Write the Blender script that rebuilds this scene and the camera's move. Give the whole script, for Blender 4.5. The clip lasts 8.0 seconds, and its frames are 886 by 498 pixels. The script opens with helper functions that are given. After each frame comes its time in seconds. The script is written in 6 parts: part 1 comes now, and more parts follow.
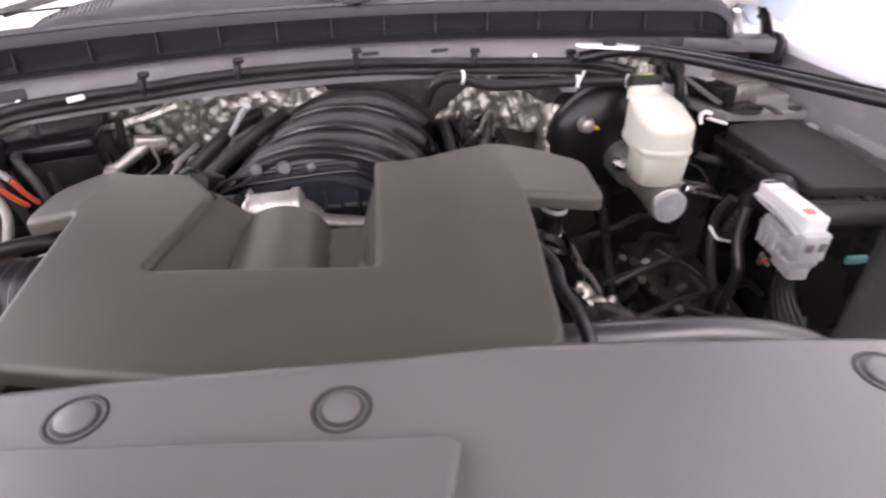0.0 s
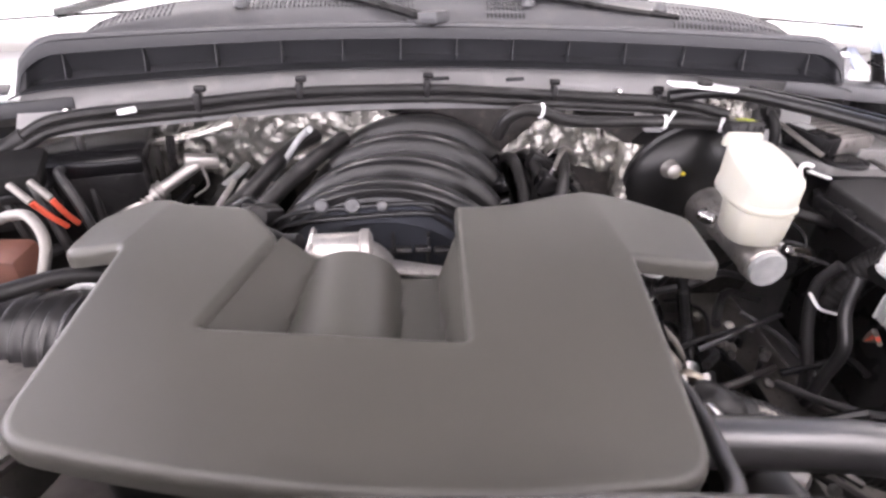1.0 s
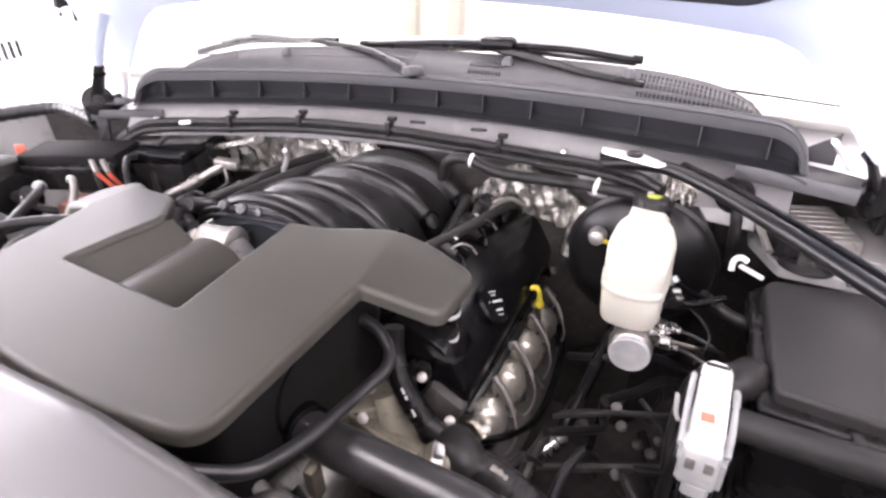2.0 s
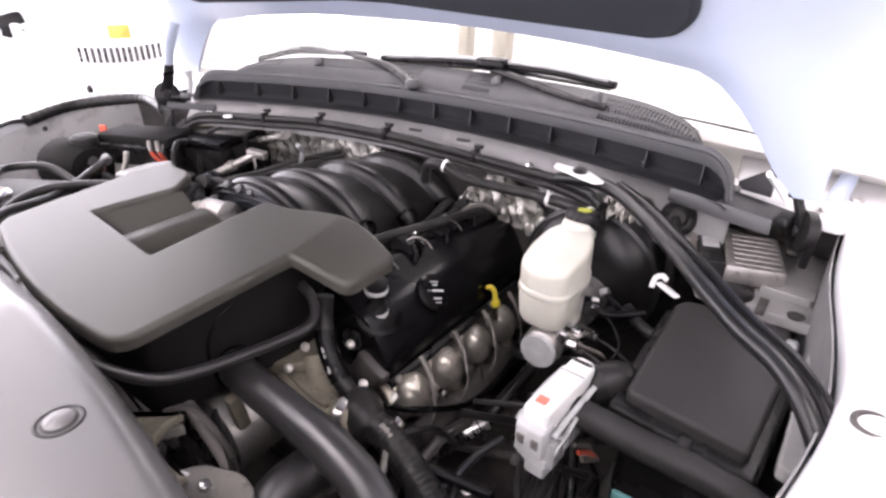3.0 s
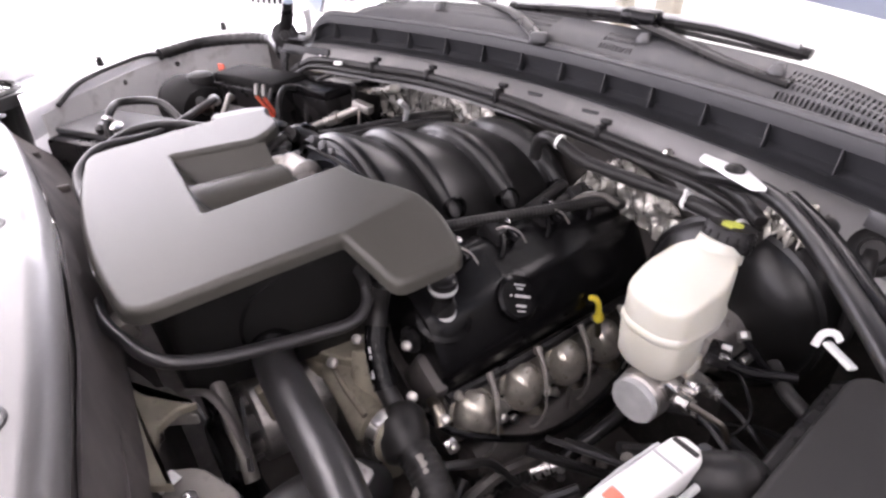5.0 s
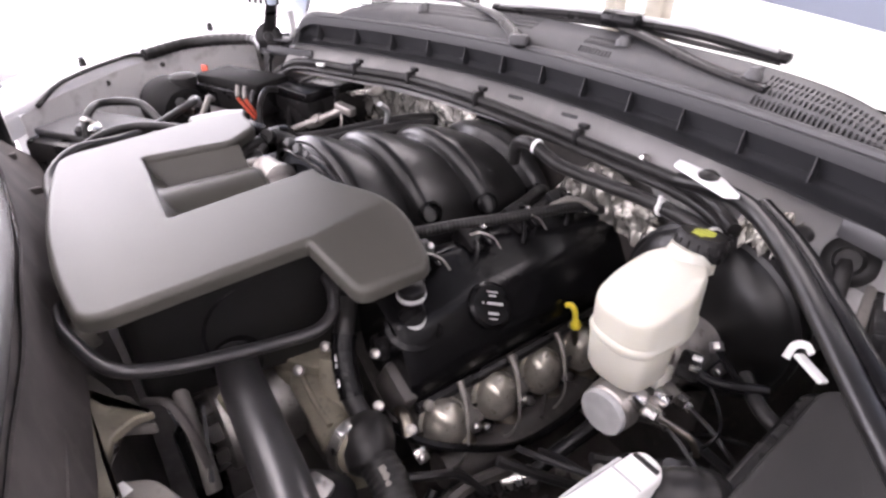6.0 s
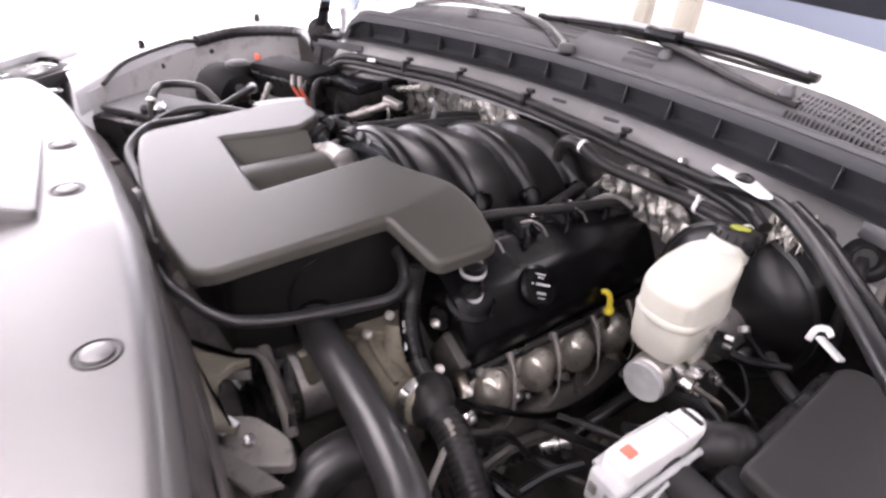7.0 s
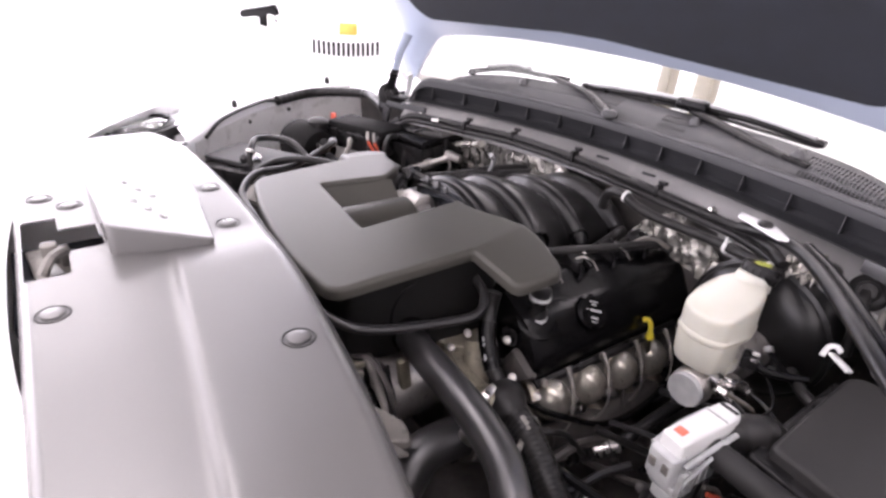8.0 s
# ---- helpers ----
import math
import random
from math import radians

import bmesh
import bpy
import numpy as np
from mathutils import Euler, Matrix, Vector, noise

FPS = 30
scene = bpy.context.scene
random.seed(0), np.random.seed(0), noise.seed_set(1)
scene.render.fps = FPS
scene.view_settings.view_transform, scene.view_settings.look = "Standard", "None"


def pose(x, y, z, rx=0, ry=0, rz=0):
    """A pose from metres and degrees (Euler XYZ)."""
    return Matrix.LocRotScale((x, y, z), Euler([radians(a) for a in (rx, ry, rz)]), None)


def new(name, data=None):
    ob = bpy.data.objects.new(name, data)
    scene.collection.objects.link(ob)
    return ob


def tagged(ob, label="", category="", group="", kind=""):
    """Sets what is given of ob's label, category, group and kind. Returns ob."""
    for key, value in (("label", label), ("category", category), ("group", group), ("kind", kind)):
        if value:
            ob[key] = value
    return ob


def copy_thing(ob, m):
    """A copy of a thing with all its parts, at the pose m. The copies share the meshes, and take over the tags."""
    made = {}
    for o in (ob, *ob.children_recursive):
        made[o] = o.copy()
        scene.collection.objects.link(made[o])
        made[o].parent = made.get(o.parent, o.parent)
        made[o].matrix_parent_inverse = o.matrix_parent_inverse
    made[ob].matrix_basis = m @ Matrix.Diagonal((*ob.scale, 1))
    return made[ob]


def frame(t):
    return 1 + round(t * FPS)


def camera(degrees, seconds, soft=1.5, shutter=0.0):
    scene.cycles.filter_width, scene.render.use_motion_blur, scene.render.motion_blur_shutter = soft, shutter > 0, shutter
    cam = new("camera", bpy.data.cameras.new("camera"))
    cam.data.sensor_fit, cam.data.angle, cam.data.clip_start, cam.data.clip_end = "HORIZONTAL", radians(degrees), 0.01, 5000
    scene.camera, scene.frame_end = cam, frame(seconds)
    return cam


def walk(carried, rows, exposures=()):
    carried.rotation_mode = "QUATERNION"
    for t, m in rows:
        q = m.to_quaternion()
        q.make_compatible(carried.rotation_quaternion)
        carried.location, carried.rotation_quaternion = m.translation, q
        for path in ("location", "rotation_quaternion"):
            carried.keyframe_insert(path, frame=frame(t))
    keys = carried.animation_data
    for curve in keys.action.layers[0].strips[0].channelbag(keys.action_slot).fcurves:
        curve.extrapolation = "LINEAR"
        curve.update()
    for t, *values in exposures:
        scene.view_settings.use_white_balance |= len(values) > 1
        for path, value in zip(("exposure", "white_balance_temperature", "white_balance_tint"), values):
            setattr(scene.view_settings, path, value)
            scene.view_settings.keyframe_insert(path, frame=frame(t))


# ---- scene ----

# ---------------------------------------------------------------- camera
LENS = 75.71
ROWS = [
    (0.0, 0.0568, -0.2626, 1.3505, 56.69, 0.83, -6.94),
    (0.5, -0.0141, -0.1978, 1.3346, 57.23, -1.05, -5.35),
    (0.7, -0.0256, -0.1749, 1.3381, 58.20, -2.04, -4.81),
    (1.0, -0.0045, -0.1625, 1.3437, 58.10, -1.50, -3.33),
    (1.2, 0.0555, -0.1545, 1.3919, 55.81, -2.38, -1.08),
    (1.5, 0.2592, -0.1684, 1.4181, 58.44, -0.75, 8.36),
    (1.7, 0.4176, -0.1538, 1.4021, 60.49, -3.08, 18.89),
    (2.0, 0.5236, -0.1648, 1.4034, 60.72, 0.85, 24.69),
    (2.2, 0.5783, -0.2099, 1.4032, 63.03, 1.31, 26.54),
    (3.3, 0.8117, -0.0554, 1.4186, 60.70, 1.16, 41.79),
    (3.5, 0.8169, 0.0096, 1.3983, 59.52, 2.65, 45.02),
    (4.0, 0.7821, 0.0486, 1.3785, 59.26, 2.17, 48.97),
    (4.2, 0.7445, 0.0171, 1.3872, 59.0, 0.08, 52.23),
    (5.3, 0.7200, 0.0470, 1.3780, 58.38, 0.20, 52.52),
    (5.5, 0.7245, 0.0585, 1.3815, 58.55, 0.30, 52.48),
    (6.0, 0.7321, 0.0719, 1.3784, 58.54, -0.03, 52.78),
    (6.5, 0.7299, 0.0377, 1.4003, 59.26, -0.89, 53.40),
    (7.0, 0.7442, -0.0461, 1.3951, 58.59, -2.93, 53.82),
    (7.5, 0.7767, -0.1466, 1.4160, 60.27, -3.50, 55.09),
    (7.8, 0.8007, -0.1946, 1.4318, 62.03, -3.30, 55.98),
    (8.0, 0.8147, -0.2174, 1.4495, 63.24, -3.24, 55.62),
]
cam = camera(LENS, 8.0, soft=2.6, shutter=0.4)
walk(cam, [(t, pose(x, y, z, rx, ry, rz)) for t, x, y, z, rx, ry, rz in ROWS],
     [(0.0, -0.15, 6500, 25), (0.5, 0.17, 6500, 25), (1.0, 0.4, 6500, 25), (1.5, 0.46, 6500, 25), (2.2, 0.36, 6500, 25), (3.5, -0.19, 6500, 25), (4.0, -0.1, 6500, 25), (6.0, 0.0, 6500, 26), (6.5, 0.13, 6500, 26), (7.0, 0.02, 6500, 26), (8.0, -0.28, 6500, 26)])

# ---------------------------------------------------------------- light
world = bpy.data.worlds.new("daylight")
scene.world = world
world.use_nodes = True
sky = world.node_tree.nodes.new("ShaderNodeTexSky")
sky.sky_type, sky.sun_disc = "NISHITA", False
sky.sun_elevation, sky.sun_rotation = radians(40), radians(120)
back = world.node_tree.nodes["Background"]
haze = world.node_tree.nodes.new("ShaderNodeMix")
haze.data_type = "RGBA"
haze.inputs["Factor"].default_value = 0.85
haze.inputs["B"].default_value = (24, 24, 24.5, 1)
world.node_tree.links.new(sky.outputs[0], haze.inputs["A"])
world.node_tree.links.new(haze.outputs["Result"], back.inputs[0])
back.inputs[1].default_value = 0.12


def lamp(name, size_x, size_y, watts, m, colour=(1, 0.98, 0.95)):
    data = bpy.data.lights.new(name, "AREA")
    data.shape, data.size, data.size_y, data.energy, data.color = "RECTANGLE", size_x, size_y, watts, colour
    ob = new(name, data)
    ob.matrix_world = m
    return ob


# ---------------------------------------------------------------- materials
def material(name, colour, rough=0.5, metal=0.0, vary=0.15, scale=8.0, grain=400.0, bump=0.1, rough_vary=0.1,
             spots=None, coat=0.0, sub=0.0, spec=0.5):
    """A surface with colour variation at two sizes, uneven gloss and fine relief."""
    m = bpy.data.materials.new(name)
    m.use_nodes = True
    nt = m.node_tree
    N, L = nt.nodes, nt.links
    b = N["Principled BSDF"]
    tc = N.new("ShaderNodeTexCoord")
    big = N.new("ShaderNodeTexNoise")
    big.inputs["Scale"].default_value, big.inputs["Detail"].default_value = scale, 6
    L.new(tc.outputs["Object"], big.inputs["Vector"])
    fine = N.new("ShaderNodeTexNoise")
    fine.inputs["Scale"].default_value, fine.inputs["Detail"].default_value = grain, 3
    L.new(tc.outputs["Object"], fine.inputs["Vector"])
    ramp = N.new("ShaderNodeValToRGB")
    lo = [max(0, c * (1 - vary)) for c in colour]
    hi = [min(1, c * (1 + vary)) for c in colour]
    ramp.color_ramp.elements[0].position, ramp.color_ramp.elements[1].position = 0.3, 0.7
    ramp.color_ramp.elements[0].color = (*lo, 1)
    ramp.color_ramp.elements[1].color = (*hi, 1)
    L.new(big.outputs["Fac"], ramp.inputs["Fac"])
    out = ramp.outputs["Color"]
    if spots:
        dirt = N.new("ShaderNodeTexNoise")
        dirt.inputs["Scale"].default_value, dirt.inputs["Detail"].default_value = scale * 4, 8
        L.new(tc.outputs["Object"], dirt.inputs["Vector"])
        step = N.new("ShaderNodeMapRange")
        step.inputs["From Min"].default_value, step.inputs["From Max"].default_value = 0.55, 0.72
        step.inputs["To Max"].default_value = 0.7
        L.new(dirt.outputs["Fac"], step.inputs["Value"])
        mix = N.new("ShaderNodeMix")
        mix.data_type = "RGBA"
        L.new(step.outputs["Result"], mix.inputs["Factor"])
        L.new(out, mix.inputs["A"])
        mix.inputs["B"].default_value = (*spots, 1)
        out = mix.outputs["Result"]
    L.new(out, b.inputs["Base Color"])
    rr = N.new("ShaderNodeMapRange")
    rr.inputs["To Min"].default_value, rr.inputs["To Max"].default_value = max(0.02, rough - rough_vary), min(1, rough + rough_vary)
    L.new(big.outputs["Fac"], rr.inputs["Value"])
    L.new(rr.outputs["Result"], b.inputs["Roughness"])
    b.inputs["Metallic"].default_value = metal
    b.inputs["Specular IOR Level"].default_value = spec
    b.inputs["Coat Weight"].default_value = coat
    b.inputs["Coat Roughness"].default_value = 0.08
    if sub:
        b.inputs["Subsurface Weight"].default_value = sub
        b.inputs["Subsurface Radius"].default_value = (0.02, 0.016, 0.01)
        b.inputs["Subsurface Scale"].default_value = 1.0
    if bump:
        bp = N.new("ShaderNodeBump")
        bp.inputs["Strength"].default_value, bp.inputs["Distance"].default_value = bump, 0.0006
        L.new(fine.outputs["Fac"], bp.inputs["Height"])
        L.new(bp.outputs["Normal"], b.inputs["Normal"])
    return m


def crumpled(name, colour, rough, scale, depth):
    """Crinkled metal foil."""
    m = material(name, colour, rough, 0.72, 0.2, 20, 600, 0)
    N, L = m.node_tree.nodes, m.node_tree.links
    tc = N.new("ShaderNodeTexCoord")
    vor = N.new("ShaderNodeTexNoise")
    vor.noise_type = "RIDGED_MULTIFRACTAL"
    vor.inputs["Scale"].default_value, vor.inputs["Detail"].default_value, vor.inputs["Distortion"].default_value = scale, 3, 0.8
    vor.normalize = True
    wav = N.new("ShaderNodeTexNoise")
    wav.inputs["Scale"].default_value, wav.inputs["Detail"].default_value = scale * 2.2, 5
    add = N.new("ShaderNodeMath")
    L.new(tc.outputs["Object"], vor.inputs["Vector"])
    L.new(tc.outputs["Object"], wav.inputs["Vector"])
    L.new(vor.outputs["Fac"], add.inputs[0])
    L.new(wav.outputs["Fac"], add.inputs[1])
    bp = N.new("ShaderNodeBump")
    bp.inputs["Strength"].default_value, bp.inputs["Distance"].default_value = 1.0, depth
    L.new(add.outputs[0], bp.inputs["Height"])
    L.new(bp.outputs["Normal"], N["Principled BSDF"].inputs["Normal"])
    return m


COVER = material("grey_moulded_plastic", (0.052, 0.0497, 0.043), 0.38, 0, 0.1, 5, 1400, 0.3, 0.05, spec=0.34)
BLACK = material("black_plastic", (0.013, 0.0124, 0.0128), 0.28, 0, 0.3, 15, 900, 0.2, spec=0.19)
BLACK_GLOSS = material("glossy_black_plastic", (0.0052, 0.005, 0.0055), 0.2, 0, 0.2, 12, 700, 0.12, 0.03, spec=0.15)
BLACK_MATTE = material("matte_black_plastic", (0.021, 0.0203, 0.0203), 0.55, 0, 0.3, 14, 800, 0.3, spec=0.25)
RUBBER = material("black_rubber", (0.017, 0.0162, 0.0162), 0.32, 0, 0.3, 25, 900, 0.25, spec=0.22)
DARK = material("dark_grimy_metal", (0.055, 0.05, 0.047), 0.55, 0.2, 0.4, 18, 300, 0.4, spots=(0.11, 0.1, 0.085))
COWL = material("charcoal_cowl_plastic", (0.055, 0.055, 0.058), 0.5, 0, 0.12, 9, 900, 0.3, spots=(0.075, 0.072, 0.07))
# Charcoal trough plastic, made bluish black to hold the trough's deep shade.
TROUGH_SHADED = material("shaded_trough_plastic", (0.0135, 0.0138, 0.0158), 0.5, 0, 0.2, 9, 900, 0.3)
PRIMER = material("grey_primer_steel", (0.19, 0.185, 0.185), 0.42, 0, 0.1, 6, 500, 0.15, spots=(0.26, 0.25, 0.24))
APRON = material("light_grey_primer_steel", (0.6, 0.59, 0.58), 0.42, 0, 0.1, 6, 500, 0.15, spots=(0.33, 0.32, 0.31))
PANEL = material("satin_grey_panel_plastic", (0.108, 0.1045, 0.103), 0.27, 0, 0.05, 2, 1300, 0.15, 0.012, spec=0.75)
LEDGE = material("mid_grey_primer_steel", (0.21, 0.204, 0.2), 0.45, 0, 0.12, 6, 500, 0.15, spots=(0.14, 0.135, 0.13))
WHITE = material("white_car_paint", (0.82, 0.82, 0.83), 0.25, 0, 0.03, 3, 500, 0.03, 0.03, coat=0.6)
# White paint of the hood's underside, its cool shade put into the colour.
HOOD_SHADED = material("white_hood_paint_in_cool_shade", (0.42, 0.475, 0.58), 0.35, 0, 0.05, 4, 500, 0.06, 0.05, coat=0.3)
# Felt of the hood liner; also the near-black that paints shade in recesses.
FELT_AND_SHADE = material("dark_felt_liner_and_recess_shade", (0.012, 0.014, 0.02), 0.9, 0, 0.3, 30, 700, 0.8)
CAST = material("cast_aluminium", (0.42, 0.4, 0.38), 0.45, 0.9, 0.2, 30, 500, 0.5, spots=(0.2, 0.18, 0.16))
STEEL = material("bright_steel", (0.62, 0.6, 0.58), 0.28, 1.0, 0.12, 30, 400, 0.2)
STEEL_WARM = material("heat_tinted_steel", (0.24, 0.215, 0.18), 0.35, 1.0, 0.3, 22, 300, 0.4, spots=(0.14, 0.1, 0.07))
SHIELD = material("dull_pressed_steel", (0.5, 0.47, 0.41), 0.3, 0.75, 0.4, 30, 300, 0.5, 0.1, spots=(0.13, 0.105, 0.075))
BRACKET = material("dusty_grey_steel", (0.195, 0.183, 0.168), 0.55, 0.4, 0.25, 20, 300, 0.4, spots=(0.09, 0.082, 0.074))
FOIL = crumpled("crinkled_foil", (0.38, 0.366, 0.335), 0.25, 30, 0.005)
DUSTY = material("dusty_brown_grey_plastic", (0.115, 0.103, 0.098), 0.6, 0, 0.45, 12, 500, 0.4, spots=(0.15, 0.135, 0.126), spec=0.25)
MANIFOLD = material("black_moulded_nylon", (0.0075, 0.0072, 0.0075), 0.30, 0, 0.25, 18, 1100, 0.2, 0.02, spec=0.38)
RESONATOR = material("black_resonator_plastic", (0.0085, 0.0082, 0.0082), 0.42, 0, 0.2, 9, 1000, 0.25, spec=0.2)
BOX_GREY = material("charcoal_resonator_plastic", (0.025, 0.024, 0.0238), 0.5, 0, 0.15, 9, 1000, 0.25, spec=0.25)
HOSE_SHEEN = material("polished_rubber_hose", (0.019, 0.018, 0.0185), 0.36, 0, 0.2, 18, 900, 0.15, 0.02, spec=0.65)
RADIATOR_HOSE = material("smooth_moulded_hose", (0.03, 0.0287, 0.0292), 0.32, 0, 0.2, 18, 900, 0.15, 0.02, spec=0.95)
CAST_TAN = material("dull_tan_casting", (0.22, 0.2, 0.155), 0.6, 0.45, 0.25, 25, 300, 0.6, spots=(0.12, 0.105, 0.085))
CREAM = material("cream_translucent_plastic", (0.47, 0.46, 0.40), 0.36, 0, 0.05, 14, 500, 0.12, 0.05, sub=0.2)
WHITE_PLASTIC = material("white_plastic", (0.66, 0.66, 0.65), 0.4, 0, 0.06, 14, 700, 0.1)
GREY_PLASTIC = material("pale_grey_connector_plastic", (0.37, 0.375, 0.375), 0.4, 0, 0.25, 25, 700, 0.15)
RED = material("faded_red_plastic", (0.72, 0.16, 0.11), 0.45, 0, 0.1, 30, 700, 0.1)
ORANGE = material("orange_red_cable_sleeve", (0.62, 0.10, 0.055), 0.45, 0, 0.1, 40, 700, 0.1)
YELLOW = material("yellow_plastic", (0.75, 0.6, 0.05), 0.42, 0, 0.1, 40, 700, 0.1)
LIME = material("yellow_green_print", (0.40, 0.43, 0.06), 0.5, 0, 0.05, 40, 700, 0.05)
LID = material("dull_black_lid_plastic", (0.011, 0.0105, 0.0105), 0.7, 0, 0.3, 14, 800, 0.3, spec=0.08)
TEAL = material("teal_plastic", (0.08, 0.2, 0.19), 0.4, 0, 0.1, 40, 700, 0.1)
PRINT = material("pale_grey_print", (0.45, 0.45, 0.45), 0.5, 0, 0.05, 60, 700, 0.05)
BROWN = material("brown_stained_plastic", (0.16, 0.07, 0.05), 0.45, 0, 0.2, 30, 500, 0.2)
TAUPE = material("taupe_trim", (0.3, 0.26, 0.2), 0.5, 0, 0.1, 10, 500, 0.1)
DASH = material("pale_dash_cover", (0.72, 0.7, 0.66), 0.6, 0, 0.04, 5, 600, 0.3)
WALL = material("white_wall_paint", (0.8, 0.8, 0.79), 0.6, 0, 0.03, 1, 200, 0.1)
CEIL = material("white_ceiling_board", (0.82, 0.82, 0.81), 0.7, 0, 0.03, 1, 200, 0.1)
TILE = material("pale_polished_floor", (0.55, 0.54, 0.52), 0.25, 0, 0.08, 1.2, 150, 0.05)
TYRE = material("tyre_rubber", (0.02, 0.02, 0.02), 0.7, 0, 0.2, 12, 300, 0.4)
GOLD = material("gold_badge", (0.8, 0.38, 0.08), 0.35, 0.3, 0.1, 20, 500, 0.05)

GLASS = bpy.data.materials.new("clear_glass")
GLASS.use_nodes = True
g = GLASS.node_tree.nodes["Principled BSDF"]
g.inputs["Transmission Weight"].default_value, g.inputs["Roughness"].default_value, g.inputs["IOR"].default_value = 1.0, 0.02, 1.45
g.inputs["Base Color"].default_value = (0.93, 0.96, 0.95, 1)

GLOW = bpy.data.materials.new("lit_diffuser")
GLOW.use_nodes = True
g = GLOW.node_tree.nodes["Principled BSDF"]
g.inputs["Emission Color"].default_value, g.inputs["Emission Strength"].default_value = (1, 0.98, 0.95, 1), 9.0


# ---------------------------------------------------------------- mesh helpers
def V(*a):
    return Vector(a)


def merged(*bms):
    """One bmesh out of several."""
    whole = bmesh.new()
    for bm in bms:
        me = bpy.data.meshes.new("tmp")
        bm.to_mesh(me)
        whole.from_mesh(me)
        bpy.data.meshes.remove(me)
        bm.free()
    return whole


def box(sx, sy, sz, at=(0, 0, 0), bevel=0.0, seg=2, turn=(0, 0, 0), taper=1.0):
    """A box with rounded edges; taper scales its top."""
    bm = bmesh.new()
    bmesh.ops.create_cube(bm, size=1)
    for v in bm.verts:
        k = taper if v.co.z > 0 else 1
        v.co = V(v.co.x * sx * k, v.co.y * sy * k, v.co.z * sz)
    if bevel:
        bmesh.ops.bevel(bm, geom=bm.edges[:], offset=bevel, segments=seg, affect="EDGES", profile=0.5)
    bmesh.ops.transform(bm, matrix=pose(*at, *turn), verts=bm.verts)
    return bm


def smooth_path(pts, sub=6):
    """Catmull-Rom through the points."""
    pts = [Vector(p) for p in pts]
    if len(pts) < 3:
        return [pts[0].lerp(pts[-1], i / sub) for i in range(sub + 1)]
    ext = [2 * pts[0] - pts[1], *pts, 2 * pts[-1] - pts[-2]]
    out = []
    for i in range(1, len(ext) - 2):
        a, b, c, d = ext[i - 1:i + 3]
        for k in range(sub):
            t = k / sub
            out.append(0.5 * (2 * b + (c - a) * t + (2 * a - 5 * b + 4 * c - d) * t * t + (3 * b - a - 3 * c + d) * t ** 3))
    out.append(pts[-1])
    return out


def loft(rings, caps=True):
    """A skin through rings of equal size."""
    bm = bmesh.new()
    rows = [[bm.verts.new(p) for p in r] for r in rings]
    n = len(rows[0])
    for a, b in zip(rows, rows[1:]):
        for i in range(n):
            bm.faces.new((a[i], a[(i + 1) % n], b[(i + 1) % n], b[i]))
    if caps:
        bm.faces.new(rows[0][::-1])
        bm.faces.new(rows[-1])
    bmesh.ops.recalc_face_normals(bm, faces=bm.faces[:])
    return bm


def tube(pts, r, n=12, sub=6, rings=0.0, pitch=0.01, flat=1.0):
    """A hose along a smooth path. r: one radius or (start, end). rings: depth of a bellows' ridges, pitch apart."""
    path = smooth_path(pts, sub)
    if rings:
        fine, step = [path[0]], pitch / 4
        for a, b in zip(path, path[1:]):
            k = max(1, round((b - a).length / step))
            fine += [a.lerp(b, (i + 1) / k) for i in range(k)]
        path = fine
    ra, rb = r if isinstance(r, tuple) else (r, r)
    total = sum((b - a).length for a, b in zip(path, path[1:])) or 1
    tang = [(path[min(i + 1, len(path) - 1)] - path[max(i - 1, 0)]).normalized() for i in range(len(path))]
    up = V(0, 0, 1) if abs(tang[0].z) < 0.9 else V(1, 0, 0)
    side, done, out = tang[0].cross(up).normalized(), 0.0, []
    for i, p in enumerate(path):
        side = (side - tang[i] * side.dot(tang[i])).normalized()
        other = tang[i].cross(side)
        if i:
            done += (p - path[i - 1]).length
        rad = ra + (rb - ra) * done / total
        if rings:
            rad += rings * (0.5 + 0.5 * math.cos(2 * math.pi * done / pitch))
        out.append([p + (side * math.cos(2 * math.pi * k / n) + other * math.sin(2 * math.pi * k / n) * flat) * rad for k in range(n)])
    return loft(out)


def turned(profile, at=(0, 0, 0), axis=(0, 0, 1), n=28):
    """A turned body: profile of (radius, height) from one end to the other, along axis from at."""
    q = Vector(axis).normalized().to_track_quat("Z", "Y").to_matrix()
    o = Vector(at)
    rings = [[o + q @ V(max(r, 1e-4) * math.cos(2 * math.pi * k / n), max(r, 1e-4) * math.sin(2 * math.pi * k / n), h) for k in range(n)] for r, h in profile]
    return loft(rings)


def rod(a, b, r, n=14, lip=0.0):
    """A straight round bar with slightly broken ends."""
    a, b = Vector(a), Vector(b)
    h = (b - a).length
    c = min(r * 0.2, h * 0.2)
    return turned([(r - c, 0), (r, c), (r + lip, h / 2), (r, h - c), (r - c, h)], a, b - a, n)


def rounded(poly, r, seg=5):
    """A polygon in the plan with rounded corners; r: one radius or one for each corner."""
    out, n = [], len(poly)
    for i in range(n):
        p, a, b = Vector(poly[i]), Vector(poly[i - 1]), Vector(poly[(i + 1) % n])
        rr = r[i] if isinstance(r, (list, tuple)) else r
        if rr <= 0:
            out.append(p)
            continue
        u, w = (a - p), (b - p)
        d = min(rr, u.length * 0.45, w.length * 0.45)
        s, e = p + u.normalized() * d, p + w.normalized() * d
        for k in range(seg + 1):
            t = k / seg
            out.append(s * (1 - t) ** 2 + p * 2 * t * (1 - t) + e * t * t)
    return out


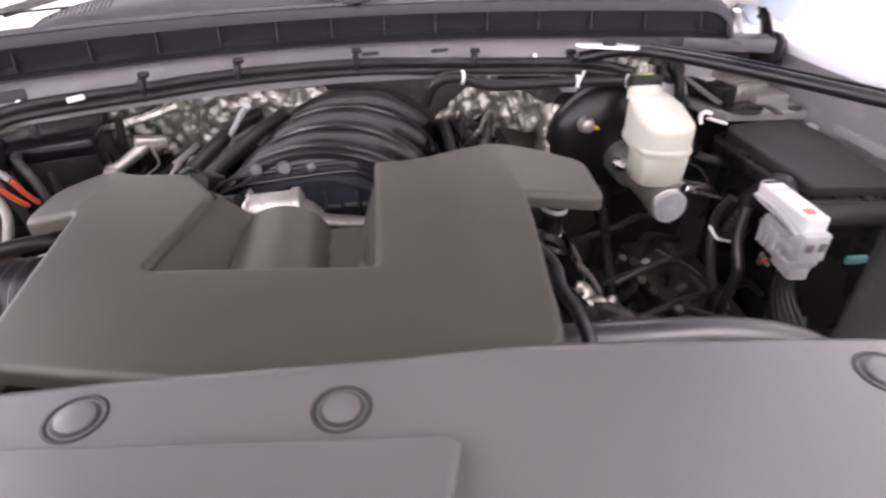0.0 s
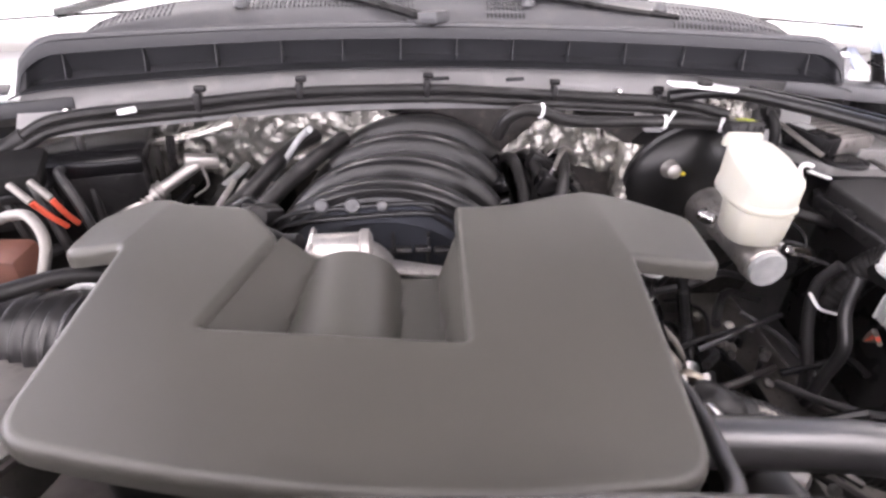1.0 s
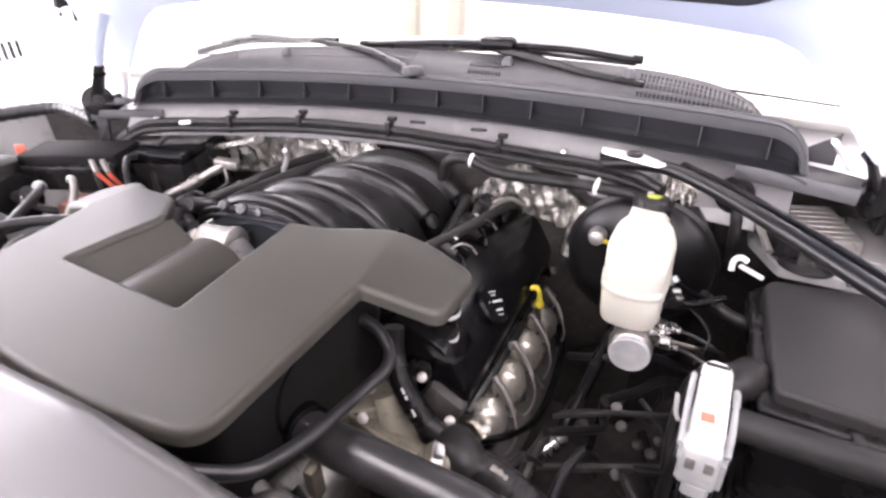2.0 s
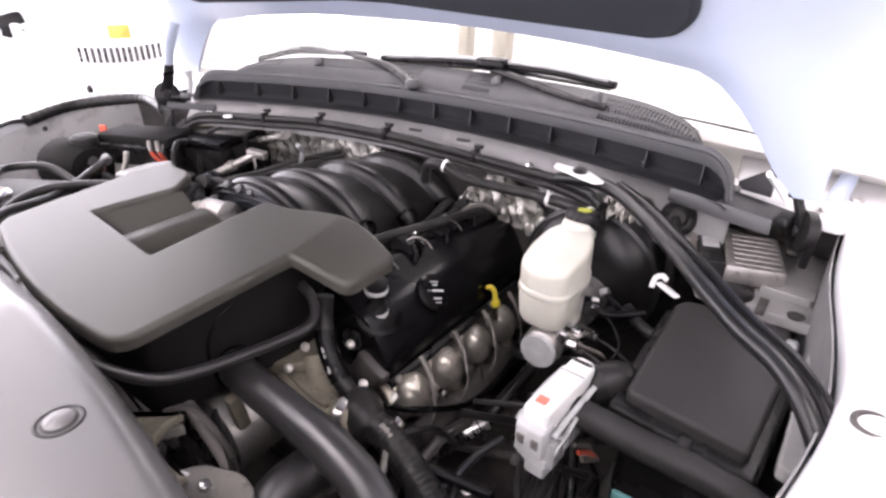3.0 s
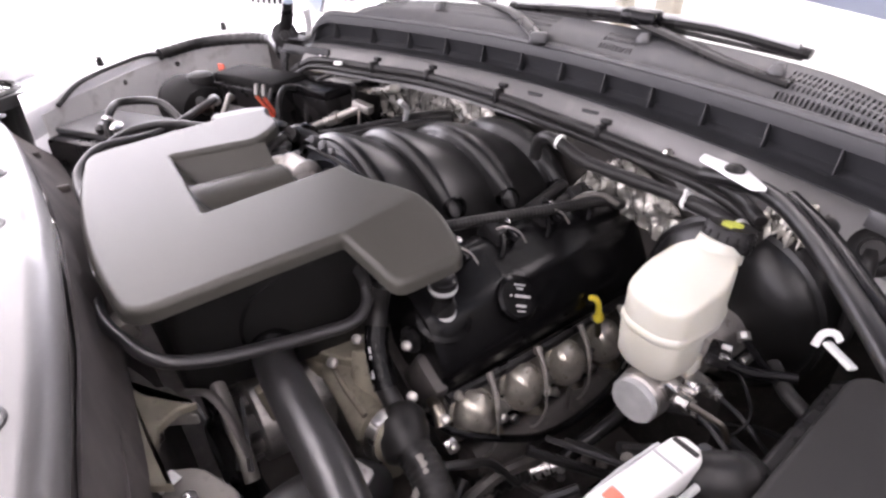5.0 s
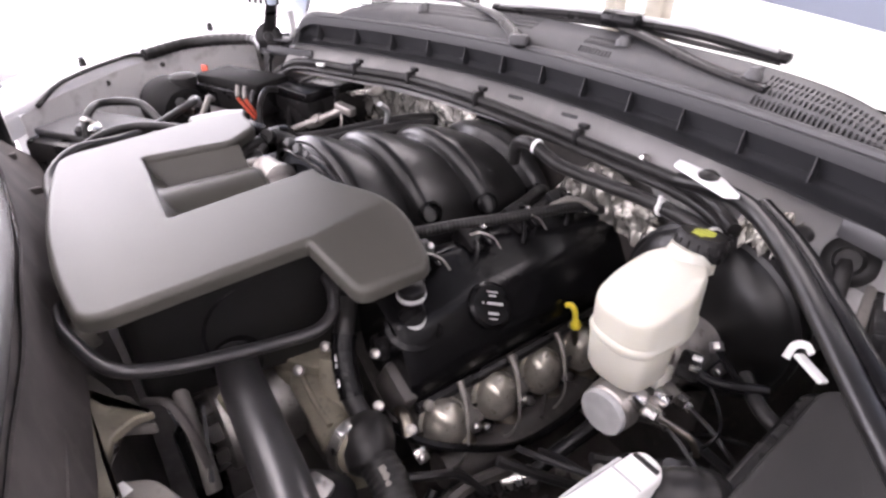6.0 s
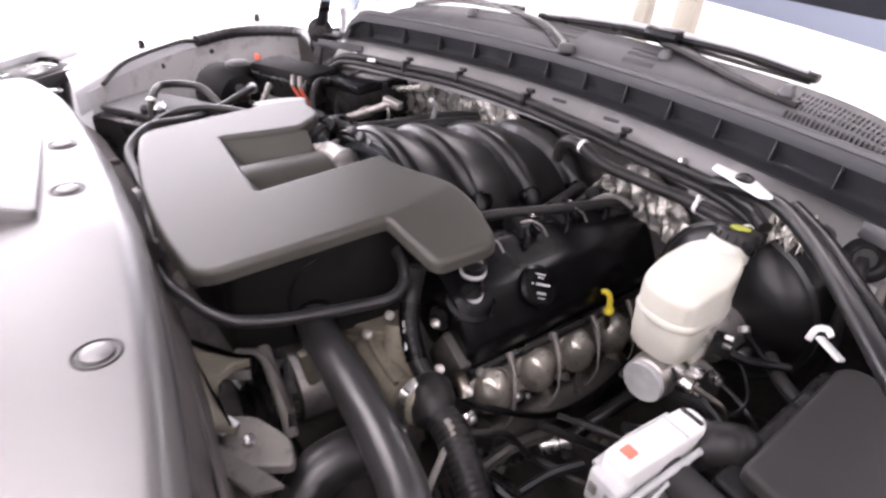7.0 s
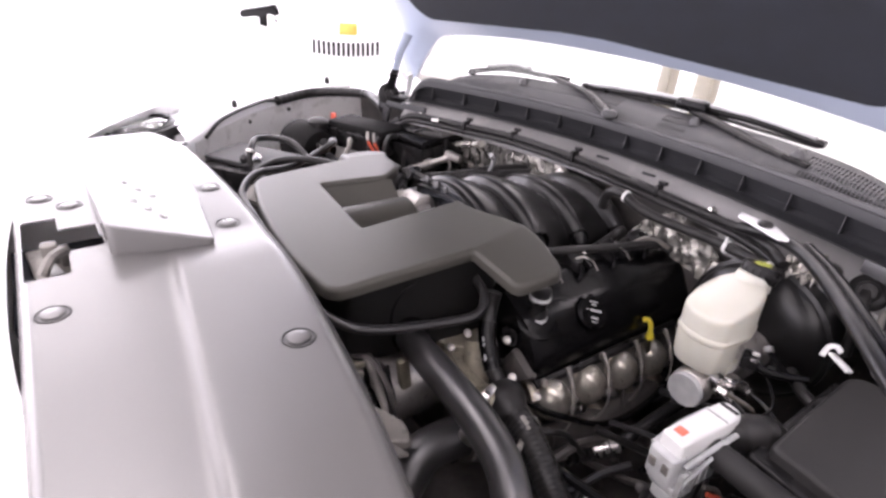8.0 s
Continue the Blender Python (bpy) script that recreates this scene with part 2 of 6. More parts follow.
def slab(poly, z0, z1, edge=0.004, seg=3, lift=None):
    """An upright prism over a plan polygon, its top edge rounded. lift(x, y): added to the height of the top."""
    poly = [Vector(p[:2]) for p in poly]
    n = len(poly)
    area = sum(poly[i].x * poly[(i + 1) % n].y - poly[(i + 1) % n].x * poly[i].y for i in range(n))
    if area < 0:
        poly = poly[::-1]

    def inset(d):
        out = []
        for i in range(n):
            u, w = (poly[i] - poly[i - 1]).normalized(), (poly[(i + 1) % n] - poly[i]).normalized()
            nu, nw = V(-u.y, u.x), V(-w.y, w.x)
            m = (nu + nw)
            m = m.normalized() if m.length > 1e-6 else nu
            out.append(poly[i] + m * d / max(0.4, m.dot(nu)))
        return out

    f = lift or (lambda x, y: 0.0)
    rings = [[V(p.x, p.y, z0) for p in poly]]
    for k in range(seg + 1):
        a = math.pi / 2 * k / seg
        rings.append([V(p.x, p.y, z1 - edge * (1 - math.sin(a)) + f(p.x, p.y)) for p in inset(edge * (1 - math.cos(a)))])
    rings.append([V(p.x, p.y, z1 + f(p.x, p.y)) for p in inset(edge + 0.0008)])
    return loft(rings)


def sheet(fn, nu, nv, thick=0.003):
    """A thick sheet over a grid: fn(u, v) gives places for u, v in 0..1."""
    P = [[Vector(fn(i / nu, j / nv)) for j in range(nv + 1)] for i in range(nu + 1)]

    def normal(i, j):
        a = P[min(i + 1, nu)][j] - P[max(i - 1, 0)][j]
        b = P[i][min(j + 1, nv)] - P[i][max(j - 1, 0)]
        c = a.cross(b)
        return c.normalized() if c.length > 1e-12 else V(0, 0, 1)

    bm = bmesh.new()
    top = [[bm.verts.new(P[i][j]) for j in range(nv + 1)] for i in range(nu + 1)]
    low = [[bm.verts.new(P[i][j] - normal(i, j) * thick) for j in range(nv + 1)] for i in range(nu + 1)]
    for i in range(nu):
        for j in range(nv):
            bm.faces.new((top[i][j], top[i + 1][j], top[i + 1][j + 1], top[i][j + 1]))
            bm.faces.new((low[i][j], low[i][j + 1], low[i + 1][j + 1], low[i + 1][j]))
    for i in range(nu):
        bm.faces.new((top[i][0], low[i][0], low[i + 1][0], top[i + 1][0]))
        bm.faces.new((top[i][nv], top[i + 1][nv], low[i + 1][nv], low[i][nv]))
    for j in range(nv):
        bm.faces.new((top[0][j], top[0][j + 1], low[0][j + 1], low[0][j]))
        bm.faces.new((top[nu][j], low[nu][j], low[nu][j + 1], top[nu][j + 1]))
    bmesh.ops.recalc_face_normals(bm, faces=bm.faces[:])
    return bm


def grid_holes(fn, us, vs, holes, thick=0.003):
    """A sheet whose cells (i, j) in holes are left open."""
    bm = bmesh.new()
    nu, nv = len(us) - 1, len(vs) - 1
    solid = lambda i, j: 0 <= i < nu and 0 <= j < nv and (i, j) not in holes
    down = V(0, 0, -thick)
    top, low = {}, {}
    for i in range(nu + 1):
        for j in range(nv + 1):
            p = Vector(fn(us[i], vs[j]))
            top[i, j], low[i, j] = bm.verts.new(p), bm.verts.new(p + down)
    for i in range(nu):
        for j in range(nv):
            if not solid(i, j):
                continue
            q = [(i, j), (i + 1, j), (i + 1, j + 1), (i, j + 1)]
            bm.faces.new([top[k] for k in q])
            bm.faces.new([low[k] for k in q[::-1]])
            for (a, b), other in zip(zip(q, q[1:] + q[:1]), ((i, j - 1), (i + 1, j), (i, j + 1), (i - 1, j))):
                if not solid(*other):
                    bm.faces.new((top[a], low[a], low[b], top[b]))
    bmesh.ops.delete(bm, geom=[v for v in bm.verts if not v.link_faces], context="VERTS")
    bmesh.ops.recalc_face_normals(bm, faces=bm.faces[:])
    return bm


BASE = {}


def thing(name, at, label, category, group="", kind=""):
    """A top-level Empty at the base of a thing."""
    ob = new(name)
    ob.empty_display_size = 0.02
    ob.location = at
    BASE[ob] = Vector(at)
    return tagged(ob, label, category, group, kind)


def to_object(name, bm, mat, base, angle=40):
    me = bpy.data.meshes.new(name)
    bmesh.ops.translate(bm, verts=bm.verts, vec=-base)
    bm.to_mesh(me)
    bm.free()
    me.shade_smooth()
    me.set_sharp_from_angle(angle=radians(angle))
    me.materials.append(mat)
    return new(name, me)


def part(name, bm, mat, parent, label=""):
    """One mesh under a thing or under a part; bm in world places."""
    ob = to_object(name, bm, mat, BASE[parent])
    ob.parent = parent
    BASE[ob] = BASE[parent]
    return tagged(ob, label)


def single(name, bm, mat, at, label, category, group="", kind=""):
    """A thing of one mesh."""
    ob = to_object(name, bm, mat, Vector(at))
    ob.location = at
    BASE[ob] = Vector(at)
    return tagged(ob, label, category, group, kind)


def writing(text, size, m, mat, parent, name="lettering"):
    """Raised letters of the built-in font, as a mesh."""
    cu = bpy.data.curves.new("letters", "FONT")
    cu.body, cu.size, cu.extrude, cu.align_x, cu.align_y = text, size, 0.0003, "CENTER", "CENTER"
    tmp = bpy.data.objects.new("letters", cu)
    scene.collection.objects.link(tmp)
    me = bpy.data.meshes.new_from_object(tmp.evaluated_get(bpy.context.evaluated_depsgraph_get()))
    bpy.data.objects.remove(tmp)
    bm = bmesh.new()
    bm.from_mesh(me)
    bmesh.ops.transform(bm, matrix=m, verts=bm.verts)
    return part(name, bm, mat, parent)


rnd = random.Random(7)
MID = 0.05                      # the car's middle


def cowl_y(x):
    """The cowl's front lip in the plan."""
    return 0.765 - (0.42 if x < 0.1 else 0.27) * (x - 0.1) ** 2


# ---------------------------------------------------------------- the showroom
def room():
    x0, x1, y0, y1, h = -6.5, 6.0, -5.0, 8.0, 3.4
    single("floor", box(x1 - x0 + 0.4, y1 - y0 + 0.4, 0.1, ((x0 + x1) / 2, (y0 + y1) / 2, -0.05)), TILE, (0, 0, 0),
           "pale polished tile floor of the showroom", "floor", kind="structure")
    single("ceiling", box(x1 - x0 + 0.4, y1 - y0 + 0.4, 0.1, ((x0 + x1) / 2, (y0 + y1) / 2, h + 0.05)), CEIL, (0, 0, h),
           "white ceiling boards of the bright showroom", "ceiling", kind="structure")
    single("wall_north", box(x1 - x0, 0.15, h, ((x0 + x1) / 2, y1 + 0.075, h / 2)), WALL, (0, y1, 0),
           "plain white painted wall", "wall", kind="structure")
    single("wall_east", box(0.15, y1 - y0, h, (x1 + 0.075, (y0 + y1) / 2, h / 2)), WALL, (x1, 0, 0),
           "plain white painted wall", "wall", kind="structure")
    # window walls: a sill and a head, the daylight comes in between
    west = thing("wall_west", (x0, 0, 0), "white wall with a wide showroom window", "wall", kind="structure")
    part("sill_wall", box(0.15, y1 - y0, 0.5, (x0 - 0.075, (y0 + y1) / 2, 0.25)), WALL, west)
    part("head_wall", box(0.15, y1 - y0, 0.4, (x0 - 0.075, (y0 + y1) / 2, h - 0.2)), WALL, west)
    for k in range(5):
        part("mullion", box(0.1, 0.08, h - 0.9, (x0 - 0.075, y0 + (y1 - y0) * k / 4, h / 2 + 0.05)), WALL, west)
    south = thing("wall_south", (0, y0, 0), "white wall with a wide showroom window", "wall", kind="structure")
    part("sill_wall", box(x1 - x0, 0.15, 0.5, ((x0 + x1) / 2, y0 - 0.075, 0.25)), WALL, south)
    part("head_wall", box(x1 - x0, 0.15, 0.4, ((x0 + x1) / 2, y0 - 0.075, h - 0.2)), WALL, south)
    for k in range(5):
        part("mullion", box(0.08, 0.1, h - 0.9, (x0 + (x1 - x0) * k / 4, y0 - 0.075, h / 2 + 0.05)), WALL, south)
    single("ground", box(120, 120, 0.1, (0, 0, -0.2)), WALL, (0, 0, -0.25), "pale forecourt outside the showroom", "ground", kind="structure")
    lamp("window_light_west", y1 - y0 - 0.4, h - 1.0, 900, pose(x0 + 0.02, (y0 + y1) / 2, h / 2, 90, 0, -90), (0.95, 0.97, 1))
    lamp("window_light_south", x1 - x0 - 0.4, h - 1.0, 420, pose((x0 + x1) / 2, y0 + 0.02, h / 2, 90, 0, 0), (0.97, 0.98, 1))
    for i, x in enumerate((-4.2, -1.4, 1.4, 4.2)):
        for j, y in enumerate((-3.2, -0.6, 2.6, 5.8)):
            light = thing("ceiling_light", (x, y, h - 0.05), "white square recessed ceiling light, switched on", "ceiling light", "showroom ceiling lights")
            part("frame", merged(*[box(sx, sy, 0.04, (x + dx, y + dy, h - 0.02), 0.004) for sx, sy, dx, dy in
                                   ((1.3, 0.05, 0, 0.625), (1.3, 0.05, 0, -0.625), (0.05, 1.2, 0.625, 0), (0.05, 1.2, -0.625, 0))]), WHITE_PLASTIC, light)
            part("diffuser", box(1.2, 1.2, 0.012, (x, y, h - 0.02)), GLOW, light, "glowing white diffuser")


def other_car():
    """A white vehicle parked nose towards this one, far to the side."""
    at = V(-3.6, 1.9, 0)
    car = thing("parked_vehicle", at, "white parked vehicle with a slotted grille and gold badge", "car")
    m = pose(at.x, at.y, 0, 0, 0, 62)

    def put(bm):
        bmesh.ops.transform(bm, matrix=m, verts=bm.verts)
        return bm

    ring = lambda y, w, z0, z1: [V(-w, y, z0), V(w, y, z0), V(w * 1.02, y, (z0 + z1) / 2), V(w * 0.94, y, z1 - 0.06), V(w * 0.8, y, z1), V(-w * 0.8, y, z1), V(-w * 0.94, y, z1 - 0.06), V(-w * 1.02, y, (z0 + z1) / 2)]
    part("body", put(loft([ring(0.0, 0.86, 0.35, 0.98), ring(0.12, 0.95, 0.28, 1.1), ring(1.3, 0.97, 0.28, 1.2), ring(4.4, 0.97, 0.3, 1.2), ring(4.7, 0.9, 0.4, 1.1)])), WHITE, car)
    part("cabin", put(loft([ring(1.35, 0.86, 1.15, 1.25), ring(2.1, 0.74, 1.15, 1.82), ring(4.0, 0.74, 1.15, 1.84), ring(4.6, 0.8, 1.1, 1.25)])), BLACK_GLOSS, car, "dark glazed cabin")
    part("grille_frame", put(box(1.2, 0.04, 0.3, (0, -0.01, 0.86), 0.012)), WHITE, car)
    for k in range(30):
        x = -0.56 + 1.12 * k / 29
        part("slot", put(box(0.022, 0.02, 0.105, (x, -0.03 + 0.12 * x * x, 0.775 + 0.28 * x * x), 0.003)), BLACK, car)
    part("badge", put(box(0.14, 0.02, 0.09, (0.02, -0.035, 0.93), 0.008)), GOLD, car, "plain gold badge plate")
    for s in (-1, 1):
        part("headlight", put(box(0.32, 0.06, 0.16, (s * 0.66, 0.03, 0.98), 0.03, turn=(0, s * 12, s * 14))), BLACK_GLOSS, car)
        for y in (0.85, 3.8):
            w = part("wheel", put(turned([(0.2, 0), (0.34, 0.02), (0.38, 0.06), (0.38, 0.2), (0.34, 0.24), (0.2, 0.26)], (s * 0.98 - (0.13 + s * 0.13), y, 0.38), (1, 0, 0), 32)), TYRE, car)


# ---------------------------------------------------------------- the car's shell
L_EDGE = [(-0.61, 0.045, 1.028), (-0.64, 0.07, 1.03), (-0.68, 0.105, 1.032), (-0.75, 0.17, 1.036), (-0.87, 0.33, 1.045), (-0.91, 0.52, 1.06), (-0.90, 0.75, 1.09), (-0.90, 1.1, 1.12)]
R_EDGE = [(0.71, 0.03, 1.05), (0.74, 0.06, 1.06), (0.77, 0.1, 1.07), (0.80, 0.2, 1.08), (0.822, 0.33, 1.08), (0.82, 0.45, 1.08), (0.80, 0.62, 1.085), (0.80, 0.8, 1.09), (0.82, 1.1, 1.12)]


def fender(name, edge, s, outer):
    """The painted wing: a top that rolls over into the car's side, with a turned-down inner flange."""
    path = smooth_path(edge, 5)

    def fn(u, v):
        p = path[min(len(path) - 1, round(u * (len(path) - 1)))]
        prof = ((0, -0.05), (0, 0), (0.04, 0.014), (0.25, 0.02), (0.7, 0.005), (0.95, -0.05), (1, -0.13), (1.0, -0.45))
        k = v * (len(prof) - 1)
        i = min(int(k), len(prof) - 2)
        a, b = prof[i], prof[i + 1]
        f, h = a[0] + (b[0] - a[0]) * (k - i), a[1] + (b[1] - a[1]) * (k - i)
        return V(p.x + (outer - p.x) * f, p.y, p.z + h)

    return sheet(fn, len(path) - 1, 21, 0.002 * s)


def shell():
    w = thing("fender", (-0.9, 0.4, 0.6), "glossy white painted front fender of the car", "fender", "front fenders")
    part("wing", fender("wing", L_EDGE, 1, -1.02), WHITE, w)
    for x, y, z in ((-0.79, 0.22, 1.058), (-0.91, 0.55, 1.08)):
        part("bump_stop", turned([(0.008, 0), (0.008, 0.012), (0.005, 0.02)], (x - 0.02, y, z), n=12), RUBBER, w)
    w = thing("fender", (0.9, 0.4, 0.6), "glossy white painted front fender beside the air box", "fender", "front fenders")
    part("wing", fender("wing", R_EDGE, -1, 1.02), WHITE, w)
    part("plug_hole", turned([(0.017, 0), (0.017, 0.004), (0.013, 0.005), (0.011, 0.001)], (0.848, 0.318, 1.093), n=20), DARK, w)
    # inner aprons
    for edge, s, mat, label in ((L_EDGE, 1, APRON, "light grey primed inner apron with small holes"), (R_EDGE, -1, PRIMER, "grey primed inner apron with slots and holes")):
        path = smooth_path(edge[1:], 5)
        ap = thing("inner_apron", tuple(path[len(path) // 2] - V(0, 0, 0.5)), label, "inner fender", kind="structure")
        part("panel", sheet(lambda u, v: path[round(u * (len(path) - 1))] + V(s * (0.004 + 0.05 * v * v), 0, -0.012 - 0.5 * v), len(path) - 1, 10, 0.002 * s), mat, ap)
        for y in (0.25, 0.4):
            q = min(path, key=lambda p: abs(p.y - y))
            part("hole", turned([(0.006, 0), (0.0065, 0.002), (0.004, 0.003)], q + V(s * 0.006, 0, -0.03), (s, 0, 0.1), 14), DARK, ap)
    # the flat ledge under the driver's side of the windscreen
    ledge = thing("side_ledge", (0.7, 0.68, 0.9), "grey primed steel ledge with slots and round holes", "body panel", kind="structure")
    part("plate", slab(rounded([(0.655, 0.62), (0.80, 0.61), (0.80, 0.34), (0.83, 0.34), (0.83, 0.86), (0.62, 0.86), (0.62, 0.70)], 0.01), 0.985, 1.0, 0.003), LEDGE, ledge)
    for x, y, r in ((0.776, 0.621, 0.0095), (0.79, 0.70, 0.007)):
        part("hole", turned([(r, 0), (r * 1.15, 0.003), (r * 0.8, 0.004), (r * 0.7, 0.001)], (x, y, 1.0), n=22), DARK, ledge)
    part("slot", box(0.012, 0.045, 0.004, (0.736, 0.622, 1.001), 0.0015), DARK, ledge)
    part("rubber_dome", turned([(0.036, 0), (0.035, 0.004), (0.028, 0.006), (0.01, 0.007)], (0.688, 0.64, 1.0), n=28), BLACK, ledge)
    part("bolt", turned([(0.009, 0), (0.009, 0.006), (0.004, 0.009)], (0.745, 0.80, 1.003), n=12), STEEL, ledge)
    part("raised_step", slab(rounded([(0.725, 0.66), (0.79, 0.655), (0.795, 0.76), (0.74, 0.765)], 0.006), 0.999, 1.012, 0.002), LEDGE, ledge)
    # front: bumper cover, grille, lamps
    front = thing("front_end", (MID, -0.42, 0.4), "white bumper cover with dark grille openings", "bumper", kind="structure")

    def nose(u, v):
        x = MID + (u - 0.5) * 1.94
        d = (abs(u - 0.5) * 2) ** 2.6 * 0.42
        z = 1.07 - 0.72 * v
        return V(x, -0.30 - 0.12 * math.sin(math.pi * min(1, v * 1.2)) + d, z)

    part("bumper_cover", sheet(nose, 40, 16, 0.004), WHITE, front)
    for k in range(5):
        part("grille_bar", box(0.9, 0.02, 0.012, (MID, -0.435 + 0.004 * k, 0.95 - 0.05 * k), 0.004), BLACK, front)
    for s, x, y in ((-1, -0.738, -0.03), (1, MID + 0.84, -0.03)):
        hl = thing("headlight", (x, y, 0.9), "clear headlight with a chrome bowl and dark rim", "headlight", "headlights")
        d, e = V(s * 0.76, 0.65, 0), V(-0.65, s * 0.76, 0)
        oval = lambda a, b, z: [V(x, y, z) + d * a * math.cos(2 * math.pi * k / 28) + e * b * math.sin(2 * math.pi * k / 28) for k in range(28)]
        part("housing", loft([oval(0.09, 0.05, 0.88), oval(0.105, 0.06, 1.0), oval(0.108, 0.062, 1.03), oval(0.095, 0.05, 1.032)]), BLACK_GLOSS, hl)
        part("rim", tube(oval(0.104, 0.058, 1.044) + oval(0.104, 0.058, 1.044)[:1], 0.010, 8, 2), BLACK_GLOSS, hl, "dark oval rim")
        part("bowl", turned([(0.044, 0.002), (0.036, 0.006), (0.02, 0.008)], (x, y, 1.034), (0, -0.1, 1), 28), STEEL, hl)
        part("lens", loft([oval(0.098, 0.052, 1.042), oval(0.085, 0.043, 1.05), oval(0.05, 0.024, 1.056)]), GLASS, hl)
    part("corner_gasket", loft([[V(-0.66 - 0.12 * k, -0.085 + 0.16 * k, 1.038), V(-0.65 - 0.12 * k, -0.075 + 0.16 * k, 1.045), V(-0.62 - 0.10 * k, -0.05 + 0.12 * k, 1.05), V(-0.61 - 0.10 * k, -0.05 + 0.12 * k, 1.03)] for k in (0, 0.3, 0.6, 1)]), BLACK_MATTE, front)



def hood():
    """The raised bonnet: outer skin, pressed inner frame, dark felt liner, two hinges."""
    tilt = radians(48)
    c, s = math.cos(tilt), math.sin(tilt)

    def rear(x):
        """Drop of the rear edge: a flat arch, and the legs at the hinges."""
        e = min(1.0, abs(x - 0.06) / 0.66)
        return 0.055 * e ** 2.2, 0.12 * max(0, (e - 0.8) / 0.2) ** 1.6

    def at(x, d, out=0.0):
        """d along the bonnet from its rear edge, out away from the engine."""
        arch, leg = rear(x)
        drop = arch * max(0, 1 - d / 0.9) + leg * max(0, 1 - d / 0.09)
        return V(x, 0.65 - c * d + s * out, 1.293 + s * d + c * out - drop)

    hd = thing("hood", (0.06, 0.68, 1.15), "raised white hood with a dark felt liner underneath", "hood")
    wide = lambda d: 0.70 + 0.06 * min(1, d / 0.5) - 0.12 * max(0, (d - 0.75) / 0.4) ** 2
    part("skin", sheet(lambda u, v: at(0.06 + (u - 0.5) * 2 * wide(1.1 * v), 1.1 * v, 0.045 + 0.02 * math.sin(math.pi * u)), 36, 18, 0.003), WHITE, hd)

    us = [0, 0.02, 0.05, 0.09, 0.125, 0.16, 0.22] + [0.22 + 0.56 * k / 14 for k in range(1, 15)] + [0.84, 0.875, 0.91, 0.95, 0.98, 1]
    vs = [0, 0.02, 0.05, 0.075, 0.095, 0.12, 0.2, 0.3, 0.4, 0.5, 0.6, 0.7, 0.8, 0.88, 0.93, 0.97, 1]

    def frame_at(u, v):
        d = 1.1 * v
        edge = min(u, 1 - u, v * 1.2, (1 - v) * 1.2)
        up = 0.012 * min(1, edge / 0.05) if edge < 0.07 else 0.012
        return at(0.06 + (u - 0.5) * 2 * wide(d), d, 0.03 - up)

    part("inner_frame", sheet(lambda u, v: frame_at(u, v), 48, 40, 0.002), HOOD_SHADED, hd, "white pressed inner frame with cool shade in its colour")
    lin = rounded([(-0.44, 0.062), (0.06, 0.058), (0.56, 0.062), (0.60, 0.11), (0.57, 0.98), (-0.45, 0.98), (-0.48, 0.11)], 0.05, 6)
    n = len(lin)
    bm = bmesh.new()
    cen = bm.verts.new(at(0.06, 0.5, 0.0))
    low = [bm.verts.new(at(p.x, max(0.03, p.y), 0.014)) for p in lin]
    top = [bm.verts.new(at(0.06 + (p.x - 0.06) * 0.985, max(0.04, p.y) * 0.985 + 0.008, 0.004)) for p in lin]
    for i in range(n):
        j = (i + 1) % n
        bm.faces.new((low[i], low[j], top[j], top[i]))
        bm.faces.new((top[i], top[j], cen))
    bmesh.ops.recalc_face_normals(bm, faces=bm.faces[:])
    part("liner", bm, FELT_AND_SHADE, hd, "dark blue-black felt liner")
    for sx, x, y, z in ((-1, -0.572, 0.572, 1.118), (1, 0.752, 0.70, 1.085)):
        h = part("hinge", box(0.012, 0.085, 0.045, (x + 0.012 * sx, y + 0.02, z - 0.022), 0.004), BLACK, hd, "black steel hinge with a round pivot")
        part("pivot", turned([(0.025, -0.010), (0.029, -0.007), (0.029, 0.007), (0.024, 0.010), (0.011, 0.011), (0.010, 0.016), (0.002, 0.017)], (x, y, z), (-sx, -0.5, 0.2), 24), BLACK, h)
        part("arm", tube([(x, y, z), (x - 0.012 * sx, y + 0.004, z + 0.032), (x - 0.03 * sx, y + 0.004, z + 0.07)], (0.017, 0.012), 10, 5, flat=0.45), BLACK, h)
        part("stop_pin", rod((x - 0.024 * sx, y - 0.012, z + 0.05), (x - 0.028 * sx, y + 0.014, z + 0.052), 0.004, 8), BLACK_GLOSS, h)
        part("link", tube([(x - 0.026 * sx, y + 0.006, z + 0.062), (x - 0.038 * sx, y + 0.01, z + 0.11), (x - 0.045 * sx, y + 0.03, z + 0.16)], (0.010, 0.016), 10, 5, flat=0.5), HOOD_SHADED, h, "painted hinge link")
        part("strap", tube([(x - 0.012 * sx, y + 0.05, z - 0.012), (x - 0.035 * sx, y + 0.045, z + 0.025), (x - 0.06 * sx, y + 0.03, z + 0.06)], (0.006, 0.009), 8, 5, flat=0.5), WHITE, h, "white painted hinge strap")


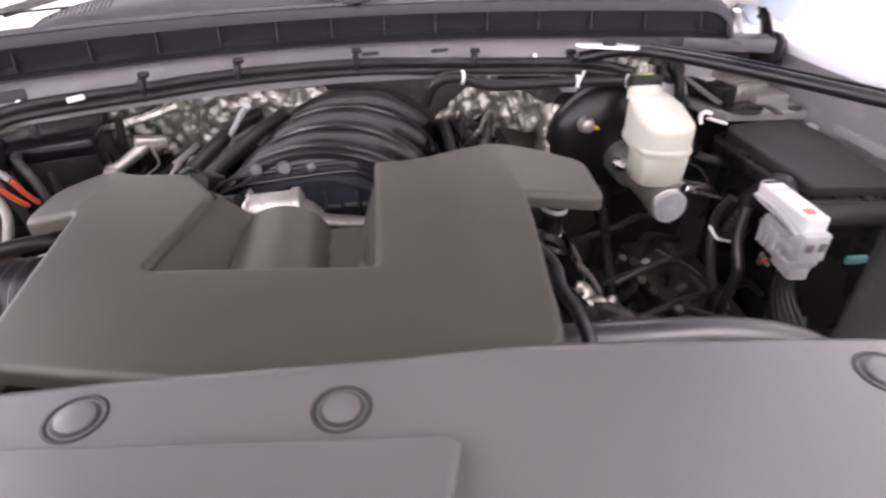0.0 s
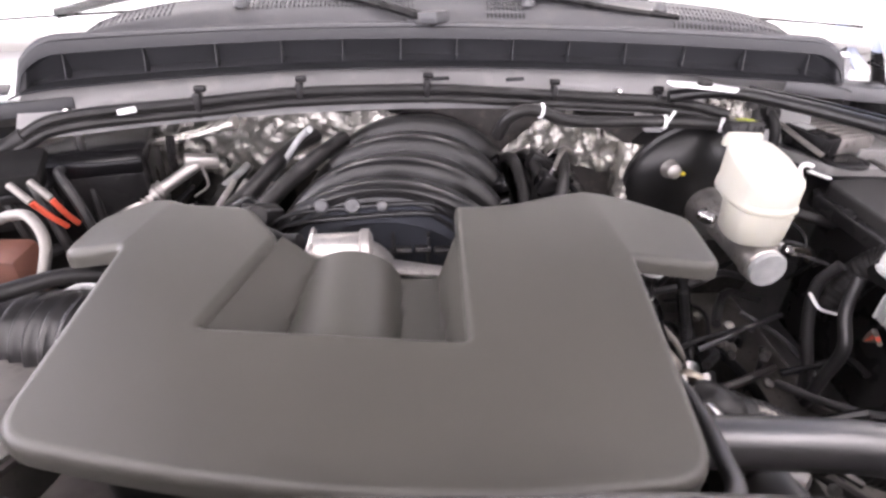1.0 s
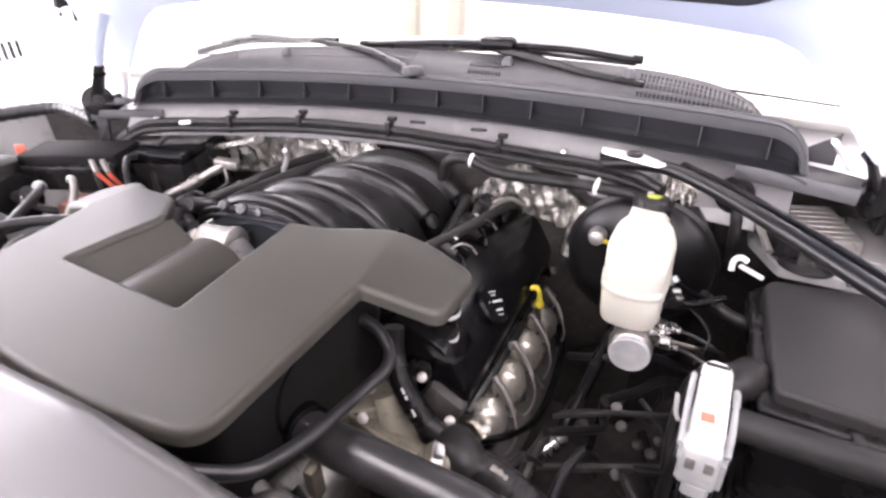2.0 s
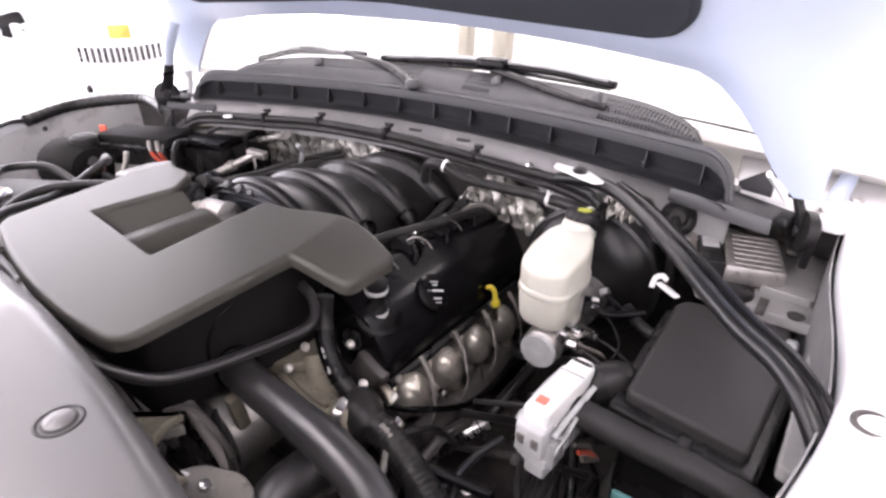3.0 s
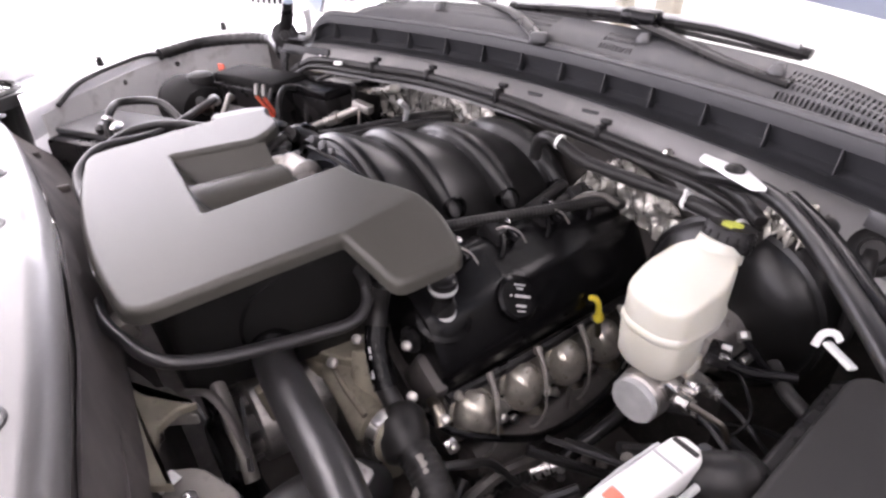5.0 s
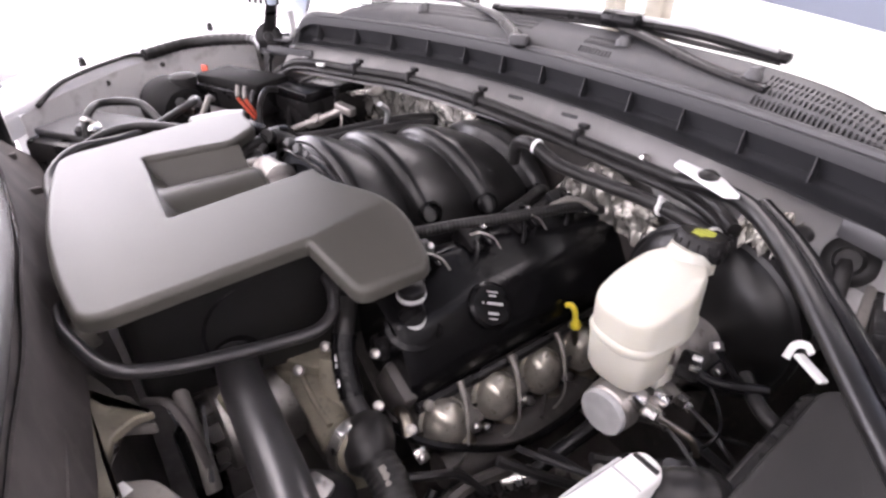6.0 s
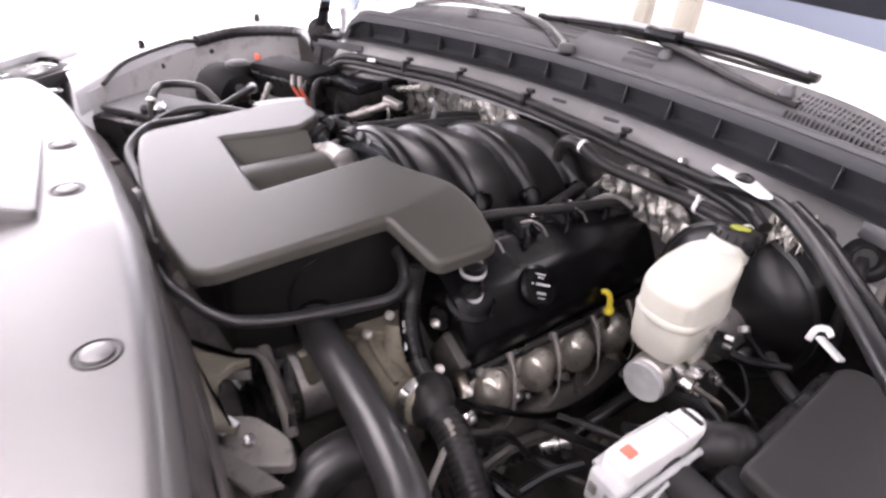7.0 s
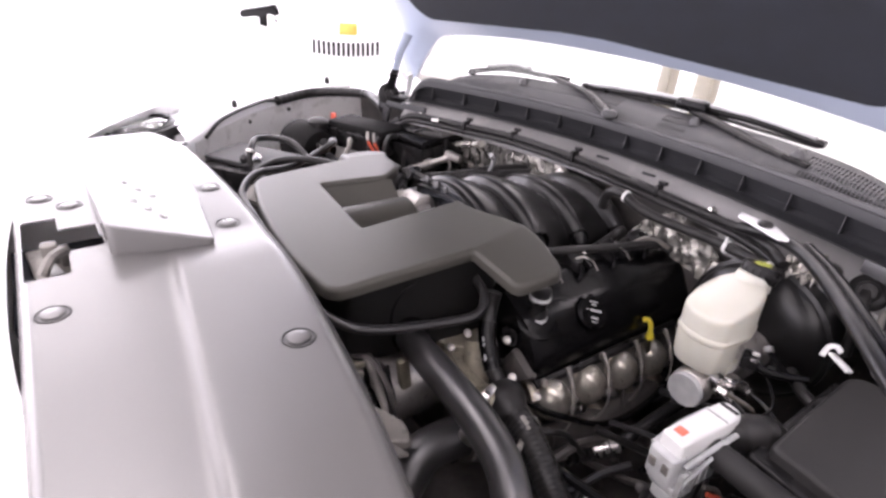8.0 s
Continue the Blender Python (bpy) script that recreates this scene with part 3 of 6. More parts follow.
def cowl():
    """Trough with ribs, leaf screen with vents, firewall top."""
    x0, x1 = -0.505, 0.66
    X = lambda u: x0 + (x1 - x0) * u
    co = thing("cowl_trough", (0.06, 0.7, 1.08), "charcoal plastic cowl trough with upright ribs", "cowl", kind="structure")
    # the profile: back lip, face, foot
    prof = [(0.030, 1.150), (0.028, 1.168), (0.012, 1.172), (-0.002, 1.168), (-0.004, 1.155), (0.012, 1.152), (0.022, 1.125), (0.010, 1.115), (-0.022, 1.113)]

    def curl(u):
        """How far the lip has curled down towards the flange at its two ends."""
        end = max(0, abs(u - 0.5) * 2 - 0.915) / 0.085
        return 1 - math.sqrt(max(0, 1 - end ** 2))

    def fn(u, v):
        x = X(u)
        k = v * (len(prof) - 1)
        i = min(int(k), len(prof) - 2)
        a, b = prof[i], prof[i + 1]
        z = a[1] + (b[1] - a[1]) * (k - i)
        return V(x, cowl_y(x) + a[0] + (b[0] - a[0]) * (k - i) - 0.012 * curl(u), z - curl(u) * max(0.0, z - 1.108))

    part("trough", sheet(fn, 160, 24, 0.002), TROUGH_SHADED, co)
    part("lip_bead", tube([V(X(u / 120), cowl_y(X(u / 120)) + 0.006 - 0.012 * curl(u / 120), 1.172 - 0.062 * curl(u / 120)) for u in range(121)], 0.0055, 8, 1), COWL, co, "rounded charcoal rubber lip")
    for k in range(13):
        x = X(0.04 + 0.92 * k / 12)
        part("rib", box(0.0022, 0.016, 0.034, (x, cowl_y(x) + 0.012, 1.136), 0.0008, turn=(-14, 0, 0)), TROUGH_SHADED, co)
    for xa, xb in ((0.575, 0.722), (-0.59, -0.44)):
        xm, y = (xa + xb) / 2, cowl_y((xa + xb) / 2)
        part("end_flange", box(xb - xa, 0.006, 0.021, (xm, y - 0.022, 1.104 if xm > 0 else 1.092), 0.002, turn=(-8, 0, -17 if xm > 0 else 24)), TROUGH_SHADED if xm < 0 else COWL, co, "flat charcoal flange at the trough's end")
        part("end_shelf", box((xb - xa) * 0.5, 0.04, 0.005, (xb - 0.036 if xm > 0 else xa + 0.036, y - 0.012, 1.113), 0.002, turn=(0, 0, -17 if xm > 0 else 24)), TROUGH_SHADED, co)
    # leaf screen between the trough and the glass
    sc = thing("cowl_screen", (0.06, 0.75, 1.17), "charcoal leaf screen with slotted air vents", "cowl panel", kind="structure")

    def scr(u, v):
        x = X(u)
        back = 0.004 + 0.054 * math.sqrt(max(0, 1 - (abs(2 * u - 1) / 0.9) ** 8))
        return V(x, cowl_y(x) + 0.022 + back * v, 1.166 + 0.04 * math.sin(v * 1.5) * back / 0.058 - 0.012 * (2 * u - 1) ** 4 - 0.05 * curl(u) + 0.003 * math.sin(6 * v))

    nu, nv = 360, 36
    us, vs = [i / nu for i in range(nu + 1)], [j / nv for j in range(nv + 1)]
    holes = set()
    for a, b, r0, rows in ((286, 354, 4, 4), (195, 214, 6, 3), (78, 160, 15, 3), (20, 52, 15, 3)):
        for i in range(a, b, 2):
            for r in range(rows):
                j = r0 + 7 * r
                if a == 286 and r > 3.4 - (i - a - 42) * 0.1:
                    continue
                holes |= {(i, j + k) for k in range(5)}
    part("screen", grid_holes(scr, us, vs, holes, 0.003), COWL, sc)
    # Black sheet added under the screen so that the vent slots stay dark.
    part("slot_shade_sheet", sheet(lambda u, v: scr(u, min(1, v * 1.25)) - V(0, 0, 0.012 * (1 if v < 0.8 else (0.99 - v) * 5.0)), 60, 20, 0.002), BLACK_MATTE, sc)
    for u in (0.22, 0.6, 0.78):
        p = scr(u, 0.55)
        part("washer_nozzle", merged(turned([(0.011, 0), (0.011, 0.006), (0.006, 0.012)], p, n=14), box(0.012, 0.016, 0.008, tuple(p + V(0, 0.004, 0.01)), 0.002)), COWL, sc)
    # firewall top strip and firewall
    fw = thing("firewall", (0.06, 0.74, 0.6), "grey primed steel firewall under the cowl", "firewall", kind="structure")
    part("upper_strip", sheet(lambda u, v: V(X(u), cowl_y(X(u)) - 0.018 + 0.028 * (v - 0.2) ** 2 - 0.03 * (1 - v) + 0.07 * min(1, max(0, (X(u) - 0.44) / 0.14)), 1.112 - (0.085 if X(u) > 0.36 else 0.055) * (1 - v)), 50, 6, 0.002), PRIMER, fw)
    part("wall", sheet(lambda u, v: V(-0.92 + 1.76 * u, 0.77 + 0.02 * v - 0.12 * (2 * u - 1) ** 2 + 0.16 * min(1, max(0, (-0.92 + 1.76 * u - 0.5) / 0.08)), 1.06 - 0.6 * v), 40, 8, 0.003), DARK, fw)
    for x in (0.05, 0.17):
        y = cowl_y(x) - 0.03
        part("drain_tab", box(0.03, 0.006, 0.006, (x, y + 0.01, 1.096), 0.002, turn=(-30, 0, 8)), TROUGH_SHADED, fw)
    for x in (-0.45, -0.2, 0.33, 0.5):
        y = cowl_y(x) - 0.033
        part("stud", turned([(0.006, 0), (0.006, 0.006), (0.003, 0.012)], (x, y, 1.085), (0, -1, 0.4), 10), STEEL, fw)
    # windscreen and the dash behind it
    ws = thing("windscreen", (0.06, 0.86, 1.2), "raked clear windscreen above the wipers", "windscreen", kind="structure")
    glass = part("pane", sheet(lambda u, v: V(-0.62 + 1.36 * u - 0.1 * v * (u - 0.5), cowl_y(-0.5 + 1.1 * u) + 0.076 + 0.62 * v, 1.192 + 0.44 * v - 0.012 * (2 * u - 1) ** 2), 24, 10, 0.005), GLASS, ws)
    glass.visible_shadow = False
    ds = thing("dashboard", (0.06, 1.2, 0.9), "pale dashboard top behind the windscreen", "dashboard", kind="structure")
    part("top", sheet(lambda u, v: V(-0.75 + 1.62 * u, cowl_y(-0.5 + 1.1 * u) + 0.1 + 0.45 * v, 1.165 - 0.2 * v), 20, 10, 0.02), DASH, ds)
    for s, x in ((-1, -0.78), (1, 0.88)):
        single("windscreen_pillar", tube([(x, 0.72, 1.13), (x - 0.03 * s, 1.0, 1.36), (x - 0.1 * s, 1.5, 1.74)], 0.035, 10, 5), WHITE, (x, 0.72, 1.1), "white painted windscreen pillar", "pillar", "windscreen pillars", "structure")
    for x, w in ((-0.36, 0.045), (-0.22, 0.06)):
        single("cabin_post", box(w, 0.05, 1.5, (x, 1.5, 0.75), 0.008, turn=(0, 2, 0)), TAUPE, (x, 1.5, 0.0), "taupe trim post inside the cabin", "post", "cabin posts")


def wipers():
    w = thing("wiper", (0.164, 0.836, 1.19), "black windscreen wiper with a jointed blade", "wiper", "windscreen wipers")
    part("blade", tube([(-0.12, 0.84, 1.208), (0.05, 0.852, 1.218), (0.164, 0.853, 1.221), (0.29, 0.856, 1.22), (0.415, 0.853, 1.21)], 0.0075, 8, 5), BLACK, w)
    part("rubber", tube([(-0.11, 0.845, 1.2), (0.164, 0.857, 1.211), (0.405, 0.857, 1.202)], 0.004, 6, 8), RUBBER, w)
    part("yoke", box(0.066, 0.034, 0.026, (0.166, 0.843, 1.224), 0.009), BLACK_GLOSS, w)
    part("arm", tube([(0.17, 0.84, 1.215), (0.24, 0.825, 1.207), (0.33, 0.80, 1.196), (0.43, 0.78, 1.188)], (0.012, 0.009), 8, 6, flat=0.6), BLACK, w)
    part("blade_spine", tube([(-0.10, 0.838, 1.216), (0.05, 0.85, 1.226), (0.164, 0.851, 1.23)], 0.004, 8, 5), GREY_PLASTIC, w, "pale grey strip along the top of the blade")
    part("blade_spine", tube([(0.19, 0.851, 1.229), (0.29, 0.854, 1.228), (0.40, 0.851, 1.218)], 0.004, 8, 5), GREY_PLASTIC, w)
    w = thing("wiper", (-0.3, 0.82, 1.18), "black windscreen wiper with a curved arm", "wiper", "windscreen wipers")
    part("blade", tube([(-0.56, 0.84, 1.165), (-0.44, 0.87, 1.19), (-0.3, 0.865, 1.2), (-0.18, 0.85, 1.208)], 0.0075, 8, 5), BLACK, w)
    part("bridge", tube([(-0.50, 0.86, 1.19), (-0.42, 0.875, 1.205), (-0.34, 0.87, 1.207)], 0.009, 8, 5, flat=0.6), GREY_PLASTIC, w, "pale grey blade bridge")
    part("arm", tube([(-0.42, 0.87, 1.203), (-0.25, 0.848, 1.205), (-0.1, 0.815, 1.204), (-0.01, 0.782, 1.19), (0.04, 0.757, 1.178)], (0.006, 0.0135), 10, 7, flat=0.55), BLACK, w)
    # Lighter than the black arm: the glint on its end is put into the colour.
    part("arm_head", box(0.03, 0.07, 0.018, (0.03, 0.762, 1.183), 0.006, turn=(-10, 0, 42)), COWL, w, "arm head in lighter charcoal for its glint")


def front_panel():
    """The satin sight shield over the radiator, with its latch cover and push pins."""
    fp = thing("radiator_sight_shield", (MID, -0.13, 1.05), "satin grey plastic radiator sight shield with push pins", "trim panel")
    rear = lambda x: 0.027 - 0.16 * (x + 0.1) ** 2

    def fn(u, v):
        x = -0.60 + 1.30 * u
        y = -0.29 + (rear(x) + 0.29) * v
        z = 1.092 - 0.22 * max(0, abs(x - MID) - 0.42) ** 1.5
        crease = -0.115 - 0.12 * max(0, x - 0.05)
        k = min(1, max(0, (x - 0.03) / 0.12))
        z += 0.006 * k * k * (3 - 2 * k) / (1 + math.exp(-(y - crease) / 0.0022))
        z -= 0.020 * max(0, (v - 0.92) / 0.08) ** 2 + 0.02 * max(0, (0.05 - v) / 0.05) ** 2
        return V(x, y, z)

    nu, nv = 120, 90
    holes = set()
    for i in range(nu):
        for j in range(nv):
            x = -0.60 + 1.30 * (i + 0.5) / nu
            y = -0.29 + (rear(x) + 0.29) * (j + 0.5) / nv
            if (-0.1 < x < 0.08 and -0.28 < y < -0.238) or (-0.06 < x < 0.015 and -0.24 < y < -0.19) or (0.0 < x < 0.08 and -0.24 < y < -0.23):
                holes.add((i, j))
    part("panel", grid_holes(fn, [i / nu for i in range(nu + 1)], [j / nv for j in range(nv + 1)], holes, 0.003), PANEL, fp)
    part("rear_flange", sheet(lambda u, v: V(-0.58 + 1.26 * u, rear(-0.58 + 1.26 * u) - 0.004, 1.069 - 0.2 * max(0, abs(-0.58 + 1.26 * u - MID) - 0.42) ** 1.5 - 0.03 * v), 40, 2, 0.003), DUSTY, fp)
    # latch cover: a wedge, high at the front
    lc = rounded([(-0.185, -0.19), (0.055, -0.186), (0.088, -0.066), (-0.175, -0.036)], 0.01)
    wedge = slab(lc, 1.088, 1.097, 0.003, lift=lambda x, y: 0.036 * max(0, (-0.045 - y) / 0.14))
    part("latch_cover", wedge, PANEL, fp, "raised wedge-shaped latch cover")
    for k in range(6):
        x, y = -0.13 + 0.028 * k, -0.14 + 0.014 * (k % 3)
        part("emboss", box(0.012, 0.009, 0.0008, (x, y, 1.0971 + 0.036 * (-0.045 - y) / 0.14), 0.001, turn=(-14, 0, 0)), PANEL, fp)
    # latch opening
    # Plate added below the opening, the well's shade put into its colour.
    part("latch_well", box(0.22, 0.12, 0.02, (-0.01, -0.24, 1.035), 0.004), FELT_AND_SHADE, fp, "dark plate for the shade in the latch well")
    lt = thing("hood_latch", (0.0, -0.25, 1.08), "black steel hood latch with a curved hook", "latch")
    part("plate", box(0.10, 0.05, 0.012, (-0.012, -0.25, 1.062), 0.003, turn=(0, 0, 6)), BRACKET, lt)
    part("stem", box(0.02, 0.02, 0.03, (-0.01, -0.25, 1.08), 0.004), BRACKET, lt)
    part("hook", tube([(0.005, -0.235, 1.07), (0.02, -0.235, 1.093), (0.04, -0.25, 1.095), (0.05, -0.262, 1.08)], 0.007, 8, 6), BRACKET, lt)
    part("striker_tab", box(0.03, 0.014, 0.006, (0.03, -0.25, 1.075), 0.002, turn=(0, 10, 20)), GREY_PLASTIC, lt)
    first = None
    for x, y, r in ((-0.13, -0.018, 1), (0.022, -0.031, 1), (0.346, -0.052, 1.15), (0.171, -0.256, 1.0), (-0.145, -0.216, 0.8), (-0.19, -0.252, 0.8), (-0.44, 0.0, 0.9)):
        z = fn((x + 0.60) / 1.30, (y + 0.29) / (rear(x) + 0.29)).z
        if first is None:
            first = thing("push_pin", (x, y, z), "round grey plastic push pin set in the shield", "push pin", "shield push pins")
            part("ring", turned([(0.0165, 0), (0.018, 0.001), (0.0182, 0.0014), (0.0165, 0.0020), (0.0150, 0.0012), (0.014, 0.0006)], (x, y, z - 0.001), n=30), BOX_GREY, first)
            part("head", turned([(0.0135, 0), (0.0135, 0.0012), (0.011, 0.0018), (0.005, 0.0021), (0.001, 0.0022)], (x, y, z - 0.001), n=24), BOX_GREY, first)
            part("knob", turned([(0.0112, 0), (0.0112, 0.001), (0.008, 0.0018), (0.001, 0.002)], (x, y, z + 0.0006), n=22), PANEL, first)
        else:
            copy_thing(first, Matrix.Translation((x, y, z)))


# ---------------------------------------------------------------- the engine
def cover():
    cv = thing("engine_cover", (-0.03, 0.2, 0.9), "flat dark grey plastic engine cover with a notch", "engine cover")
    out = [(-0.276, 0.096), (-0.158, 0.067), (-0.04, 0.049), (0.08, 0.043), (0.192, 0.050), (0.212, 0.279), (0.308, 0.287), (0.312, 0.378), (0.235, 0.402), (0.17, 0.398), (0.10, 0.372),
           (0.046, 0.37), (0.042, 0.177), (-0.168, 0.197), (-0.128, 0.318), (-0.165, 0.372), (-0.23, 0.376), (-0.262, 0.395), (-0.318, 0.372), (-0.33, 0.305), (-0.270, 0.302)]
    rad = [0.032, 0.05, 0.05, 0.05, 0.034, 0.004, 0.018, 0.018, 0.03, 0.03, 0.03, 0.004, 0.004, 0.004, 0.012, 0.02, 0.02, 0.02, 0.02, 0.018, 0.006]
    lift = lambda x, y: 0.085 * (y - 0.2) - 0.04 * max(0, abs(x + 0.03) - 0.24) - 0.03 * max(0, 0.1 - y)
    top = slab(rounded(out, rad), 1.034, 1.052, 0.0075, 5)
    creases = ((V(0.205, 0.30, 1), V(0.97, 0.12, 0)), (V(-0.268, 0.31, 1), V(-0.95, 0.3, 0)))
    for at, n in creases:
        bmesh.ops.bisect_plane(top, geom=top.verts[:] + top.edges[:] + top.faces[:], plane_co=at, plane_no=n)
    for v in top.verts:
        v.co.z += lift(v.co.x, v.co.y) - sum(0.16 * max(0, (V(v.co.x, v.co.y, 1) - at).dot(n)) for at, n in creases if v.co.y > 0.27)
    part("top", top, COVER, cv)
    # the box under it
    body = rounded([(-0.245, 0.13), (-0.04, 0.085), (0.165, 0.086), (0.194, 0.275), (0.19, 0.36), (0.06, 0.36), (0.05, 0.17), (-0.175, 0.19), (-0.20, 0.34), (-0.26, 0.3)], 0.02)
    part("box", slab(body, 0.885, 1.036, 0.003), RESONATOR, cv, "black plastic resonator box")
    # the pocket: a ramp on the far side, a sloping front wall and the intake tube that rises out of its floor
    def pocket(u, v):
        y = 0.172 + 0.155 * v + 0.018 * (1 - u) * (1 - v)
        left = -0.172 + 0.040 * max(0, y - 0.19) / 0.12
        x = left + (0.044 - left) * u
        top = 1.044 + lift(x, y)
        z = 1.002
        z = max(z, top - (y - 0.176 - 0.016 * (1 - u)) * 1.25)
        z = max(z, top - (x - left) * 0.85, top - (0.044 - x) * 3.2)
        d = (x + 0.062) / 0.052
        if abs(d) < 1:
            z = max(z, 0.994 + 0.043 * math.sqrt(1 - d * d))
        return V(x, y, min(z, top))

    part("pocket", sheet(pocket, 44, 28, 0.004), COVER, cv)
    part("side_port", turned([(0.068, 0), (0.068, 0.005), (0.064, 0.007), (0.061, -0.03), (0.02, -0.032)], (0.178, 0.222, 0.95), (1, -0.1, 0), 36), BLACK_GLOSS, cv, "round black side port")


def manifold():
    mf = thing("intake_manifold", (-0.02, 0.55, 0.85), "black ribbed plastic intake manifold with arched runners", "intake manifold")
    rings = []
    ny, na = 200, 48
    for i in range(ny + 1):
        v = i / ny
        ring = []
        for k in range(na + 1):
            a = math.radians(-18 + 216 * k / na)
            y = 0.405 + 0.325 * v
            q = y - 0.025 * abs(math.cos(a)) * v
            r = 0.145
            for y0, y1 in ((0.400, 0.483), (0.483, 0.585), (0.585, 0.687), (0.687, 0.789)):
                d = q - y0
                if 0 <= q - y0 < y1 - y0:
                    r += 0.022 * (math.sqrt(1 - (1 - d / 0.019) ** 2) if d < 0.019 else 1 - ((d - 0.019) / (y1 - y0 - 0.019)) ** 1.5)
            cx = -0.03 + 0.045 * v
            ring.append(V(cx + r * 1.02 * math.cos(a), y, 0.906 - 0.026 * v + r * math.sin(a)))
        ring.append(V(-0.02, 0.405 + 0.325 * v, 0.85))
        rings.append(ring)
    part("runner_shell", loft(rings), MANIFOLD, mf)
    arc = lambda r, y, n=26: [V(-0.03 + r * math.cos(math.radians(12 + 156 * k / n)), y, 0.906 + r * math.sin(math.radians(12 + 156 * k / n))) for k in range(n + 1)]
    part("front_rim", tube(arc(0.150, 0.404), 0.006, 8, 2), MANIFOLD, mf)
    lip = [(-0.172, 0.398, 0.985), (-0.158, 0.397, 1.012), (-0.128, 0.396, 1.030), (-0.075, 0.394, 1.038), (0.010, 0.394, 1.044), (0.034, 0.396, 1.034), (0.062, 0.398, 1.008), (0.085, 0.399, 0.98)]
    part("mouth_lip", tube(lip, 0.0032, 8, 4), MANIFOLD, mf)
    part("mouth_lip", tube([(x, y + 0.004, z + 0.010) for x, y, z in lip], 0.0028, 8, 4), MANIFOLD, mf)
    # Near-black sheets fill the mouth; the opening's shade is their colour.
    part("mouth_face", sheet(lambda u, v: V(-0.03 + (0.13 + 0.018 * v) * math.cos(math.radians(14 + 152 * u)), 0.396 + 0.006 * v, 0.906 + (0.126 + 0.022 * v) * math.sin(math.radians(14 + 152 * u))), 26, 2, 0.003), FELT_AND_SHADE, mf)
    part("mouth_shade", loft([[V(p.x, y, p.z) for p in arc(0.126, 0)] for y in (0.402, 0.406)]), FELT_AND_SHADE, mf, "black sheet for the shade behind the lip")
    for k in range(7):
        part("web", box(0.018, 0.014, 0.007, (-0.03 + 0.022 * k, 0.392, 0.998 - 0.0012 * (k - 2) ** 2), 0.002, turn=(-20, 0, 0)), BOX_GREY, mf)
    for k in range(5):
        part("web", box(0.003, 0.012, 0.05, (-0.10 + 0.04 * k, 0.396, 0.99), 0.001), BLACK_MATTE, mf)
    for dx, s in ((-0.034, 1), (0, 1.15), (0.032, 0.8)):
        part("bolt", turned([(0.0075 * s, 0), (0.008 * s, 0.006), (0.0065 * s, 0.011), (0.002, 0.012)], (-0.064 + dx, 0.402, 1.049), (0.1, -1, 0.5), 14), COWL, mf, "grey bolt head")
    for x, y, z in ((0.126, 0.507, 0.985), (0.134, 0.609, 0.972), (0.142, 0.712, 0.962)):
        part("runner_port", turned([(0.015, -0.01), (0.018, 0.010), (0.015, 0.013), (0.013, 0.0), (0.002, -0.004)], (x, y, z), (1, -0.15, 0.4), 20), BLACK_GLOSS, mf)
    part("rear_dome", turned([(0.12, 0), (0.1, 0.02), (0.05, 0.03)], (0.02, 0.725, 0.91), (0, 1, 0.1), 26), MANIFOLD, mf)

    tb = thing("throttle_body", (-0.06, 0.36, 0.97), "bright cast aluminium throttle body with a motor", "throttle body")
    part("motor", turned([(0.02, 0), (0.023, 0.004), (0.023, 0.05), (0.026, 0.052), (0.026, 0.06), (0.018, 0.064)], (-0.104, 0.352, 1.016), (1, 0.05, 0.02), 24), CAST, tb)
    part("flange", box(0.006, 0.05, 0.052, (-0.104, 0.352, 1.012), 0.003), STEEL, tb)
    part("casting", merged(box(0.10, 0.022, 0.009, (-0.012, 0.345, 1.004), 0.004, turn=(0, 10, 0)), turned([(0.045, 0), (0.048, 0.01), (0.045, 0.03)], (-0.06, 0.335, 0.985), (0, 1, 0), 26)), CAST, tb)
    part("plug", box(0.03, 0.03, 0.03, (-0.145, 0.352, 1.02), 0.006), BLACK, tb, "black connector plug")


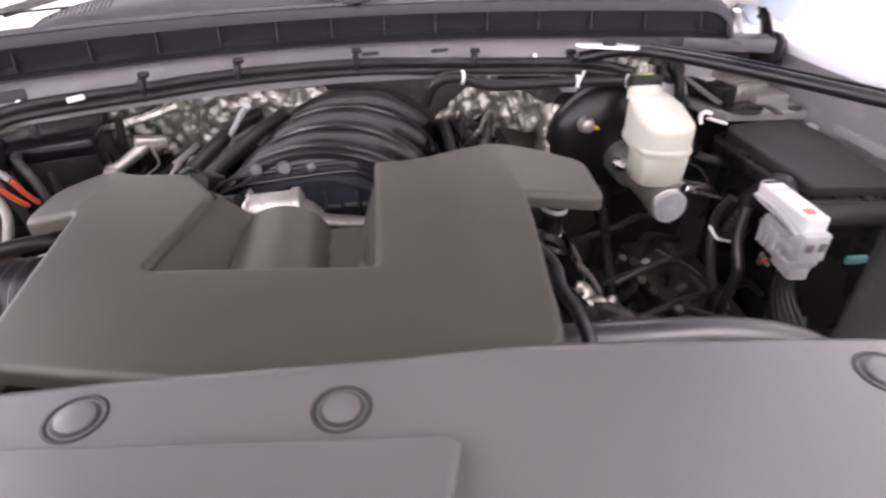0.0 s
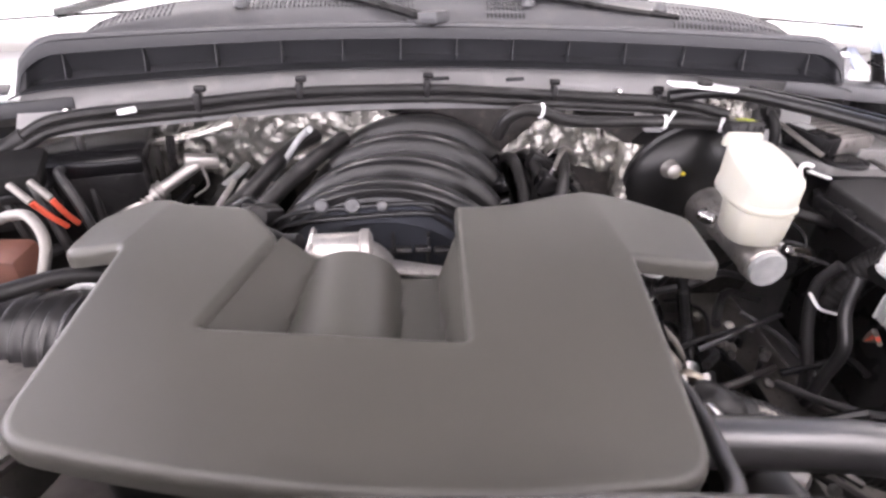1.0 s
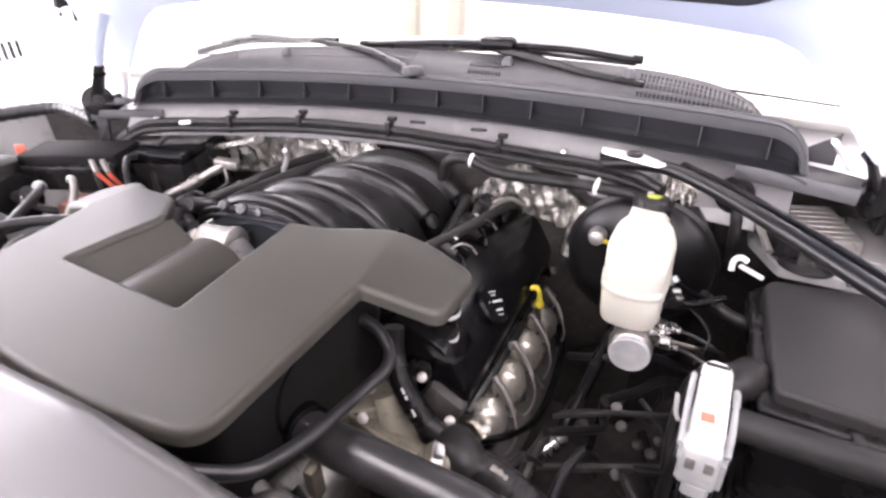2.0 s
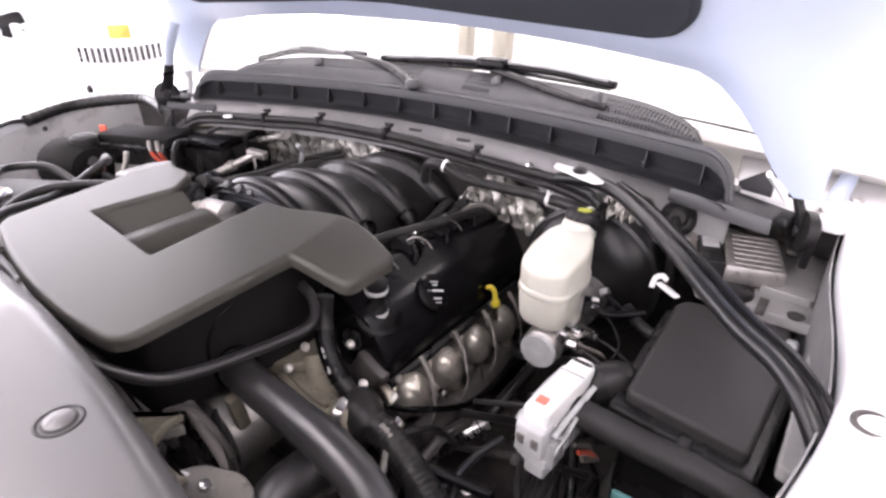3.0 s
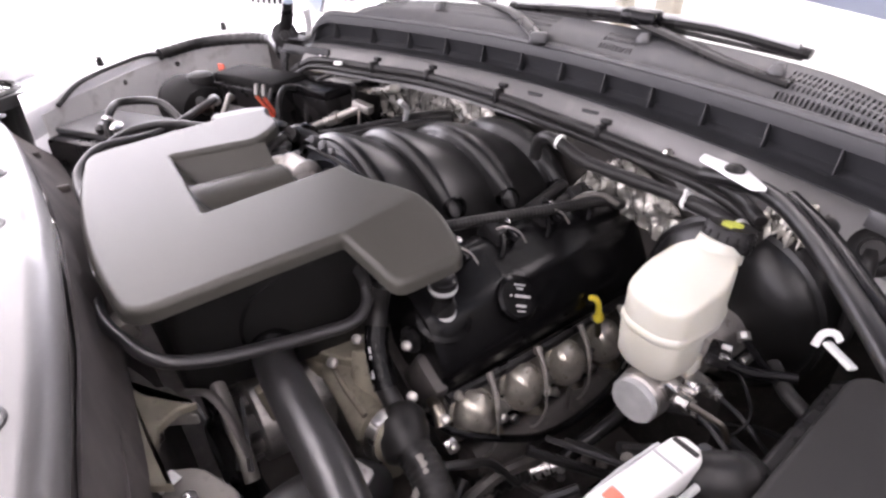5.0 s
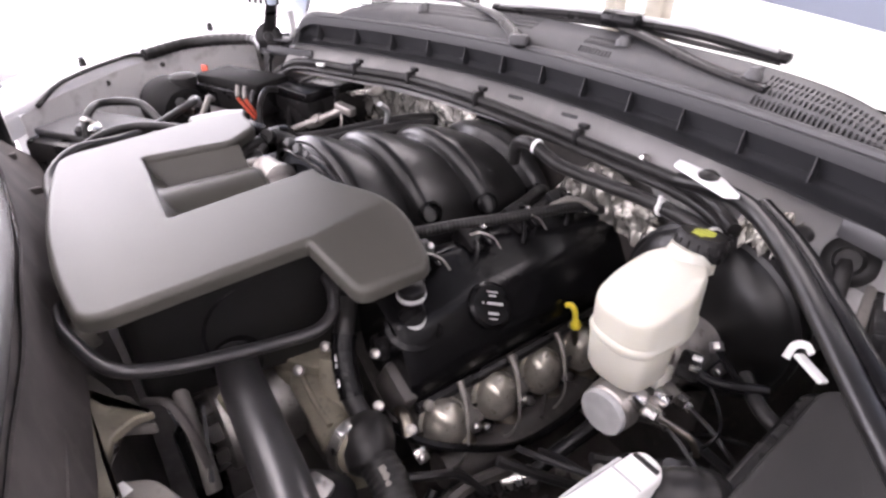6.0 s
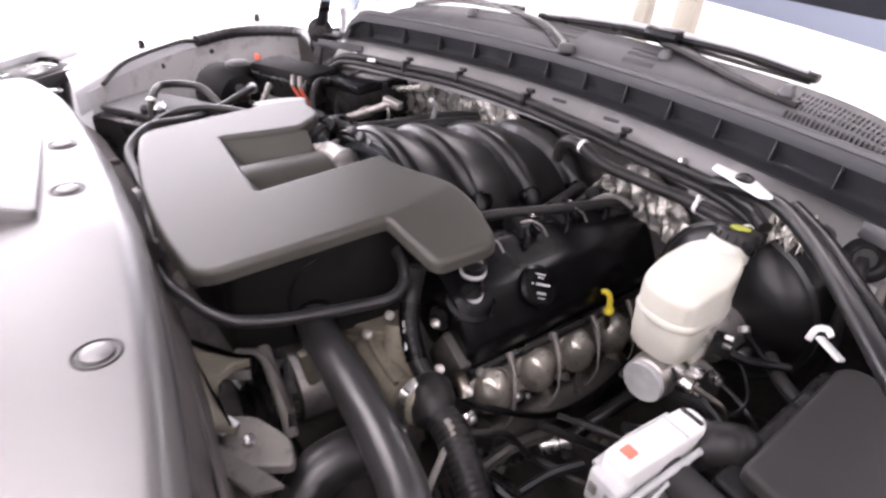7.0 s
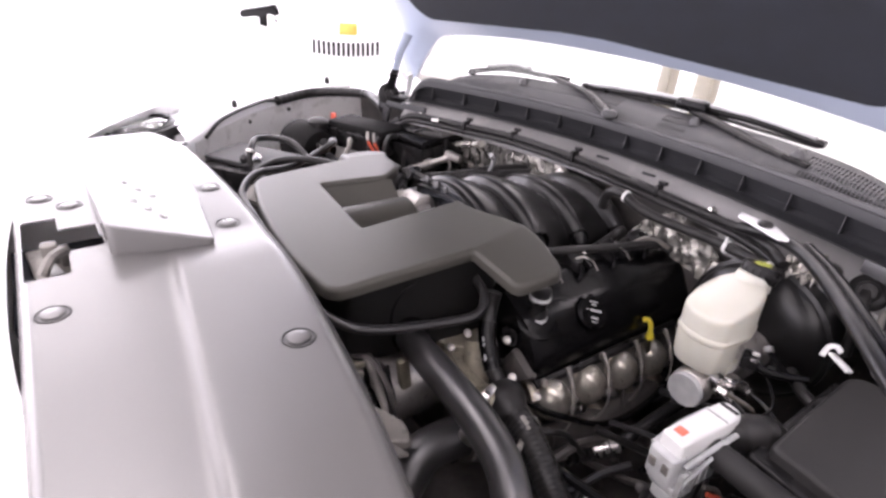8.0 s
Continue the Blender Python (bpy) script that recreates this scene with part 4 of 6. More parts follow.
def valve_side():
    """Valve cover, coils, oil cap, filler and exhaust on the driver's side."""
    vc = thing("valve_cover", (0.26, 0.55, 0.82), "glossy black valve cover with oil cap and filler", "valve cover")
    sec = rounded([(0.165, 0.955), (0.215, 0.978), (0.285, 0.945), (0.318, 0.885), (0.312, 0.835), (0.2, 0.835)], 0.016, 4)
    rings = []
    for y, k, dz in ((0.345, 0.9, 0), (0.352, 0.98, 0), (0.36, 1, 0), (0.55, 1, 0.002), (0.74, 1, 0), (0.75, 0.98, 0), (0.757, 0.9, 0)):
        rings.append([V(0.25 + (p.x - 0.25) * k, y, 0.9 + (p.y - 0.9) * k + dz) for p in sec])
    part("body", loft(rings), BLACK_GLOSS, vc)
    part("rail", tube([(0.313, 0.35, 0.838), (0.318, 0.55, 0.838), (0.313, 0.755, 0.838)], 0.008, 8, 5), BLACK, vc)
    nrm = V(0.75, 0, 0.66).normalized()
    oc = V(0.294, 0.477, 0.928)
    cap = part("oil_cap", turned([(0.031, 0), (0.031, 0.009), (0.027, 0.013), (0.012, 0.0135), (0.001, 0.0135)], oc, nrm, 32), BLACK_GLOSS, vc, "round black oil cap with pale print")
    ux = V(0.35, 0.9, -0.3)
    ux = (ux - nrm * ux.dot(nrm)).normalized()
    q = Matrix((ux, nrm.cross(ux), nrm)).transposed().to_4x4()
    for dx, dy, w, h in ((0, 0.016, 0.02, 0.003), (0, 0.011, 0.012, 0.004), (0.004, 0.001, 0.028, 0.0055), (-0.014, 0.001, 0.003, 0.004), (0.001, -0.012, 0.018, 0.005), (0.001, -0.019, 0.014, 0.0025)):
        bar = box(w * 0.85, h * 0.6, 0.0008, (0, 0, 0))
        bmesh.ops.transform(bar, matrix=Matrix.Translation(oc + nrm * 0.0138) @ q @ pose(dx, dy, 0), verts=bar.verts)
        part("print_bar", bar, PRINT, cap)
    f0 = V(0.27, 0.375, 0.925)
    part("filler_recess", turned([(0.034, 0), (0.036, 0.012), (0.03, 0.016), (0.026, 0.004)], f0, (0.45, -0.1, 0.9), 26), BLACK_GLOSS, vc)
    part("filler_neck", turned([(0.017, 0), (0.017, 0.03), (0.014, 0.034), (0.014, 0.05), (0.017, 0.054), (0.017, 0.07), (0.012, 0.074)], f0, (0.1, -0.05, 1), 22), BLACK, vc)
    part("filler_band", turned([(0.0178, 0.012), (0.0178, 0.02), (0.017, 0.021)], f0, (0.1, -0.05, 1), 22), PRINT, vc, "pale printed band")
    part("filler_band", turned([(0.0178, 0.056), (0.0178, 0.061), (0.017, 0.062)], f0, (0.1, -0.05, 1), 22), PRINT, vc, "pale printed band")
    part("front_lug", box(0.03, 0.02, 0.03, (0.25, 0.34, 0.9), 0.008), BLACK, vc)
    for y in (0.36, 0.5, 0.62, 0.74):
        part("bolt", turned([(0.007, 0), (0.007, 0.006), (0.003, 0.008)], (0.322, y, 0.846), (1, 0, 0.4), 12), BRACKET, vc)

    for k in range(4):
        y = 0.43 + 0.088 * k
        cp = thing("ignition_coil", (0.19, y, 0.97), "black ignition coil with a short cable", "ignition coil", "ignition coils")
        part("case", box(0.045, 0.04, 0.03, (0.212, y, 0.976), 0.006, turn=(0, 28, 0)), BLACK, cp)
        # Pale metal arc added as the glint on the coil's cable loop.
        part("clip", tube([(0.222, y - 0.012, 0.992), (0.234, y - 0.004, 0.998), (0.242, y + 0.012, 0.988), (0.25, y + 0.02, 0.972)], 0.0016, 6, 4), CAST, cp, "thin pale arc for the glint on the cable loop")
        part("bolt", turned([(0.005, 0), (0.005, 0.006), (0.002, 0.008)], (0.215, y + 0.014, 0.99), (0.4, 0, 1), 10), STEEL, cp)
        part("lead", tube([(0.232, y - 0.01, 0.986), (0.245, y - 0.018, 0.975), (0.25, y - 0.026, 0.965)], 0.004, 8, 4), BLACK_GLOSS, cp)
        part("plug", box(0.02, 0.016, 0.014, (0.236, y + 0.006, 0.983), 0.003, turn=(0, 30, 15)), BLACK_GLOSS, cp, "glossy black coil plug")
    single("coil_harness", tube([(0.165, 0.40, 1.0), (0.186, 0.46, 0.998), (0.198, 0.501, 0.998), (0.226, 0.59, 0.995), (0.25, 0.69, 0.99), (0.258, 0.74, 0.97)], 0.0075, 10, 6, 0.001, 0.006), RUBBER, (0.19, 0.55, 0.99), "black corrugated cable conduit beside the manifold", "conduit")
    single("heater_hose", tube([(0.225, 0.645, 0.98), (0.235, 0.66, 0.998), (0.25, 0.69, 1.0), (0.27, 0.71, 0.985)], 0.0042, 10, 6), BRACKET, (0.27, 0.66, 0.98), "pale grey bent pipe at the back of the engine", "pipe")

    for k in range(4):
        y, z = 0.378 + 0.088 * k, 0.81 - 0.005 * k
        sh = thing("spark_plug_shield", (0.335, y, z - 0.04), "rounded silver spark plug heat shield with a wire", "heat shield", "spark plug shields")
        q = V(0.9, -0.25, 0.42).normalized()
        dome = turned([(0.020, -0.012), (0.0285, -0.004), (0.030, 0.002), (0.027, 0.012), (0.019, 0.020), (0.009, 0.0245), (0.001, 0.0255)], V(0.333, y, z), q, 26)
        for v in dome.verts:
            d = v.co - V(0.333, y, z)
            v.co += V(0, 0, 0.22 * d.z) + q * 0.0016 * math.sin(260 * d.y + 190 * d.z + k)
        part("shell", dome, SHIELD, sh)
        part("flange", turned([(0.031, -0.006), (0.0345, -0.005), (0.0345, -0.002), (0.031, -0.001)], V(0.333, y, z), q, 24), SHIELD, sh)
        part("boot", tube([(0.33, y + 0.026, z + 0.056), (0.352, y + 0.02, z + 0.035), (0.366, y + 0.012, z + 0.012)], (0.005, 0.0032), 10, 4), BRACKET, sh, "grey plug boot")
        part("wire", tube([(0.366, y + 0.012, z + 0.012), (0.374, y + 0.004, z - 0.015), (0.366, y - 0.004, z - 0.045), (0.352, y - 0.012, z - 0.052)], 0.0018, 7, 5), BRACKET, sh)
        part("ear", box(0.018, 0.016, 0.004, (0.335, y - 0.038, z - 0.03), 0.0015, turn=(20, 40, 10)), STEEL, sh)
        part("nut", turned([(0.006, 0), (0.006, 0.005), (0.003, 0.007)], (0.34, y - 0.04, z - 0.028), (1, 0, 0.7), 8), STEEL, sh)
    ex = thing("exhaust_manifold", (0.34, 0.52, 0.7), "heat-stained cast exhaust manifold below the plugs", "exhaust manifold")
    part("log", tube([(0.345, 0.36, 0.745), (0.352, 0.45, 0.735), (0.352, 0.58, 0.735), (0.345, 0.69, 0.72), (0.33, 0.74, 0.66)], 0.024, 14, 5), DARK, ex)
    for k in range(4):
        y = 0.40 + 0.08 * k
        part("runner", tube([(0.27, y, 0.80), (0.31, y + 0.004, 0.775), (0.348, y + 0.01, 0.74)], 0.02, 12, 4), STEEL_WARM, ex)
        part("bolt", turned([(0.007, 0), (0.007, 0.007), (0.003, 0.009)], (0.345, y + 0.04, 0.772), (1, 0, 0.6), 10), STEEL, ex)
    single("dipstick", merged(tube([(0.320, 0.607, 0.886), (0.327, 0.608, 0.889), (0.333, 0.611, 0.880), (0.333, 0.616, 0.853)], 0.0045, 8, 6), turned([(0.0075, 0), (0.009, 0.006), (0.006, 0.012)], (0.333, 0.617, 0.848), n=12)), YELLOW,
           (0.33, 0.61, 0.84), "yellow plastic oil dipstick handle beside the exhaust", "dipstick")
    single("dipstick_tube", tube([(0.332, 0.617, 0.847), (0.335, 0.63, 0.76), (0.33, 0.62, 0.66)], 0.005, 8, 5), STEEL_WARM, (0.32, 0.63, 0.66), "thin steel dipstick tube", "tube")
    single("coolant_pipe", tube([(0.30, 0.29, 0.86), (0.345, 0.33, 0.825), (0.372, 0.38, 0.80), (0.382, 0.46, 0.757), (0.382, 0.55, 0.742), (0.376, 0.63, 0.757), (0.36, 0.67, 0.78)], 0.0055, 8, 7), BLACK_GLOSS, (0.36, 0.45, 0.74),
           "bent dark steel coolant pipe under the exhaust", "pipe")


def block():
    bl = thing("engine_block", (0.02, 0.47, 0.4), "dark cast engine block and front timing cover", "engine block")
    part("casting", loft([[V(x, y, z) for x, z in ((-0.27, 0.80), (-0.2, 0.86), (0.2, 0.86), (0.285, 0.80), (0.22, 0.62), (0.12, 0.48), (-0.1, 0.48), (-0.22, 0.62))] for y in (0.33, 0.345, 0.75, 0.76)]), DARK, bl)
    part("head", box(0.14, 0.40, 0.08, (0.262, 0.555, 0.795), 0.01, turn=(0, 38, 0)), BRACKET, bl, "cast aluminium cylinder head")
    part("head", box(0.14, 0.40, 0.08, (-0.25, 0.555, 0.80), 0.01, turn=(0, -38, 0)), CAST, bl, "cast aluminium cylinder head")
    part("timing_cover", box(0.22, 0.05, 0.26, (0.05, 0.31, 0.72), 0.02), BRACKET, bl)
    part("water_pump", merged(turned([(0.07, 0), (0.075, 0.02), (0.06, 0.05), (0.03, 0.07)], (0.06, 0.29, 0.78), (0, -1, 0), 26), box(0.22, 0.05, 0.07, (0.11, 0.28, 0.83), 0.018, turn=(0, 12, 0))), CAST_TAN, bl, "dull cast water pump")
    part("pulley", turned([(0.065, 0), (0.07, 0.004), (0.064, 0.01), (0.07, 0.016), (0.064, 0.022), (0.07, 0.028), (0.02, 0.03)], (0.06, 0.215, 0.78), (0, -1, 0), 32), BLACK_MATTE, bl)
    part("bracket", tube([(0.235, 0.285, 0.90), (0.255, 0.27, 0.86), (0.285, 0.262, 0.81), (0.31, 0.258, 0.76)], 0.02, 8, 5, flat=0.5), CAST_TAN, bl, "dusty grey accessory bracket")
    part("left_cover", loft([[V(-0.27 + (x - 0.25) * k, y, 0.9 + (z - 0.9) * k) for x, z in ((0.19, 0.945), (0.24, 0.97), (0.32, 0.93), (0.335, 0.86), (0.2, 0.85))] for y, k in ((0.36, 0.92), (0.37, 1), (0.73, 1), (0.74, 0.92))]), BLACK_GLOSS, bl)
    # water outlet: two stacked flanges and a sloping neck towards the thermostat
    for k in range(2):
        part("outlet_flange", slab(rounded([(0.135 + 0.012 * k, 0.25), (0.165, 0.225), (0.225, 0.262 - 0.01 * k), (0.24, 0.30), (0.20, 0.325), (0.15, 0.30)], 0.014), 0.872 - 0.022 * k, 0.890 - 0.022 * k, 0.004), CAST_TAN, bl, "dull cast outlet flange")
    part("outlet_neck", loft([[V(x, y, z) + V(0.55, 0.1, 0.6).normalized() * 0.014 * math.cos(a) * w + V(-0.1, 1, 0).normalized() * 0.021 * math.sin(a) * w for a in [2 * math.pi * i / 16 for i in range(16)]] for x, y, z, w in ((0.185, 0.262, 0.868, 0.9), (0.21, 0.255, 0.866, 1.15), (0.255, 0.25, 0.855, 1.0), (0.29, 0.248, 0.85, 1.1), (0.306, 0.247, 0.848, 1.15))]), CAST_TAN, bl, "cast water outlet neck")
    part("neck_rib", tube([(0.20, 0.248, 0.884), (0.25, 0.243, 0.872), (0.295, 0.242, 0.866)], 0.004, 8, 5), CAST_TAN, bl)
    part("belt_guard", box(0.014, 0.02, 0.12, (0.20, 0.17, 0.84), 0.004, turn=(12, 10, 0)), CAST_TAN, bl)
    part("front_lever", tube([(0.165, 0.118, 0.895), (0.195, 0.117, 0.872), (0.235, 0.115, 0.845), (0.258, 0.112, 0.815)], 0.009, 10, 5, flat=0.6), BRACKET, bl, "pale cast lever below the hose")
    part("cylinder_front", box(0.06, 0.03, 0.07, (0.275, 0.345, 0.845), 0.012, turn=(0, 30, 0)), DARK, bl)
    for x, y, z in ((0.207, 0.287, 0.898), (0.222, 0.243, 0.894), (0.258, 0.329, 0.90), (0.31, 0.30, 0.872), (0.35, 0.318, 0.856)):
        part("bolt", turned([(0.0068, 0), (0.0068, 0.007), (0.003, 0.009)], (x, y, z), (0.4, -0.6, 0.8), 10), CAST, bl)
    part("pipe_stub", tube([(0.318, 0.322, 0.855), (0.335, 0.318, 0.862), (0.352, 0.312, 0.85)], 0.008, 10, 5), STEEL_WARM, bl)
    # alternator below the cover
    al = thing("alternator", (0.16, 0.16, 0.74), "dull cast alternator with a slotted end", "alternator")
    part("housing", turned([(0.05, 0), (0.062, 0.006), (0.065, 0.05), (0.062, 0.1), (0.045, 0.112)], (0.15, 0.25, 0.80), (0, -1, 0), 30), CAST, al)
    for k in range(10):
        a = 2 * math.pi * k / 10
        part("vane", box(0.006, 0.03, 0.022, (0.15 + 0.052 * math.cos(a), 0.145, 0.80 + 0.052 * math.sin(a)), 0.002, turn=(0, -math.degrees(a), 0)), DARK, al)
    part("pulley", turned([(0.03, 0), (0.032, 0.005), (0.026, 0.01), (0.032, 0.02), (0.02, 0.022)], (0.15, 0.138, 0.80), (0, -1, 0), 24), STEEL, al)


def hoses():
    rh = thing("radiator_hose", (0.33, 0.16, 0.86), "thick smooth black upper radiator hose", "hose")
    part("pipe", tube([(0.114, 0.21, 0.91), (0.199, 0.180, 0.922), (0.306, 0.165, 0.93), (0.411, 0.152, 0.933), (0.490, 0.133, 0.92), (0.535, 0.095, 0.885), (0.54, 0.03, 0.85)], 0.024, 24, 9), RADIATOR_HOSE, rh)
    part("clamp", turned([(0.0275, -0.006), (0.0295, -0.005), (0.0295, 0.005), (0.0275, 0.006)], (0.539, 0.07, 0.868), (0.05, -1, -0.5), 24), STEEL, rh, "bright steel hose clamp")
    lo = thing("lower_hose", (0.33, 0.13, 0.76), "black moulded elbow hose below the radiator hose", "hose")
    part("pipe", tube([(0.372, 0.03, 0.79), (0.362, 0.07, 0.825), (0.350, 0.106, 0.85), (0.350, 0.15, 0.855), (0.353, 0.187, 0.845), (0.345, 0.215, 0.81)], 0.029, 18, 6), HOSE_SHEEN, lo)
    part("clamp", turned([(0.034, -0.006), (0.036, -0.004), (0.036, 0.004), (0.034, 0.006)], (0.352, 0.176, 0.850), (0.05, 1, -0.2), 24), BRACKET, lo)
    part("worm_screw", box(0.012, 0.02, 0.012, (0.552, 0.06, 0.885), 0.002, turn=(20, 0, 20)), STEEL, rh)
    part("port_cuff", turned([(0.026, -0.012), (0.029, -0.010), (0.029, 0.010), (0.026, 0.012)], (0.185, 0.185, 0.920), (1, -0.35, 0.14), 24), BLACK_GLOSS, rh)
    for dx, dy, low in ((0.0, 0.0, 0.52), (0.03, 0.012, 0.55)):
        single("heater_hose", tube([(0.15 + dx, 0.72 + dy, 0.965), (0.165 + dx, 0.70 + dy, 0.98), (0.172 + dx, 0.66, 0.975), (0.172 + dx, low + 0.07, 0.955), (0.168 + dx, low + 0.04, 0.94)], 0.010, 12, 6), RUBBER, (0.17 + dx, low, 0.97), "black rubber heater hose beside the intake manifold", "hose", "heater hoses")
    # thermostat elbow with its bright clamp and the hose that runs to the side
    th = thing("thermostat_hose", (0.4, 0.21, 0.84), "black coolant hose with a bright clamped elbow", "hose")
    part("elbow", turned([(0.024, 0), (0.028, 0.008), (0.028, 0.03), (0.024, 0.036)], (0.305, 0.247, 0.848), (0.75, 0.25, 0.1), 24), CAST_TAN, th, "cast thermostat housing")
    part("clamp", turned([(0.0288, 0.010), (0.031, 0.011), (0.031, 0.024), (0.0288, 0.025)], (0.305, 0.247, 0.848), (0.75, 0.25, 0.1), 24), STEEL, th, "bright band clamp")
    part("clamp_screw", box(0.012, 0.018, 0.010, (0.322, 0.246, 0.880), 0.002, turn=(0, 20, 15)), STEEL, th)
    part("body", turned([(0.016, 0), (0.025, 0.008), (0.030, 0.028), (0.029, 0.05), (0.020, 0.064), (0.006, 0.068)], (0.312, 0.285, 0.868), (0.65, -0.45, -0.25), 22), RUBBER, th)
    part("hose", tube([(0.345, 0.262, 0.858), (0.385, 0.262, 0.85), (0.43, 0.252, 0.835), (0.485, 0.235, 0.815), (0.55, 0.215, 0.80), (0.62, 0.20, 0.79)], 0.0205, 16, 6, 0.0012, 0.008), RUBBER, th)
    part("sticker", tube([(0.381, 0.258, 0.871), (0.392, 0.257, 0.868), (0.402, 0.255, 0.864)], 0.0045, 8, 4, flat=0.4), BRACKET, th, "torn grey sticker")
    part("upper_branch", tube([(0.325, 0.274, 0.868), (0.308, 0.276, 0.872), (0.28, 0.276, 0.895), (0.253, 0.288, 0.925), (0.236, 0.303, 0.955), (0.232, 0.313, 0.985)], 0.0125, 12, 6), RUBBER, th, "wrapped black branch hose")
    part("sleeve", tube([(0.290, 0.276, 0.885), (0.270, 0.281, 0.905), (0.253, 0.288, 0.925), (0.244, 0.296, 0.94)], 0.0145, 12, 5, 0.0008, 0.012), BLACK_GLOSS, th)
    for k, w in ((0, 0.010), (1.6, 0.005), (2.3, 0.008)):
        part("silver_print", box(0.0025, 0.003, w, (0.279 - 0.0075 * k, 0.2660 + 0.0033 * k, 0.9045 + 0.0093 * k), 0.0006, turn=(-30, -40, 10)), PRINT, th)
    # vacuum hose that loops round the cover's front
    lh = thing("loop_hose", (-0.14, 0.066, 0.98), "thin black hose looped round the engine cover", "hose")
    part("hose", tube([(-0.487, 0.365, 1.03), (-0.458, 0.347, 1.034), (-0.42, 0.27, 1.018), (-0.387, 0.207, 1.016), (-0.352, 0.13, 1.025), (-0.31, 0.088, 1.015), (-0.26, 0.072, 1.005), (-0.14, 0.066, 0.995), (0.0, 0.045, 0.992), (0.094, 0.034, 0.99), (0.155, 0.044, 0.992), (0.218, 0.066, 0.994), (0.235, 0.11, 0.984), (0.242, 0.163, 0.976), (0.243, 0.223, 0.965), (0.248, 0.262, 0.965), (0.238, 0.287, 0.972), (0.217, 0.30, 0.985), (0.19, 0.305, 0.992)], 0.0074, 12, 8), HOSE_SHEEN, lh)
    part("hose_end", tube([(-0.50, 0.37, 1.022), (-0.487, 0.365, 1.03), (-0.473, 0.358, 1.033)], 0.0105, 10, 5), GREY_PLASTIC, lh, "pale hose end with a spring clamp")
    for x, y, z in ((0.02, 0.043, 0.99), (-0.13, 0.066, 0.996)):
        part("clip", turned([(0.0105, -0.006), (0.012, -0.004), (0.012, 0.004), (0.0105, 0.006)], (x, y, z), (1, -0.12, 0), 14), GREY_PLASTIC, lh)
    # corrugated intake duct on the passenger side
    du = thing("intake_duct", (-0.36, 0.25, 0.87), "corrugated black air intake duct beside the cover", "duct")
    part("bellows", tube([(-0.26, 0.28, 0.955), (-0.33, 0.29, 0.955), (-0.39, 0.30, 0.945), (-0.45, 0.30, 0.92)], 0.046, 24, 34, 0.007, 0.014), HOSE_SHEEN, du)
    part("cuff", turned([(0.05, -0.01), (0.053, -0.008), (0.053, 0.008), (0.05, 0.01)], (-0.462, 0.30, 0.914), (1, 0, 0.4), 28), BLACK, du)
    part("clamp", turned([(0.054, -0.004), (0.0555, -0.003), (0.0555, 0.003), (0.054, 0.004)], (-0.462, 0.30, 0.914), (1, 0, 0.4), 28), CAST, du, "bare metal band clamp")
    # firewall harness with clips
    H = [(-0.571, 0.550, 1.020), (-0.497, 0.570, 1.065), (-0.445, 0.590, 1.084), (-0.29, 0.634, 1.09), (-0.158, 0.672, 1.094), (0.027, 0.682, 1.098), (0.13, 0.692, 1.092), (0.224, 0.702, 1.085), (0.32, 0.705, 1.08), (0.393, 0.705, 1.076), (0.45, 0.69, 1.072), (0.49, 0.66, 1.068)]
    hn = thing("firewall_harness", (0.03, 0.68, 1.07), "two black cables clipped along the firewall", "cable harness")
    part("cable", tube(H, 0.0078, 9, 6), RUBBER, hn)
    part("cable", tube([(x, y - 0.006, z - 0.0125) for x, y, z in H], 0.0068, 9, 6), RUBBER, hn)
    part("sleeve", tube([(-0.571, 0.550, 1.020), (-0.497, 0.570, 1.065)], 0.0105, 10, 6), BLACK_MATTE, hn)
    part("tag", box(0.024, 0.005, 0.008, (-0.372, 0.595, 1.09), 0.002, turn=(-10, -8, 14)), WHITE_PLASTIC, hn, "small white cable tag")
    for x, y, z in ((-0.29, 0.632, 1.097), (-0.158, 0.672, 1.101), (0.027, 0.68, 1.106), (0.224, 0.703, 1.092), (0.393, 0.708, 1.081)):
        c = part("clip", box(0.010, 0.02, 0.034, (x, y, z - 0.010), 0.003), BLACK, hn)
        part("clip_head", box(0.016, 0.01, 0.008, (x + 0.002, y + 0.008, z + 0.010), 0.002), BLACK, hn)
    # heater hose with white straps below the harness
    hh = thing("heater_hose", (0.3, 0.65, 1.02), "thick black conduit with white straps under the harness", "conduit")
    part("hose", tube([(0.135, 0.665, 1.03), (0.15, 0.655, 1.065), (0.185, 0.648, 1.078), (0.235, 0.655, 1.06), (0.30, 0.668, 1.053), (0.37, 0.672, 1.053), (0.44, 0.66, 1.056), (0.50, 0.635, 1.058)], 0.0095, 12, 7), RUBBER, hh)
    for x, y, z, d in ((0.195, 0.65, 1.076, (1, 0.05, -0.15)), (0.395, 0.669, 1.0535, (1, -0.1, 0)), (0.475, 0.647, 1.057, (1, -0.5, 0))):
        part("strap", turned([(0.0104, -0.003), (0.0115, -0.002), (0.0115, 0.002), (0.0104, 0.003)], (x, y, z), d, 16), WHITE_PLASTIC, hh, "white cable strap")
    part("strap_tail", box(0.005, 0.003, 0.022, (0.398, 0.656, 1.066), 0.001, turn=(20, 10, 0)), WHITE_PLASTIC, hh)
    # twin thick tube over the driver's side
    tt = thing("side_harness", (0.65, 0.5, 1.05), "thick black twin conduit arching to the fender", "conduit")
